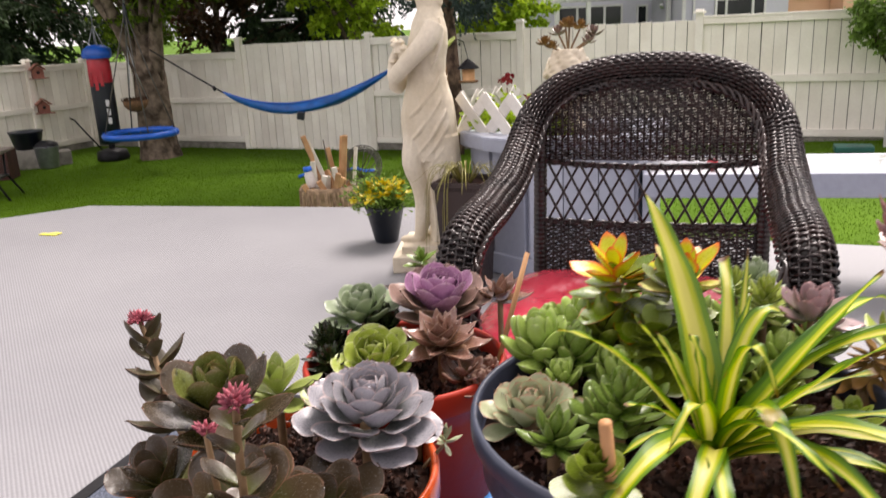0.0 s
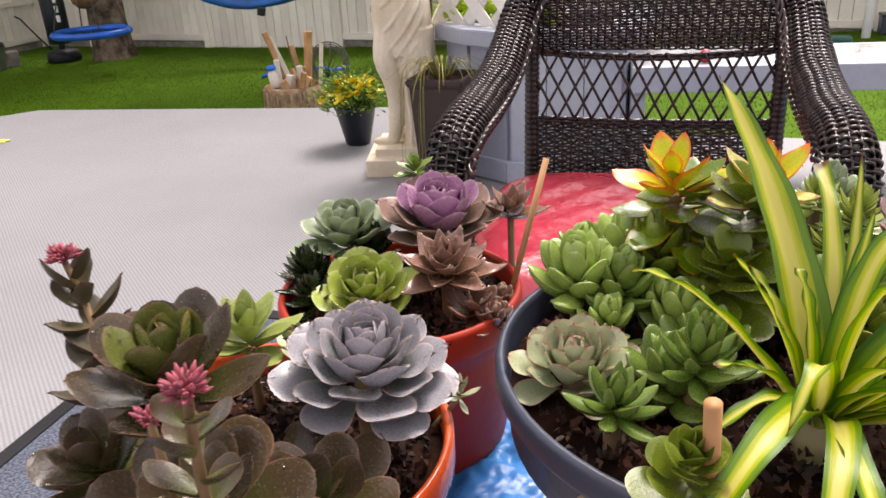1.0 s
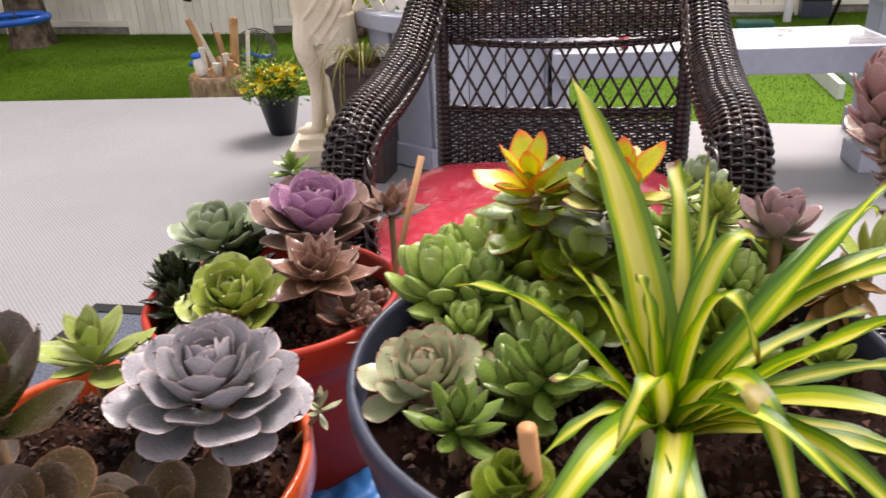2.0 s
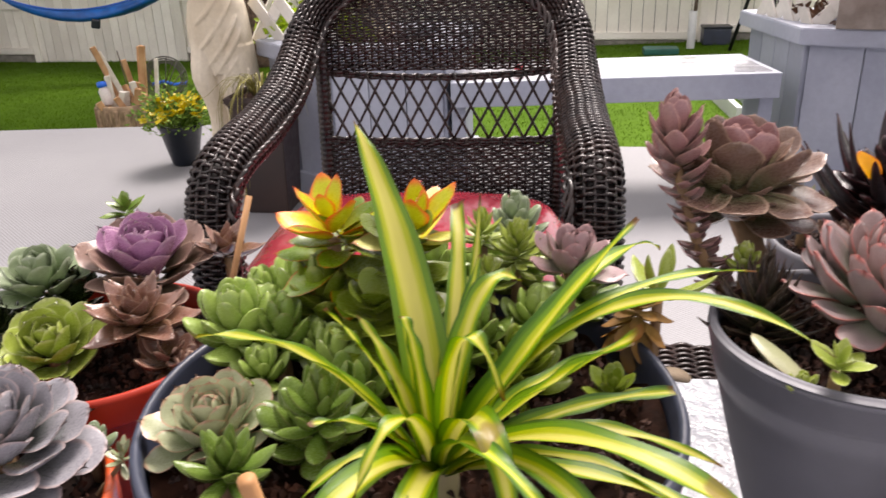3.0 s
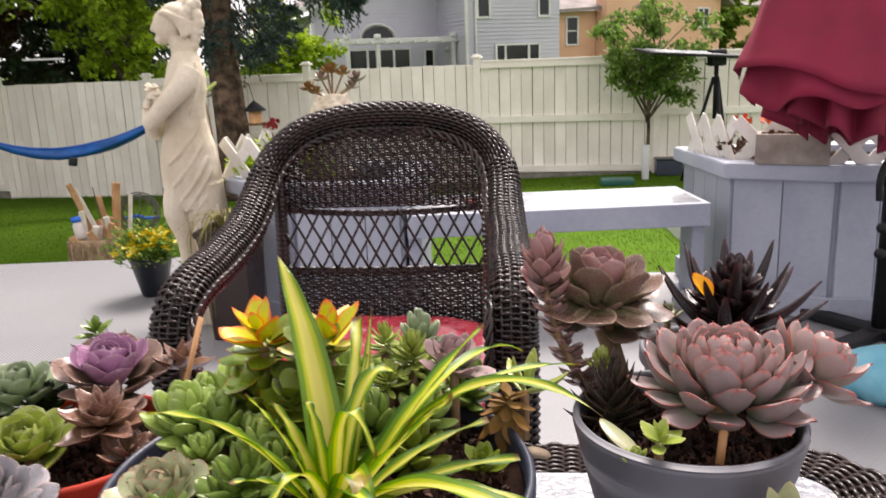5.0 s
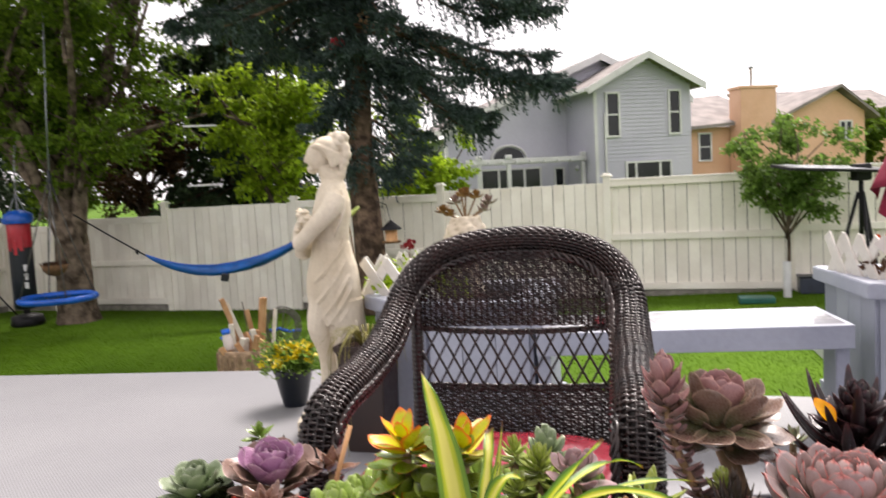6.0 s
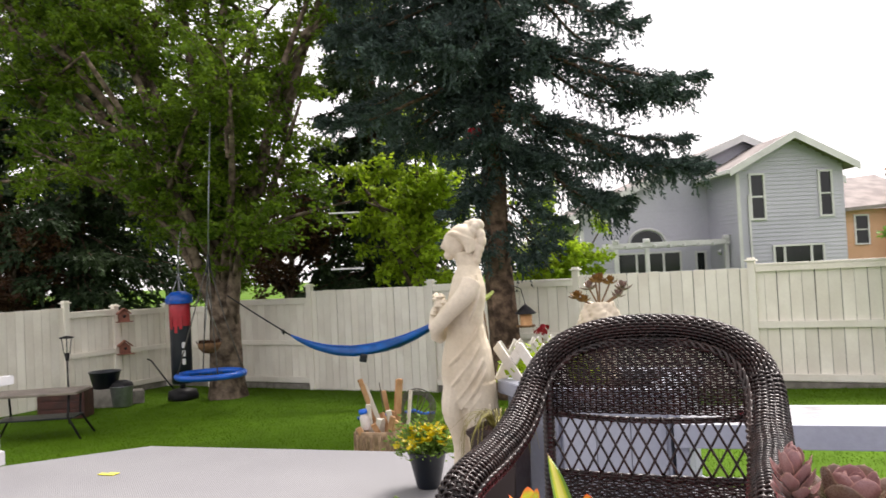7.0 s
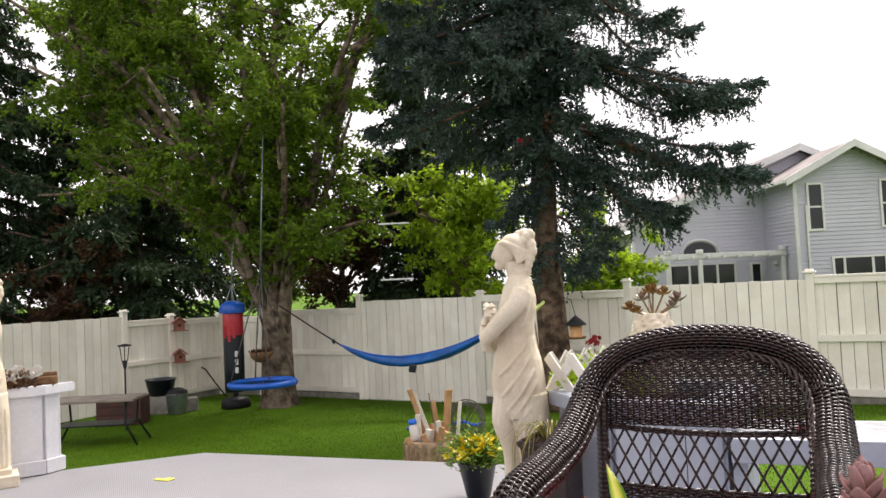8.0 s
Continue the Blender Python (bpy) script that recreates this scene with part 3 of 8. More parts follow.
planter("grey boarded planter box with a wide cap, behind the chair", [(0.34, 3.10), (0.74, 2.965), (0.97, 3.53), (0.36, 3.78), (0.13, 3.42), (0.21, 3.24)], 0.565)
planter("grey boarded planter box with a wide cap, at the bench's end", [(1.98, 2.74), (2.26, 2.50), (2.80, 2.30), (3.05, 3.00), (2.08, 3.26)], 0.585)
# the light falling on this planter is put into its paler grey
planter("grey boarded planter box, coloured lighter as lit, beside the second statue", [(-3.05, 4.40), (-3.02, 4.53), (-3.45, 4.25), (-4.2, 3.6), (-3.95, 3.45), (-3.20, 4.26)], 0.545, paint=M_lit_pale_paint)


def bench():
    root = thing("bench", "low grey wooden bench with a wet pale top, between planters", "bench", pose(1.345, 2.995, 0, 0, 0, -11.5))
    w, d = 1.14, 0.36
    for j in range(3):
        part("board", boxes((0, -d / 2 + 0.06 + j * 0.12, 0.437, w - 0.03, 0.114, 0.02), bevel=0.004), M_wet_white, root, "wet pale board")
    part("apron", boxes((0, -d / 2 - 0.012, 0.403, w, 0.024, 0.088), bevel=0.004), M_grey_paint, root)
    part("apron", boxes((0, d / 2 + 0.012, 0.403, w, 0.024, 0.088), bevel=0.004), M_grey_paint, root)
    for sx in (-1, 1):
        part("end_board", boxes((sx * (w / 2 - 0.012), 0, 0.403, 0.024, d - 0.002, 0.088), bevel=0.004), M_grey_paint, root)
        part("leg", boxes((sx * (w / 2 - 0.027), -0.09, 0.18, 0.05, 0.14, 0.36), bevel=0.006), M_grey_paint, root)
        part("foot", boxes((sx * (w / 2 - 0.034), -0.09, 0.04, 0.076, 0.18, 0.08), bevel=0.006), M_grey_paint, root)


bench()
ball = lathe([(0.0, 0.0), (0.012, 0.002), (0.02, 0.01), (0.023, 0.022), (0.018, 0.036), (0.008, 0.044), (0.0, 0.046)], 16, 0.1)
single("fallen_flower", ball, M_red_vinyl, "small dark red flower head fallen on the bench", "flower", pose(1.0, 2.93, 0.447))


# ---------------------------------------------------------------- wicker armchair
def wicker_chair():
    root = thing("wicker_armchair", "dark brown resin wicker armchair with a rolled arched back", "armchair", pose(0.49, 1.768, 0, 0, 0, -17.4))
    # the roll that runs up one arm, over the back and down the other
    half = [(0.259, -0.54, 0.03), (0.263, -0.548, 0.25), (0.266, -0.548, 0.50), (0.266, -0.545, 0.585), (0.266, -0.515, 0.634), (0.265, -0.44, 0.655), (0.263, -0.32, 0.664),
            (0.260, -0.20, 0.686), (0.257, -0.10, 0.726), (0.254, -0.04, 0.768), (0.236, 0.005, 0.812), (0.185, 0.035, 0.856), (0.10, 0.05, 0.882)]
    pts = half + [(0.0, 0.055, 0.889)] + [(-x, y, z) for x, y, z in half[::-1]]
    n = 1800
    path = spline(pts, n)
    seg = np.linalg.norm(np.diff(path, axis=0), axis=1)
    s = np.concatenate([[0], np.cumsum(seg)])
    even = np.linspace(0, s[-1], n + 1)
    path = np.stack([np.interp(even, s, path[:, k]) for k in range(3)], axis=1)
    # thick over the arms' fronts, slimmer over the back
    thick = 0.0300 + 0.0055 * np.clip((0.80 - path[:, 2]) / 0.1, 0, 1)
    part("rolled_frame", make_mesh("rolled_frame", *sweep(path, thick - 0.0042, 20)), M_wicker_shade, root)
    tang = np.gradient(path, axis=0)
    tang /= np.linalg.norm(tang, axis=1)[:, None]
    side = np.cross(tang[0], (0.0, 1.0, 0.0))
    sides = []
    for i in range(n + 1):
        side = side - tang[i] * (side @ tang[i])
        side /= np.linalg.norm(side)
        sides.append(side)
    sides = np.array(sides)
    tops = np.cross(sides, tang)
    # over the arch: strands along the roll, rising and sinking between hoops
    arch_part = np.where(path[:, 2] > 0.775)[0]
    i0, i1 = arch_part[0], arch_part[-1]
    idx = np.arange(i0, i1, 2)
    cell, strands = 0.0200, 26
    rows = []
    for k in range(strands):
        a = 2 * math.pi * k / strands + 0.05 * np.sin(even[idx] * 5.0) + 0.03 * math.sin(k * 7.3)
        wave = np.abs(np.sin(math.pi * even[idx] / cell + 0.5 * math.pi * (k % 2) + 0.12 * math.sin(k * 4.1))) ** 0.8
        r = thick[idx] + 0.0052 * wave - 0.0032
        rows.append((path[idx] + (r * np.cos(a))[:, None] * sides[idx] + (r * np.sin(a))[:, None] * tops[idx], 0.0031 + 0.0004 * math.sin(k * 5.7)))
    part("woven_strand", tubes(rows, 5), M_wicker, root, kind="stuff")
    # down the arms: strands wound round the roll, over and under stakes that run along it
    rows, stakes, pitch, per_turn = [], 15, 0.0062, 60
    for lo, hi in ((0, i0 + 6), (i1 - 6, n)):
        turns = int((even[hi] - even[lo]) / pitch)
        ss = np.linspace(even[lo], even[hi], turns * per_turn)
        a = 2 * math.pi * np.arange(len(ss)) / per_turn
        at = lambda arr: np.stack([np.interp(ss, even, arr[:, c]) for c in range(3)], axis=1)
        r = np.interp(ss, even, thick) - 0.0012 + 0.0034 * np.cos(0.5 * stakes * a + 0.4 * np.sin(ss * 31))
        wob = 0.0007 * np.sin(a * 3.1 + ss * 40)
        rows.append((at(path) + at(tang) * wob[:, None] + (r * np.cos(a))[:, None] * at(sides) + (r * np.sin(a))[:, None] * at(tops), 0.0031))
        for k in range(stakes):
            b = 2 * math.pi * (k + 0.5) / stakes
            span = np.arange(lo, hi + 1, 12)
            rr = thick[span] - 0.0006
            rows.append((path[span] + (rr * math.cos(b))[:, None] * sides[span] + (rr * math.sin(b))[:, None] * tops[span], 0.0023))
    part("wound_strand", tubes(rows, 5), M_wicker, root, kind="stuff")
    # braided edge along the roll's inner side
    rows = []
    for ph in (0.0, 2.1, 4.2):
        inner = []
        for i in range(150, n - 150, 3):
            p = path[i]
            d = np.array([-np.sign(p[0]) * 0.038 * min(1, abs(p[0]) / 0.15), -0.030, -0.038 * max(0.0, 1 - abs(p[0]) / 0.28)])
            a = even[i] / 0.022 * 2 * math.pi / 3 + ph
            inner.append(p + d + 0.005 * np.array([math.cos(a), math.sin(a), math.sin(a + 1)]))
        rows.append((inner, 0.0042))
    part("braid", tubes(rows, 5), M_wicker, root, kind="stuff")

    def yb(z):
        """The back leans: its plane at height z."""
        return 0.0 + 0.09 * (z - 0.5) - 0.015

    def arch(x):
        """Height of the panel's edge, tucked into the roll."""
        return float(np.interp(abs(x), (0.0, 0.10, 0.185, 0.236, 0.250, 0.258), (0.872, 0.866, 0.842, 0.800, 0.765, 0.715)))
    # posts
    for sx in (-1, 1):
        zz = np.linspace(0.0, 0.80, 260)
        pp = [(sx * 0.236, yb(z) + 0.004, z) for z in zz]
        part("back_post", make_mesh("back_post", *sweep(pp, 0.0135, 10, 1.0, (0, 1, 0), lambda i, a: 1 + 0.16 * abs(math.sin(i * 0.9)))), M_wicker, root)

    def weave(name, x0, x1, z0, ztop, dz, stake_gap, r, amp):
        """Strands woven round upright stakes."""
        rows = []
        xs = np.arange(x0, x1 + 1e-6, stake_gap / 2)
        k = 0
        z = z0
        while z < max(ztop(x) for x in xs):
            row = []
            for j, x in enumerate(xs):
                if z < ztop(x):
                    row.append((x, yb(z) + amp * math.sin(math.pi * j / 2 + math.pi * k + 0.78), z + 0.0008 * math.sin(j * 1.7 + k)))
            if len(row) > 3:
                rows.append((row, r * (0.92 + 0.16 * ((k * 7) % 5) / 4)))
            k += 1
            z += dz
        for x in np.arange(x0 + stake_gap / 4, x1, stake_gap):
            if ztop(x) > z0 + 0.02:
                rows.append(([(x, yb(z0), z0), (x, yb((z0 + ztop(x)) / 2), (z0 + ztop(x)) / 2), (x, yb(ztop(x)), ztop(x))], r * 1.15))
        part(name, tubes(rows, 5), M_wicker, root, kind="stuff")
    weave("back_panel", -0.258, 0.258, 0.700, arch, 0.0052, 0.0135, 0.00255, 0.0028)
    weave("lower_panel", -0.226, 0.226, 0.40, lambda x: 0.562, 0.0056, 0.0170, 0.0029, 0.0030)
    # bands above and below the open lattice
    for z in (0.699, 0.693, 0.566, 0.560):
        pp = [(x, yb(z) + 0.004 * math.sin(x * 260 + z * 900), z - 0.012 * (1 - (x / 0.226) ** 2) * (1 if z > 0.65 else 0.4)) for x in np.linspace(-0.226, 0.226, 90)]
        part("band", tubes([(pp, 0.0042)], 6), M_wicker, root)
    rows = []
    nd, z0, z1 = 13, 0.564, 0.692
    wdt = 0.452 / nd
    for k in range(-2, nd + 2):
        for sgn in (1, -1):
            xs, pts2 = -0.226 + (k + 0.25) * wdt, []
            for j in range(9):
                q = j / 8
                x = xs + (q * 2 * wdt if sgn > 0 else (1 - q) * 2 * wdt)
                if -0.226 <= x <= 0.226:
                    z = z0 + q * (z1 - z0)
                    pts2.append((x, yb(z) + sgn * 0.002, z))
            if len(pts2) > 1:
                rows.append((pts2, 0.0029))
    part("lattice", tubes(rows, 6), M_wicker, root, "open diamond lattice")
    # seat frame, skirt and side panels
    part("seat", boxes((0, -0.29, 0.375, 0.50, 0.54, 0.05), bevel=0.015), M_wicker, root)
    rows = []
    for k in range(22):
        z = 0.17 + k * 0.009
        rows.append(([(-0.25 + 0.5 * j / 50, -0.535 + 0.004 * math.sin(math.pi * j / 2 + math.pi * k), z) for j in range(51)], 0.0042))
    part("skirt", tubes(rows, 5), M_wicker, root, kind="stuff")
    for sx in (-1, 1):
        part("leg", tubes([([(sx * 0.235, -0.02, 0.0), (sx * 0.235, -0.018, 0.2), (sx * 0.235, -0.015, 0.40)], 0.02)], 10), M_wicker, root)
    # red cushion
    n1, n2 = 30, 30
    verts, faces = [], []
    for side in (1, -1):
        for j in range(n2 + 1):
            for i in range(n1 + 1):
                a, b = 2 * i / n1 - 1, 2 * j / n2 - 1
                edge = (1 - abs(a) ** 5) * (1 - abs(b) ** 5)
                k = 1 - 0.15 * (abs(a) ** 3 * abs(b) ** 3)
                zz = side * (0.034 * edge ** 0.4 + 0.006 * edge * noise.noise((a * 2, b * 2, side)) + 0.0025 * edge * math.sin(a * 19) * math.cos(b * 17))
                verts.append((-0.022 + 0.268 * a * k, -0.325 + 0.262 * b * k, 0.445 + zz + 0.010 * b * (1 - a * a)))
    m = (n1 + 1) * (n2 + 1)
    for q in (0, m):
        for j in range(n2):
            for i in range(n1):
                o = q + j * (n1 + 1) + i
                quad = (o, o + 1, o + n1 + 2, o + n1 + 1)
                faces.append(quad if q == 0 else quad[::-1])
    single("seat_cushion", make_mesh("seat_cushion", verts, faces), M_red_cushion, "rain-wet red seat cushion on the wicker chair", "cushion", root.matrix_basis.copy())


wicker_chair()


# ---------------------------------------------------------------- coffee table and pots
TABLE = 0.50


def coffee_table():
    root = thing("coffee_table", "low wicker coffee table with a pale wet glass top", "table", pose(0, 0, 0, 0, 0, -18))
    u0, u1, v0, v1 = -0.40, 0.645, 0.30, 1.138
    def ring(k, r, n=8):
        out = []
        for cx, cy, a0 in ((u1 - k - r, v1 - k - r, 0), (u0 + k + r, v1 - k - r, 90), (u0 + k + r, v0 + k + r, 180), (u1 - k - r, v0 + k + r, 270)):
            for j in range(n + 1):
                a = radians(a0 + 90 * j / n)
                out.append((cx + r * math.cos(a), cy + r * math.sin(a)))
        return out
    part("top", prism(ring(0.085, 0.05), TABLE - 0.02, TABLE - 0.001), M_tabletop, root, "pale wet table top")
    # woven border: strands side by side across the rim
    outer, inner = np.array(ring(0.0, 0.12, 30)), np.array(ring(0.085, 0.05, 30))
    ro = np.vstack([outer, outer[:1]])
    rows = []
    ri = np.vstack([inner, inner[:1]])
    cum = np.concatenate([[0], np.cumsum(np.linalg.norm(np.diff((ro + ri) / 2, axis=0), axis=1))])
    cells = int(cum[-1] / 0.021)
    # strands that run round the border, over and under cross stakes
    for k in range(15):
        f = (k + 0.5) / 15
        ss = np.linspace(0, cum[-1], cells * 4 + 1)
        line = ro * (1 - f) + ri * f
        x, y = np.interp(ss, cum, line[:, 0]), np.interp(ss, cum, line[:, 1])
        z = TABLE - 0.0055 + 0.0034 * np.sin(math.pi * ss / 0.021 + math.pi * k) - 0.014 * (k == 0)
        rows.append((np.stack([x, y, z], 1), 0.0034))
    part("woven_border", tubes(rows, 5), M_wicker, root, kind="stuff")
    part("border_core", prism(ring(0.006, 0.115), TABLE - 0.03, TABLE - 0.0205), M_wicker_shade, root)
    part("frame", prism(ring(0.02, 0.10), TABLE - 0.06, TABLE - 0.0305), M_wicker, root)
    for cu, cv in ((u0 + 0.08, v0 + 0.08), (u1 - 0.08, v0 + 0.08), (u0 + 0.08, v1 - 0.08), (u1 - 0.08, v1 - 0.08)):
        part("leg", make_mesh("leg", *sweep([(cu, cv, z) for z in np.linspace(0, TABLE - 0.06, 120)], 0.026, 12, 1.0, (0, 1, 0), lambda i, a: 1 + 0.1 * abs(math.sin(i * 1.1)))), M_wicker, root)


def wet_top_material():
    g = Graph("wet_frosted_glass")
    tc = g.n("TexCoord").outputs["Object"]
    a, c = g.noise(tc, 7.0, 5), g.noise(tc, 85.0, 3)
    colour = g.mix(g.remap(a, 0.35, 0.65), lin("b0b2b6"), lin("85888e"))
    b = g.n("BsdfPrincipled", Base_Color=colour, Roughness=g.remap(c, 0.35, 0.65, 0.08, 0.4))
    bump = g.n("Bump", Height=g.math("ADD", c, g.math("MULTIPLY", g.noise(tc, 38.0, 2), 1.5)), Strength=0.8, Distance=0.005)
    g.link(bump.outputs[0], b.inputs["Normal"])
    g.link(b.outputs[0], g.out.inputs[0])
    return g.mat


M_tabletop = wet_top_material()
coffee_table()


def soil_disc(r, z, seed):
    """A lumpy disc of soil."""
    verts, faces, segs, rings = [(0, 0, z)], [], 56, 18
    for j in range(1, rings + 1):
        for i in range(segs):
            a = 2 * math.pi * i / segs
            q = r * j / rings
            p = (q * math.cos(a), q * math.sin(a))
            verts.append((*p, z + 0.012 * noise.noise((p[0] * 22 + seed, p[1] * 22, 0)) + 0.008 * noise.noise((p[0] * 90, p[1] * 90 + seed, 3))))
    for i in range(segs):
        faces.append((0, 1 + i, 1 + (i + 1) % segs))
    for j in range(rings - 1):
        for i in range(segs):
            o, k = 1 + j * segs, (i + 1) % segs
            faces.append((o + i, o + segs + i, o + segs + k, o + k))
    return make_mesh("soil", verts, faces)


def crumbs(r, z, count, seed):
    """Bark chips, grit and rootlets on the soil."""
    q = random.Random(seed)
    verts, faces = [], []
    for _ in range(count):
        a, d = q.random() * 6.283, r * math.sqrt(q.random()) * 0.95
        c = Vector((d * math.cos(a), d * math.sin(a), z + 0.006))
        s = q.uniform(0.0012, 0.0045)
        turn = Euler((q.random() * 3, q.random() * 3, q.random() * 6)).to_matrix()
        o = len(verts)
        for p in ((-1, -.5, -.4), (1, -.4, -.3), (.8, .6, -.4), (-.8, .5, -.3), (0, 0, .6)):
            verts.append(c + turn @ (Vector(p) * s))
        faces += [(o, o + 1, o + 2, o + 3), (o, o + 1, o + 4), (o + 1, o + 2, o + 4), (o + 2, o + 3, o + 4), (o + 3, o, o + 4)]
    return make_mesh("bark_grit", verts, faces, smooth=False)


def pot(label, x, y, rim_z, r, base_z, r0, material, lip=0.006, lip_h=0.02, ribs=0, soil_drop=0.022, base=None):
    h = rim_z - base_z
    root = thing("plant_pot", label, "plant pot", pose(x, y, base_z), group="succulent pots")
    w = 0.005
    prof = [(0.0, 0.0), (r0 * 0.96, 0.0), (r0, 0.004)]
    body = h - lip_h
    steps = ribs or 8
    for k in range(1, steps + 1):
        q = k / steps
        rr = r0 + (r - lip - r0) * q ** 0.85
        if ribs:
            prof.append((rr, body * (q - 0.5 / steps)))
            prof.append((rr + 0.0022, body * (q - 0.2 / steps)))
        else:
            prof.append((rr, body * q))
    prof += [(r - 0.001, body + 0.002), (r, body + 0.005), (r, h - 0.004), (r - 0.002, h), (r - w, h), (r - w - 0.002, h - 0.004), (r - w - lip * 0.6, body - 0.03), (r0 * 0.9, 0.01), (0.0, 0.01)]
    part("wall", lathe(prof, 72), material, root)
    part("soil", soil_disc(r - w - 0.004, h - soil_drop, x * 50), M_soil, root)
    part("bark_grit", crumbs(r - 0.012, h - soil_drop, int(11000 * r), int(x * 999) + 5), M_chips, root, kind="stuff")
    return root


M_chips = surf("bark_chips", "4a2a1a", "160d09", 40.0, 0.85, 0.4, 120, island=True, rand=0.5)
pot("orange glazed pot full of brown and grey rosettes", -0.075, 0.688, 0.636, 0.132, TABLE, 0.09, M_terracotta, lip_h=0.03)
pot("dark red pot with purple and green rosettes", 0.017, 0.876, 0.655, 0.110, TABLE, 0.092, M_redpot, lip_h=0.028)
pot("wide slate-blue plastic bowl crowded with succulents", 0.252, 0.655, 0.700, 0.167, TABLE, 0.078, M_bluebowl, lip_h=0.02)
pot("ribbed violet-grey pot with pink rosettes", 0.582, 0.677, 0.690, 0.102, TABLE, 0.048, M_greypot, lip_h=0.008, lip=0.002, ribs=60)
pot("white ceramic pot with a pale succulent", 0.648, 0.464, 0.655, 0.082, TABLE, 0.06, M_whitepot)


# ---------------------------------------------------------------- succulents
def leaf_mesh(name, W=0.45, T=0.12, cup=0.12, curl=0.25, widest=0.62, tip=0.35, base_w=0.35, nu=6, nv=10, mucro=0.03):
    """A fleshy leaf one long: x across, y outward, z up."""
    verts, uv, faces = [], [], []
    for side in (1, -1):
        for j in range(nv + 1):
            v = 1 - (1 - j / nv) ** 1.5
            if v < widest:
                w = base_w + (1 - base_w) * math.sin(math.pi / 2 * v / widest)
            else:
                t = (v - widest) / (1 - widest)
                w = (1 - tip) * math.sqrt(max(0.0, 1 - t * t)) + tip * (1 - t)
            w *= W / 2
            body = math.sqrt(max(0.0, math.sin(math.pi * min(1.0, 0.16 + 0.84 * v)))) if v < 0.999 else 0.0
            for i in range(nu + 1):
                a = 2 * i / nu - 1
                flat = math.sqrt(max(0.0, 1 - a * a)) if abs(a) < 0.999 else 0.0
                z = curl * v * v + cup * W * a * a * math.sin(math.pi * min(1, v + 0.15)) + side * T / 2 * flat * body * (1.0 if side < 0 else 0.55)
                verts.append((a * w, v + (mucro * max(0.0, 1 - abs(a) * 2) if j == nv else 0), z))
                uv.append((i / nu, v))
    m = (nu + 1) * (nv + 1)
    for q in (0, m):
        for j in range(nv):
            for i in range(nu):
                o = q + j * (nu + 1) + i
                f = (o, o + 1, o + nu + 2, o + nu + 1)
                faces.append(f if q == 0 else f[::-1])
    return make_mesh(name, verts, faces, uv)


SHAPES = {
    "spoon": dict(W=0.60, T=0.24, cup=0.16, curl=0.38, widest=0.66, tip=0.34, base_w=0.36, mucro=0.06),
    "broad": dict(W=0.66, T=0.13, cup=0.20, curl=0.30, widest=0.68, tip=0.06, base_w=0.28, mucro=0.012),
    "fat": dict(W=0.58, T=0.50, cup=0.0, curl=0.38, widest=0.58, tip=0.0, base_w=0.46, mucro=0.01),
    "sun": dict(W=0.52, T=0.10, cup=0.20, curl=0.10, widest=0.60, tip=0.5, base_w=0.34, mucro=0.05),
    "spike": dict(W=0.24, T=0.12, cup=0.3, curl=0.34, widest=0.3, tip=1.0, base_w=0.7, mucro=0.03),
    "round": dict(W=0.80, T=0.08, cup=0.10, curl=0.10, widest=0.6, tip=0.0, base_w=0.22, mucro=0.0),
    "slim": dict(W=0.33, T=0.18, cup=0.12, curl=0.26, widest=0.62, tip=0.6, base_w=0.4, mucro=0.03),
}
SHAPES["horn"] = dict(W=0.21, T=0.20, cup=0.15, curl=0.74, widest=0.50, tip=0.25, base_w=0.7, mucro=0.02)
SHAPES["scale"] = dict(W=0.74, T=0.30, cup=0.14, curl=0.16, widest=0.50, tip=0.45, base_w=0.55, mucro=0.06)
SHAPES["cup"] = dict(W=0.70, T=0.30, cup=0.16, curl=0.32, widest=0.64, tip=0.12, base_w=0.46, mucro=0.09)
SHAPES["bowl"] = dict(W=0.74, T=0.26, cup=0.16, curl=0.34, widest=0.66, tip=0.14, base_w=0.44, mucro=0.08)
SHAPES["blunt"] = dict(W=0.78, T=0.20, cup=0.20, curl=0.22, widest=0.66, tip=0.10, base_w=0.40, mucro=0.05)
SHAPES["wide"] = dict(W=0.94, T=0.15, cup=0.20, curl=0.30, widest=0.68, tip=0.22, base_w=0.40, mucro=0.11)
SHAPES["finger"] = dict(W=0.38, T=0.32, cup=0.05, curl=0.34, widest=0.62, tip=0.45, base_w=0.5, mucro=0.03)
SHAPES["dagger"] = dict(W=0.60, T=0.20, cup=0.22, curl=0.26, widest=0.42, tip=0.85, base_w=0.55, mucro=0.06)
SHAPE_MESH = {}


def shape(kind, material):
    key = (kind, material.name)
    if key not in SHAPE_MESH:
        SHAPE_MESH[key] = leaf_mesh("leaf", **SHAPES[kind])
        SHAPE_MESH[key].materials.append(material)
    return SHAPE_MESH[key]


GOLD = 137.508


def rain_material():
    g = Graph("rain_water")
    b = g.n("BsdfPrincipled", Base_Color=(1, 1, 1, 1), Roughness=0.02, IOR=1.33)
    b.inputs["Transmission Weight"].default_value = 1.0
    g.link(b.outputs[0], g.out.inputs[0])
    return g.mat


M_rain = rain_material()


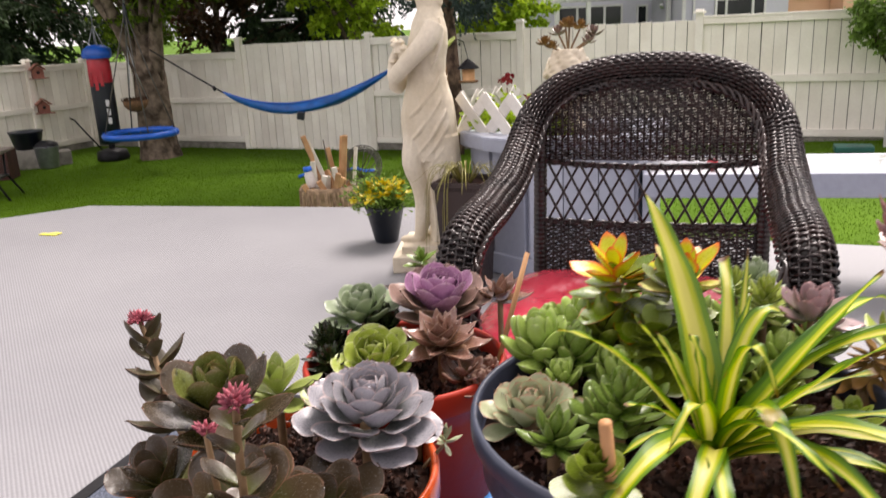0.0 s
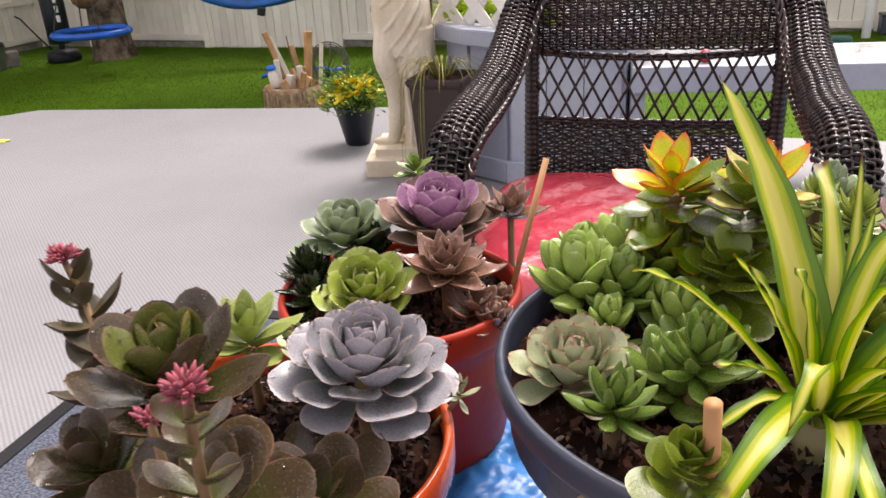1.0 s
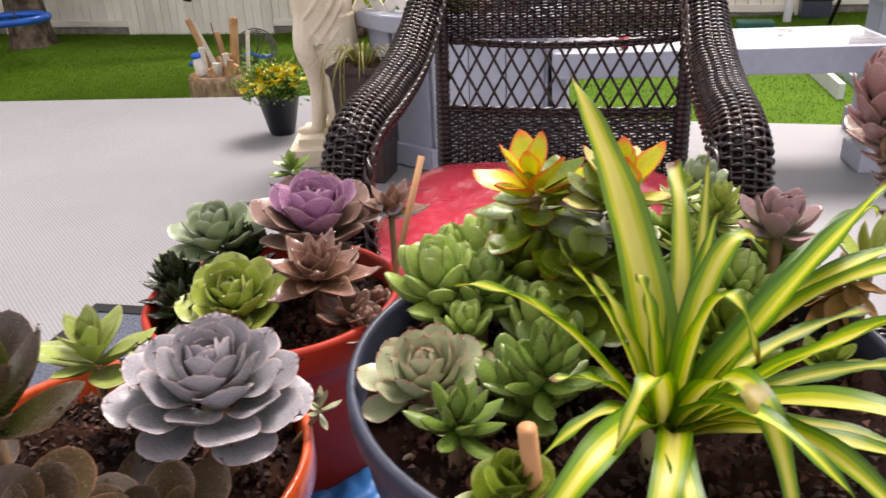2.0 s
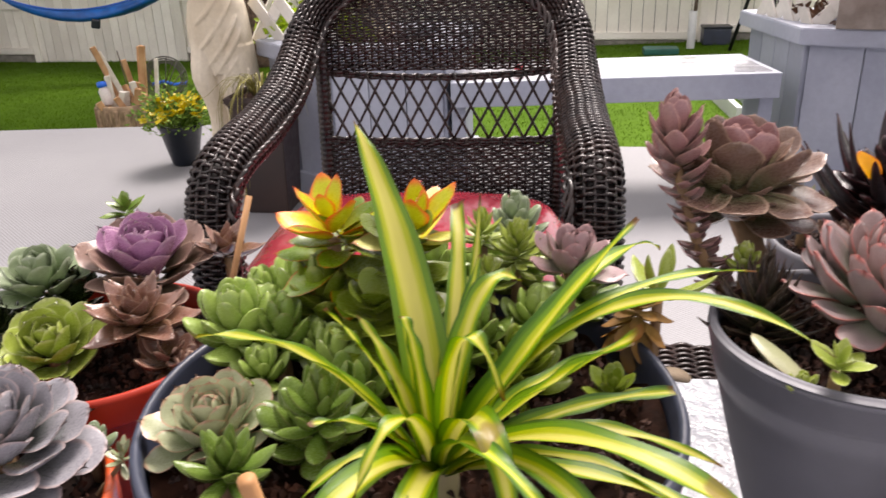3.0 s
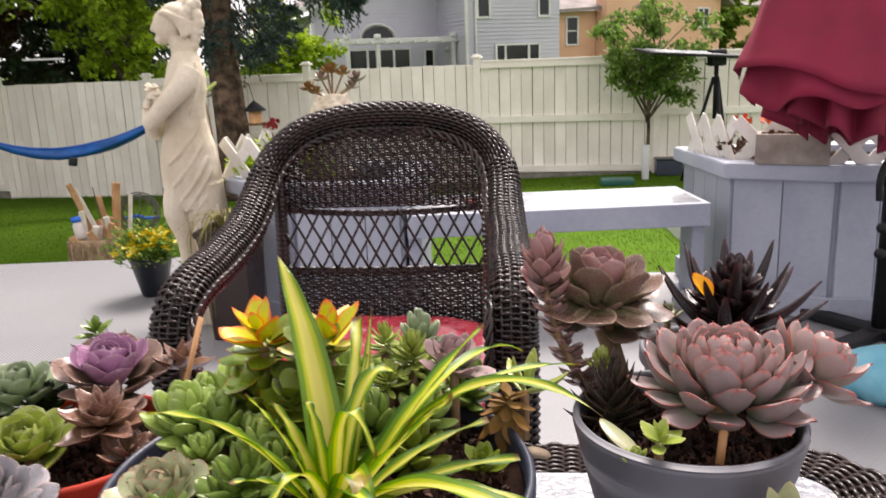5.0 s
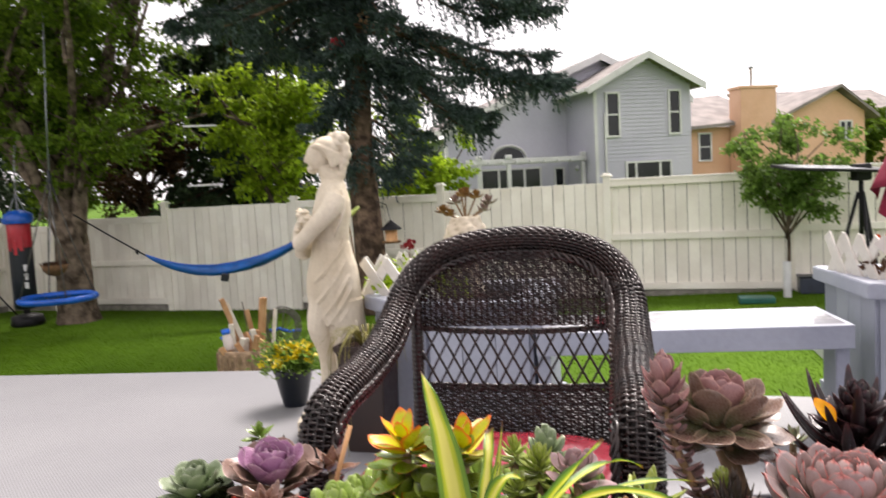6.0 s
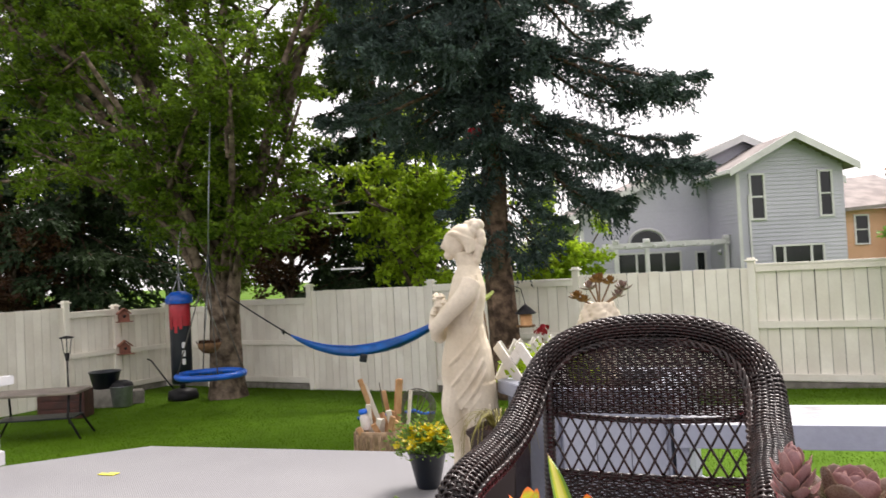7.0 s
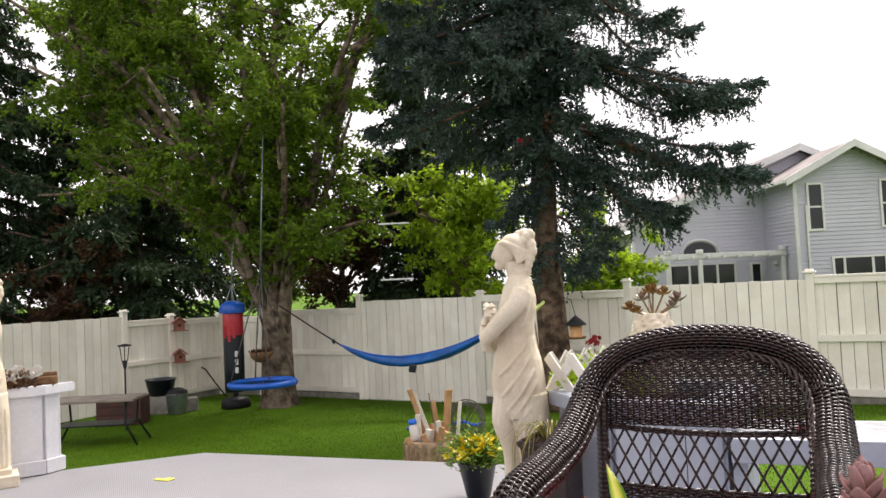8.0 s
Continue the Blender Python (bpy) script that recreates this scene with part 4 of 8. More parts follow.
def rain_drops(root, count, seed):
    """Beads of rain lying on the upper faces of a plant's leaves."""
    q = random.Random(seed * 31 + 7)
    leaves = [ob for ob in root.children if ob.name.startswith("leaf")]
    verts, faces = [], []
    for _ in range(count):
        ob = q.choice(leaves)
        me = ob.data
        v = me.vertices[q.randrange(len(me.vertices) // 4, len(me.vertices) // 2 - 8)]
        m = ob.matrix_basis
        up = (m.to_3x3().inverted().transposed() @ v.normal).normalized()
        if (root.matrix_basis.to_3x3() @ up).z < 0.15:
            continue
        r = q.uniform(0.0007, 0.0019)
        t1 = up.orthogonal().normalized()
        t2 = up.cross(t1)
        c, o = m @ v.co, len(verts)
        for k, (rad, h) in enumerate(((0.95, -0.1), (1.0, 0.25), (0.72, 0.62), (0.0, 0.82))):
            for i in range(7 if rad else 1):
                a = 2 * math.pi * i / 7
                verts.append(c + (t1 * math.cos(a) + t2 * math.sin(a)) * rad * r + up * h * r)
        for k in range(2):
            for i in range(7):
                j = (i + 1) % 7
                faces.append((o + 7 * k + i, o + 7 * k + j, o + 7 * k + 7 + j, o + 7 * k + 7 + i))
        faces += [(o + 14 + i, o + 14 + (i + 1) % 7, o + 21) for i in range(7)]
    if verts:
        part("raindrop_film", make_mesh("raindrop_film", verts, faces), M_rain, root, "beads of rain", kind="stuff")


def rosette(label, at, R, n, kind, material, el=(8, 86), grow=(0.32, 1.0), height=0.45, tilt=(0, 0), soil=None, seed=1, name="succulent", inner=None, lean=(0, 0), stem_r=0.004, spread=0.06, heart=0.42, rain=0, skirt=0):
    """A rosette: leaves set by the golden angle, upright in the heart and flat at the rim; at: its heart."""
    q = random.Random(seed)
    x, y, z = at
    root = thing(name, label, "succulent", pose(x, y, z - height * R * 0.9) @ pose(0, 0, 0, *tilt), group="succulents")
    me = shape(kind, material)
    # cupped kinds keep their outer leaves raised
    flat = {"spoon": 0.84, "fat": 0.90, "broad": 0.90}.get(kind, 1.0)
    me_in = shape(kind, inner) if inner else me
    a0 = q.random() * 360
    for i in range(n):
        f = i / (n - 1)
        e = el[0] + (el[1] * flat - el[0]) * f ** 0.85 + q.uniform(-4, 4)
        ln = R * (grow[0] + (grow[1] - grow[0]) * f ** 0.75) * q.uniform(0.93, 1.07)
        ang = a0 + GOLD * i + q.uniform(-6, 6)
        r0 = spread * R * (0.3 + f)
        zz = height * R * (1 - f) - 0.02 * R
        if kind in ("cup", "bowl", "blunt", "wide"):
            # short leaves on a broad heart, standing up like a bowl of scales
            e = el[0] + (el[1] - el[0]) * f ** 1.25 + q.uniform(-4, 4)
            ln = R * (grow[0] + (grow[1] - grow[0]) * f ** 0.7) * q.uniform(0.92, 1.08)
            r0 = R * (0.05 + spread * f ** 0.6)
        m = pose(0, 0, zz, 0, 0, ang) @ pose(0, r0, 0, 90 - e, q.uniform(-7, 7), 0) @ Matrix.Diagonal((ln * q.uniform(0.92, 1.08), ln, ln * q.uniform(0.85, 1.15), 1))
        part("leaf", me_in if (inner and f < heart) else me, material, root, "", m)
    for i in range(skirt):
        ln = R * grow[1] * q.uniform(0.88, 1.05)
        m = pose(0, 0, -0.06 * R, 0, 0, a0 + 360 * i / skirt + q.uniform(-9, 9)) @ pose(0, R * (0.04 + spread), 0, 90 - q.uniform(84, 104), q.uniform(-8, 8), 0) @ Matrix.Diagonal((ln, ln, ln, 1))
        part("leaf", me, material, root, "", m)
    if rain:
        rain_drops(root, rain, seed)
    drop = (z - height * R * 0.9) - (soil if soil is not None else z - 0.05)
    if drop > 0.002:
        inv = pose(0, 0, 0, *tilt).inverted()
        pts = [inv @ Vector((lean[0] * k, lean[1] * k, -drop * k - 0.003 * k)) for k in (0, 0.25, 0.5, 0.75, 1.0)]
        part("stem", tubes([(pts, stem_r)], 8), M_stem, root)
    return root


M_tag_yellow = surf("yellow_plastic", "d8c838", "c8b830", 30.0, 0.4, 0.05, 80)
M_stem = surf("succulent_stem", "8a6f4c", "6a5238", 30.0, 0.7, 0.3, 120)
L_brown = leafmat("brown_green_leaf", "626638", "5a4c3a", "9c7462", 0.90, 0.22, 0.22, 0.10, tip=0.96, spots=0.35, wet=0.3)
L_brown_in = leafmat("olive_heart_leaf", "98a050", "80884c", "a08460", 0.90, 0.24, 0.15, 0.15, wet=0.5)
L_stalk = leafmat("olive_stalk_leaf", "6a6446", "5c5440", "6c4c40", 0.8, 0.45, 0.2, 0.12)
L_grey = leafmat("blue_grey_leaf", "a8aeaa", "c0bec4", "ffe4de", 0.82, 0.30, 0.12, 0.12, tip=0.92, wet=0.3, value=0.60)
L_lime = leafmat("lime_leaf", "ccd884", "c0d07c", "dcdca8", 0.86, 0.32, 0.12, 0.25)
L_green = leafmat("fresh_green_leaf", "b4c864", "c0d06c", "e4e8b0", 0.80, 0.28, 0.14, 0.22)
L_purple = leafmat("violet_leaf", "a8789c", "c094b4", "ffdcea", 0.84, 0.28, 0.10, 0.16, tip=0.93, wet=0.4, value=0.68)
L_purple_out = leafmat("taupe_violet_leaf", "8c8068", "a08478", "f0d4c4", 0.84, 0.34, 0.14, 0.10, tip=0.94, wet=0.4)
L_taupe = leafmat("rosy_brown_leaf", "86684c", "9a7668", "e8c8b0", 0.90, 0.22, 0.16, 0.1, spots=0.6, wet=0.6)
L_dark = leafmat("dark_olive_leaf", "50682c", "2c3a20", "34241e", 0.75, 0.24, 0.2, 0.08, wet=0.5)
L_frill = leafmat("grey_green_leaf", "88a06c", "a4b490", "d0d8c0", 0.88, 0.32, 0.14, 0.12)
L_sedum = leafmat("jade_leaf", "8cae48", "b4cc74", "d8e0a4", 0.95, 0.24, 0.14, 0.20, spots=0.2, tip=0.97, wet=0.4, value=0.68)
L_pale = leafmat("pale_sage_leaf", "b8c898", "ccd2ac", "f4b09c", 0.84, 0.30, 0.12, 0.15, tip=0.90, wet=0.3, value=0.60)
L_star = leafmat("mid_green_leaf", "86a850", "94b05c", "b4b478", 0.90, 0.26, 0.18, 0.18, tip=0.96, value=0.52)
L_sun = leafmat("sunburst_leaf", "f8ee50", "ccd048", "fc4a64", 0.62, 0.30, 0.06, 0.30, tip=0.78, value=0.88)
L_sun_pale = leafmat("pale_sunburst_leaf", "f8f060", "dcdc90", "f89080", 0.86, 0.30, 0.12, 0.30, tip=0.92, spots=0.3, value=0.80)
L_sun_low = leafmat("sunburst_lower_leaf", "a8b440", "7c9c34", "e06048", 0.86, 0.28, 0.16, 0.2, tip=0.92, wet=0.4)
L_round = leafmat("round_green_leaf", "94a448", "889c40", "b4bc68", 0.92, 0.28, 0.16, 0.2, value=0.54)
L_pinkgrey = leafmat("pink_grey_leaf", "a4a48c", "b09494", "d4a4a0", 0.86, 0.34, 0.14, 0.12, tip=0.93)
L_mauve = leafmat("mauve_leaf", "aca492", "bea6a2", "ff9488", 0.87, 0.36, 0.14, 0.14, tip=0.93)
L_mauve_low = leafmat("faded_mauve_leaf", "98a088", "ac9a98", "ea8a80", 0.86, 0.36, 0.16, 0.12, tip=0.93)
L_dusty = leafmat("dusty_rose_leaf", "8c8c68", "9a7e70", "f8d8c0", 0.84, 0.28, 0.14, 0.10, tip=0.96, wet=0.4, value=0.54)
L_black = leafmat("black_purple_leaf", "30241f", "281a1e", "5c3434", 0.9, 0.34, 0.2, 0.04, wet=0.2)
L_dusty_in = leafmat("rose_heart_leaf", "a89488", "b8908e", "fcccc0", 0.84, 0.30, 0.12, 0.12, tip=0.95, wet=0.35, value=0.57)
L_haw = leafmat("dark_zebra_leaf", "3a3c28", "382c24", "8c7864", 0.85, 0.45, 0.2, 0.08, spots=0.9)
L_yellow = leafmat("yellow_leaf", "fff028", "ffe820", "ffdc20", 0.9, 0.4, 0.08, 0.3)
L_orange = leafmat("orange_leaf", "ffd020", "ffc024", "ff9848", 0.8, 0.4, 0.05, 0.35, value=0.85)
L_dry = leafmat("dry_leaf", "b8985c", "96703c", "7a5430", 0.8, 0.7, 0.2, 0.2)
L_cream = leafmat("cream_leaf", "d8d8b0", "ccd0a4", "d8c8a0", 0.85, 0.4, 0.1, 0.2)
M_bud = surf("pink_buds", "a04c58", "803844", 60.0, 0.6, 0.2, 200, island=True, rand=0.35)

S_OR, S_RED, S_BOWL, S_GREY = 0.614, 0.633, 0.678, 0.668

# the orange pot
rosette("large brown-green rosette with broad glossy leaves in the orange pot", (-0.100, 0.618, 0.738), 0.062, 22, "broad", L_brown, (6, 84), (0.42, 1.0), 0.45, (10, 0), S_OR, 11, inner=L_brown_in, stem_r=0.006, heart=0.5, rain=70)
rosette("lower rosette of brown leaves in the orange pot", (-0.076, 0.560, 0.690), 0.066, 20, "broad", L_brown, (40, 104), (0.5, 1.0), 0.5, (14, 0), S_OR, 12, stem_r=0.006, rain=60)
rosette("brown rosette hanging over the orange pot's rim", (-0.150, 0.628, 0.668), 0.056, 16, "broad", L_brown, (30, 100), (0.5, 1.0), 0.5, (10, -14), S_OR, 18, stem_r=0.006, rain=30)
rosette("brown-green rosette under the grey echeveria", (-0.026, 0.598, 0.652), 0.062, 16, "broad", L_brown, (35, 100), (0.5, 1.0), 0.4, (14, 6), S_OR, 19, stem_r=0.006, rain=40)
rosette("blue-grey echeveria with pink-edged leaves in the orange pot", (0.000, 0.684, 0.704), 0.057, 44, "wide", L_grey, (6, 92), (0.28, 0.72), 0.50, (10, 4), S_OR, 13, spread=0.32, stem_r=0.008, rain=40, skirt=6)
rosette("lime green rosette with upright leaves in the orange pot", (-0.090, 0.745, 0.690), 0.046, 18, "sun", L_lime, (8, 80), (0.5, 1.0), 0.45, (4, 0), S_OR, 14)
rosette("lime green rosette beside the red pot", (-0.055, 0.755, 0.668), 0.030, 14, "sun", L_lime, (8, 85), (0.5, 1.0), 0.45, (4, 0), S_OR, 20)
rosette("small pinkish rosette in the orange pot", (-0.040, 0.725, 0.680), 0.028, 18, "spoon", L_pale, (8, 90), (0.4, 1.0), 0.5, (6, 0), S_OR, 15)
rosette("tiny pale sprig at the orange pot's rim", (0.062, 0.706, 0.652), 0.017, 12, "slim", L_pale, (10, 95), (0.5, 1.0), 0.5, (10, 10), S_OR + 0.01, 16, lean=(-0.02, 0.0), stem_r=0.0018)
rosette("small grey rosette at the orange pot's rim", (0.036, 0.735, 0.645), 0.018, 20, "fat", L_frill, (8, 85), (0.4, 1.0), 0.4, (6, 8), S_OR, 17)


def flower_stalk(label, path, r, leaves, leaf_len, kind, material, buds, bud_r, seed):
    """A stalk with leaves along it and a head of small buds."""
    q = random.Random(seed)
    pts = spline(path, 16)
    o = Vector(pts[0])
    root = thing("flower_stalk", label, "succulent", pose(*o), group="succulents")
    loc = [Vector(p) - o for p in pts]
    part("stem", tubes([([tuple(p) for p in loc], np.linspace(r, r * 0.7, len(loc)))], 8), M_stem, root)
    me = shape(kind, material)
    for i in range(leaves):
        f = 0.12 + 0.80 * i / leaves
        k = f * 16
        p = loc[int(k)].lerp(loc[min(16, int(k) + 1)], k - int(k))
        ln = leaf_len * (1.1 - 0.5 * f) * q.uniform(0.85, 1.15)
        part("leaf", me, material, root, "", pose(*p, 0, 0, GOLD * i + q.uniform(-12, 12)) @ pose(0, r * 0.5, 0, q.uniform(5, 40), q.uniform(-12, 12), 0) @ Matrix.Scale(ln, 4))
    verts, faces = [], []
    for _ in range(buds):
        d = Vector((q.gauss(0, 1), q.gauss(0, 1), abs(q.gauss(0, 1)) * 0.9 - 0.3)).normalized() * bud_r * q.uniform(0.3, 1.0)
        c = loc[-1] + d
        s = bud_r * q.uniform(0.18, 0.30)
        b = len(verts)
        up = (d.normalized() + Vector((0, 0, 0.5))).normalized()
        t1 = up.orthogonal().normalized()
        t2 = up.cross(t1)
        for h, w in ((-0.8, 0.35), (0.4, 0.62), (2.0, 0.12)):
            for k in range(5):
                a = k * 1.2566
                verts.append(c + up * h * s + (t1 * math.cos(a) + t2 * math.sin(a)) * w * s)
        for j in (0, 1):
            for k in range(5):
                g = (k + 1) % 5
                faces.append((b + j * 5 + k, b + j * 5 + g, b + j * 5 + 5 + g, b + j * 5 + 5 + k))
        faces.append(tuple(b + 10 + k for k in range(5)))
    part("flower_head", make_mesh("flower_head", verts, faces), M_bud, root, "head of pink buds")


flower_stalk("leafy stalk with a pink bud head leaning from the orange pot", [(-0.135, 0.635, 0.69), (-0.155, 0.655, 0.715), (-0.172, 0.685, 0.742), (-0.188, 0.702, 0.772)], 0.0030, 16, 0.034, "spoon", L_stalk, 90, 0.0085, 3)
flower_stalk("short stalk with a pink bud head in the orange pot", [(-0.058, 0.540, 0.640), (-0.060, 0.525, 0.70), (-0.055, 0.510, 0.755), (-0.051, 0.503, 0.792)], 0.0034, 13, 0.030, "broad", L_brown, 110, 0.0082, 4)
flower_stalk("small stalk with pink buds in the orange pot", [(-0.085, 0.555, 0.650), (-0.085, 0.548, 0.70), (-0.086, 0.543, 0.752)], 0.003, 2, 0.02, "broad", L_brown, 50, 0.007, 5)

# the red pot
rosette("violet echeveria with pink-edged leaves in the red pot", (0.055, 0.934, 0.704), 0.062, 36, "wide", L_purple_out, (10, 88), (0.34, 0.80), 0.42, (10, 2), S_RED, 21, inner=L_purple, stem_r=0.008, heart=0.64, spread=0.24, rain=40)
rosette("rosy brown rosette with drops of rain in the red pot", (0.058, 0.846, 0.690), 0.046, 24, "dagger", L_taupe, (10, 96), (0.46, 1.0), 0.36, (16, 0), S_RED, 22, rain=60)
rosette("rosy brown rosette lying low in the red pot", (0.078, 0.822, 0.660), 0.034, 14, "spoon", L_taupe, (40, 112), (0.5, 1.0), 0.5, (10, 12), S_RED, 23)
rosette("bright green echeveria in the red pot", (-0.010, 0.850, 0.670), 0.050, 30, "wide", L_green, (8, 84), (0.32, 0.74), 0.36, (22, -4), S_RED, 24, spread=0.28, stem_r=0.007, rain=30)
rosette("dark olive rosette with many small leaves in the red pot", (-0.060, 0.888, 0.676), 0.038, 60, "slim", L_dark, (4, 102), (0.45, 1.0), 0.8, (8, -8), S_RED, 25)
rosette("dark olive rosette at the red pot's rim", (-0.055, 0.858, 0.668), 0.028, 36, "slim", L_dark, (4, 100), (0.45, 1.0), 0.8, (10, -12), S_RED, 85)
rosette("grey-green rosette with wavy leaves in the red pot", (-0.030, 0.925, 0.696), 0.050, 26, "blunt", L_frill, (6, 92), (0.42, 0.80), 0.40, (12, -6), S_RED, 26, spread=0.24)
rosette("dark green rosette behind the bright one in the red pot", (-0.010, 0.925, 0.680), 0.036, 20, "spoon", L_dark, (10, 100), (0.45, 1.0), 0.6, (8, 0), S_RED, 86)
rosette("small brown rosette on a long stem in the red pot", (0.125, 0.942, 0.697), 0.036, 9, "dagger", L_taupe, (20, 76), (0.6, 1.0), 0.2, (8, 4), S_RED, 27, stem_r=0.0034)
rosette("little green rosette on a stem behind the violet one", (0.035, 0.985, 0.732), 0.024, 12, "sun", L_star, (10, 85), (0.5, 1.0), 0.35, (4, 0), S_RED, 28, stem_r=0.0025)
rosette("small brown rosette at the red pot's rim", (0.096, 0.812, 0.655), 0.020, 18, "fat", L_taupe, (10, 90), (0.5, 1.0), 0.5, (10, 10), S_RED, 29)
rosette("small brown rosette at the red pot's rim", (0.104, 0.850, 0.652), 0.018, 16, "fat", L_taupe, (10, 90), (0.5, 1.0), 0.5, (6, 10), S_RED, 87)

# the slate-blue bowl
rosette("plump jade green rosette at the bowl's edge", (0.150, 0.726, 0.734), 0.039, 24, "fat", L_sedum, (6, 96), (0.5, 1.0), 0.55, (12, -4), S_BOWL, 31, stem_r=0.006, rain=40)
rosette("small plump green rosette in the bowl", (0.162, 0.690, 0.718), 0.023, 20, "fat", L_sedum, (6, 100), (0.45, 1.0), 0.8, (14, 0), S_BOWL, 32)
rosette("small plump green rosette in the bowl", (0.198, 0.706, 0.722), 0.021, 18, "fat", L_sedum, (6, 100), (0.45, 1.0), 0.8, (10, 6), S_BOWL, 33)
rosette("jade green rosette in front of the sunburst plant", (0.196, 0.766, 0.732), 0.038, 18, "fat", L_sedum, (6, 92), (0.55, 1.0), 0.5, (6, 0), S_BOWL, 34)
rosette("plump jade rosette at the bowl's back rim", (0.165, 0.775, 0.728), 0.032, 22, "fat", L_sedum, (6, 104), (0.45, 1.0), 0.8, (4, -6), S_BOWL, 88)
rosette("pale sage echeveria with rosy tips in the bowl", (0.134, 0.650, 0.706), 0.041, 30, "wide", L_pale, (6, 76), (0.38, 0.68), 0.34, (10, -4), S_BOWL, 35, spread=0.34, stem_r=0.008, rain=20, skirt=4)
rosette("small green rosette with narrow leaves in the bowl", (0.144, 0.594, 0.716), 0.028, 20, "finger", L_star, (8, 96), (0.55, 1.0), 0.5, (12, 4), S_BOWL, 36, stem_r=0.005)
rosette("green star-shaped rosette in the bowl", (0.194, 0.612, 0.738), 0.031, 26, "finger", L_star, (6, 98), (0.55, 1.0), 1.0, (10, 4), S_BOWL, 37, stem_r=0.005)
rosette("olive rosette under the star-shaped one in the bowl", (0.190, 0.630, 0.708), 0.036, 20, "fat", L_star, (35, 104), (0.6, 1.0), 0.5, (8, 0), S_BOWL, 38)
rosette("clump of round green leaves at the bowl's edge", (0.160, 0.520, 0.736), 0.031, 30, "round", L_round, (8, 108), (0.45, 0.9), 1.1, (14, 0), S_BOWL, 39)
rosette("sunburst rosette with yellow leaves edged in red", (0.216, 0.738, 0.788), 0.046, 8, "sun", L_sun, (14, 80), (0.60, 1.0), 0.3, (10, -4), S_BOWL, 40, stem_r=0.005)
rosette("lower leaves of the sunburst plant in the bowl", (0.222, 0.742, 0.780), 0.050, 20, "sun", L_sun_low, (55, 118), (0.6, 1.0), 0.8, (6, 0), S_BOWL, 41, stem_r=0.005)
rosette("second sunburst rosette with pale yellow leaves", (0.270, 0.720, 0.786), 0.048, 8, "sun", L_sun_pale, (12, 80), (0.60, 1.0), 0.3, (10, 4), S_BOWL, 42, stem_r=0.005, inner=L_sun, heart=0.45, rain=20)
rosette("round green lower leaves of the sunburst plant", (0.256, 0.716, 0.778), 0.052, 26, "round", L_round, (45, 120), (0.5, 0.9), 1.1, (4, 0), S_BOWL, 43, stem_r=0.005)
rosette("round green leaves crowding the bowl's middle", (0.236, 0.690, 0.748), 0.042, 22, "round", L_round, (30, 115), (0.5, 0.9), 1.0, (8, 0), S_BOWL, 89, stem_r=0.005)
rosette("mauve-grey rosette near the bowl's rim", (0.375, 0.711, 0.757), 0.032, 20, "cup", L_pinkgrey, (10, 88), (0.5, 0.90), 0.4, (8, 4), S_BOWL, 44, spread=0.2, rain=20)
rosette("bright green many-leaved rosette in the bowl", (0.343, 0.735, 0.765), 0.026, 42, "slim", L_green, (4, 104), (0.5, 1.0), 1.0, (8, 0), S_BOWL, 45)
rosette("bright green many-leaved rosette in the bowl", (0.322, 0.750, 0.772), 0.020, 32, "slim", L_green, (4, 104), (0.5, 1.0), 1.0, (4, 0), S_BOWL, 46)
rosette("bright green many-leaved rosette in the bowl", (0.318, 0.722, 0.748), 0.020, 30, "slim", L_green, (4, 104), (0.5, 1.0), 1.0, (8, 0), S_BOWL, 90)
rosette("plump green rosette under the bright ones", (0.345, 0.700, 0.728), 0.026, 28, "fat", L_sedum, (6, 104), (0.5, 1.0), 0.9, (8, 0), S_BOWL, 47)
rosette("plump green rosette at the bowl's back", (0.335, 0.780, 0.735), 0.030, 26, "fat", L_sedum, (6, 104), (0.5, 1.0), 0.9, (4, 0), S_BOWL, 91)
rosette("plump green rosette at the bowl's back", (0.290, 0.775, 0.738), 0.032, 26, "fat", L_sedum, (6, 104), (0.5, 1.0), 0.9, (4, 0), S_BOWL, 92)
rosette("grey-green furry rosette standing at the bowl's back", (0.367, 0.818, 0.754), 0.026, 26, "fat", L_frill, (3, 96), (0.5, 1.0), 1.0, (4, 0), S_BOWL, 48)
rosette("small dull green rosette on the soil of the bowl", (0.378, 0.640, 0.694), 0.022, 14, "spoon", L_round, (30, 100), (0.5, 1.0), 0.4, (8, 0), S_BOWL, 49)
rosette("dull green rosette under the long striped leaves", (0.215, 0.655, 0.712), 0.034, 16, "fat", L_star, (20, 104), (0.5, 1.0), 0.5, (8, 0), S_BOWL, 93)
rosette("upright light green leaves at the bowl's rim", (0.436, 0.700, 0.728), 0.040, 5, "slim", L_green, (5, 80), (0.7, 1.0), 0.2, (0, 12), S_BOWL, 50)
rosette("withered brown leaves at the bowl's rim", (0.414, 0.688, 0.722), 0.030, 26, "sun", L_dry, (50, 160), (0.5, 1.0), 0.7, (0, 8), S_BOWL, 51, name="withered_leaves")

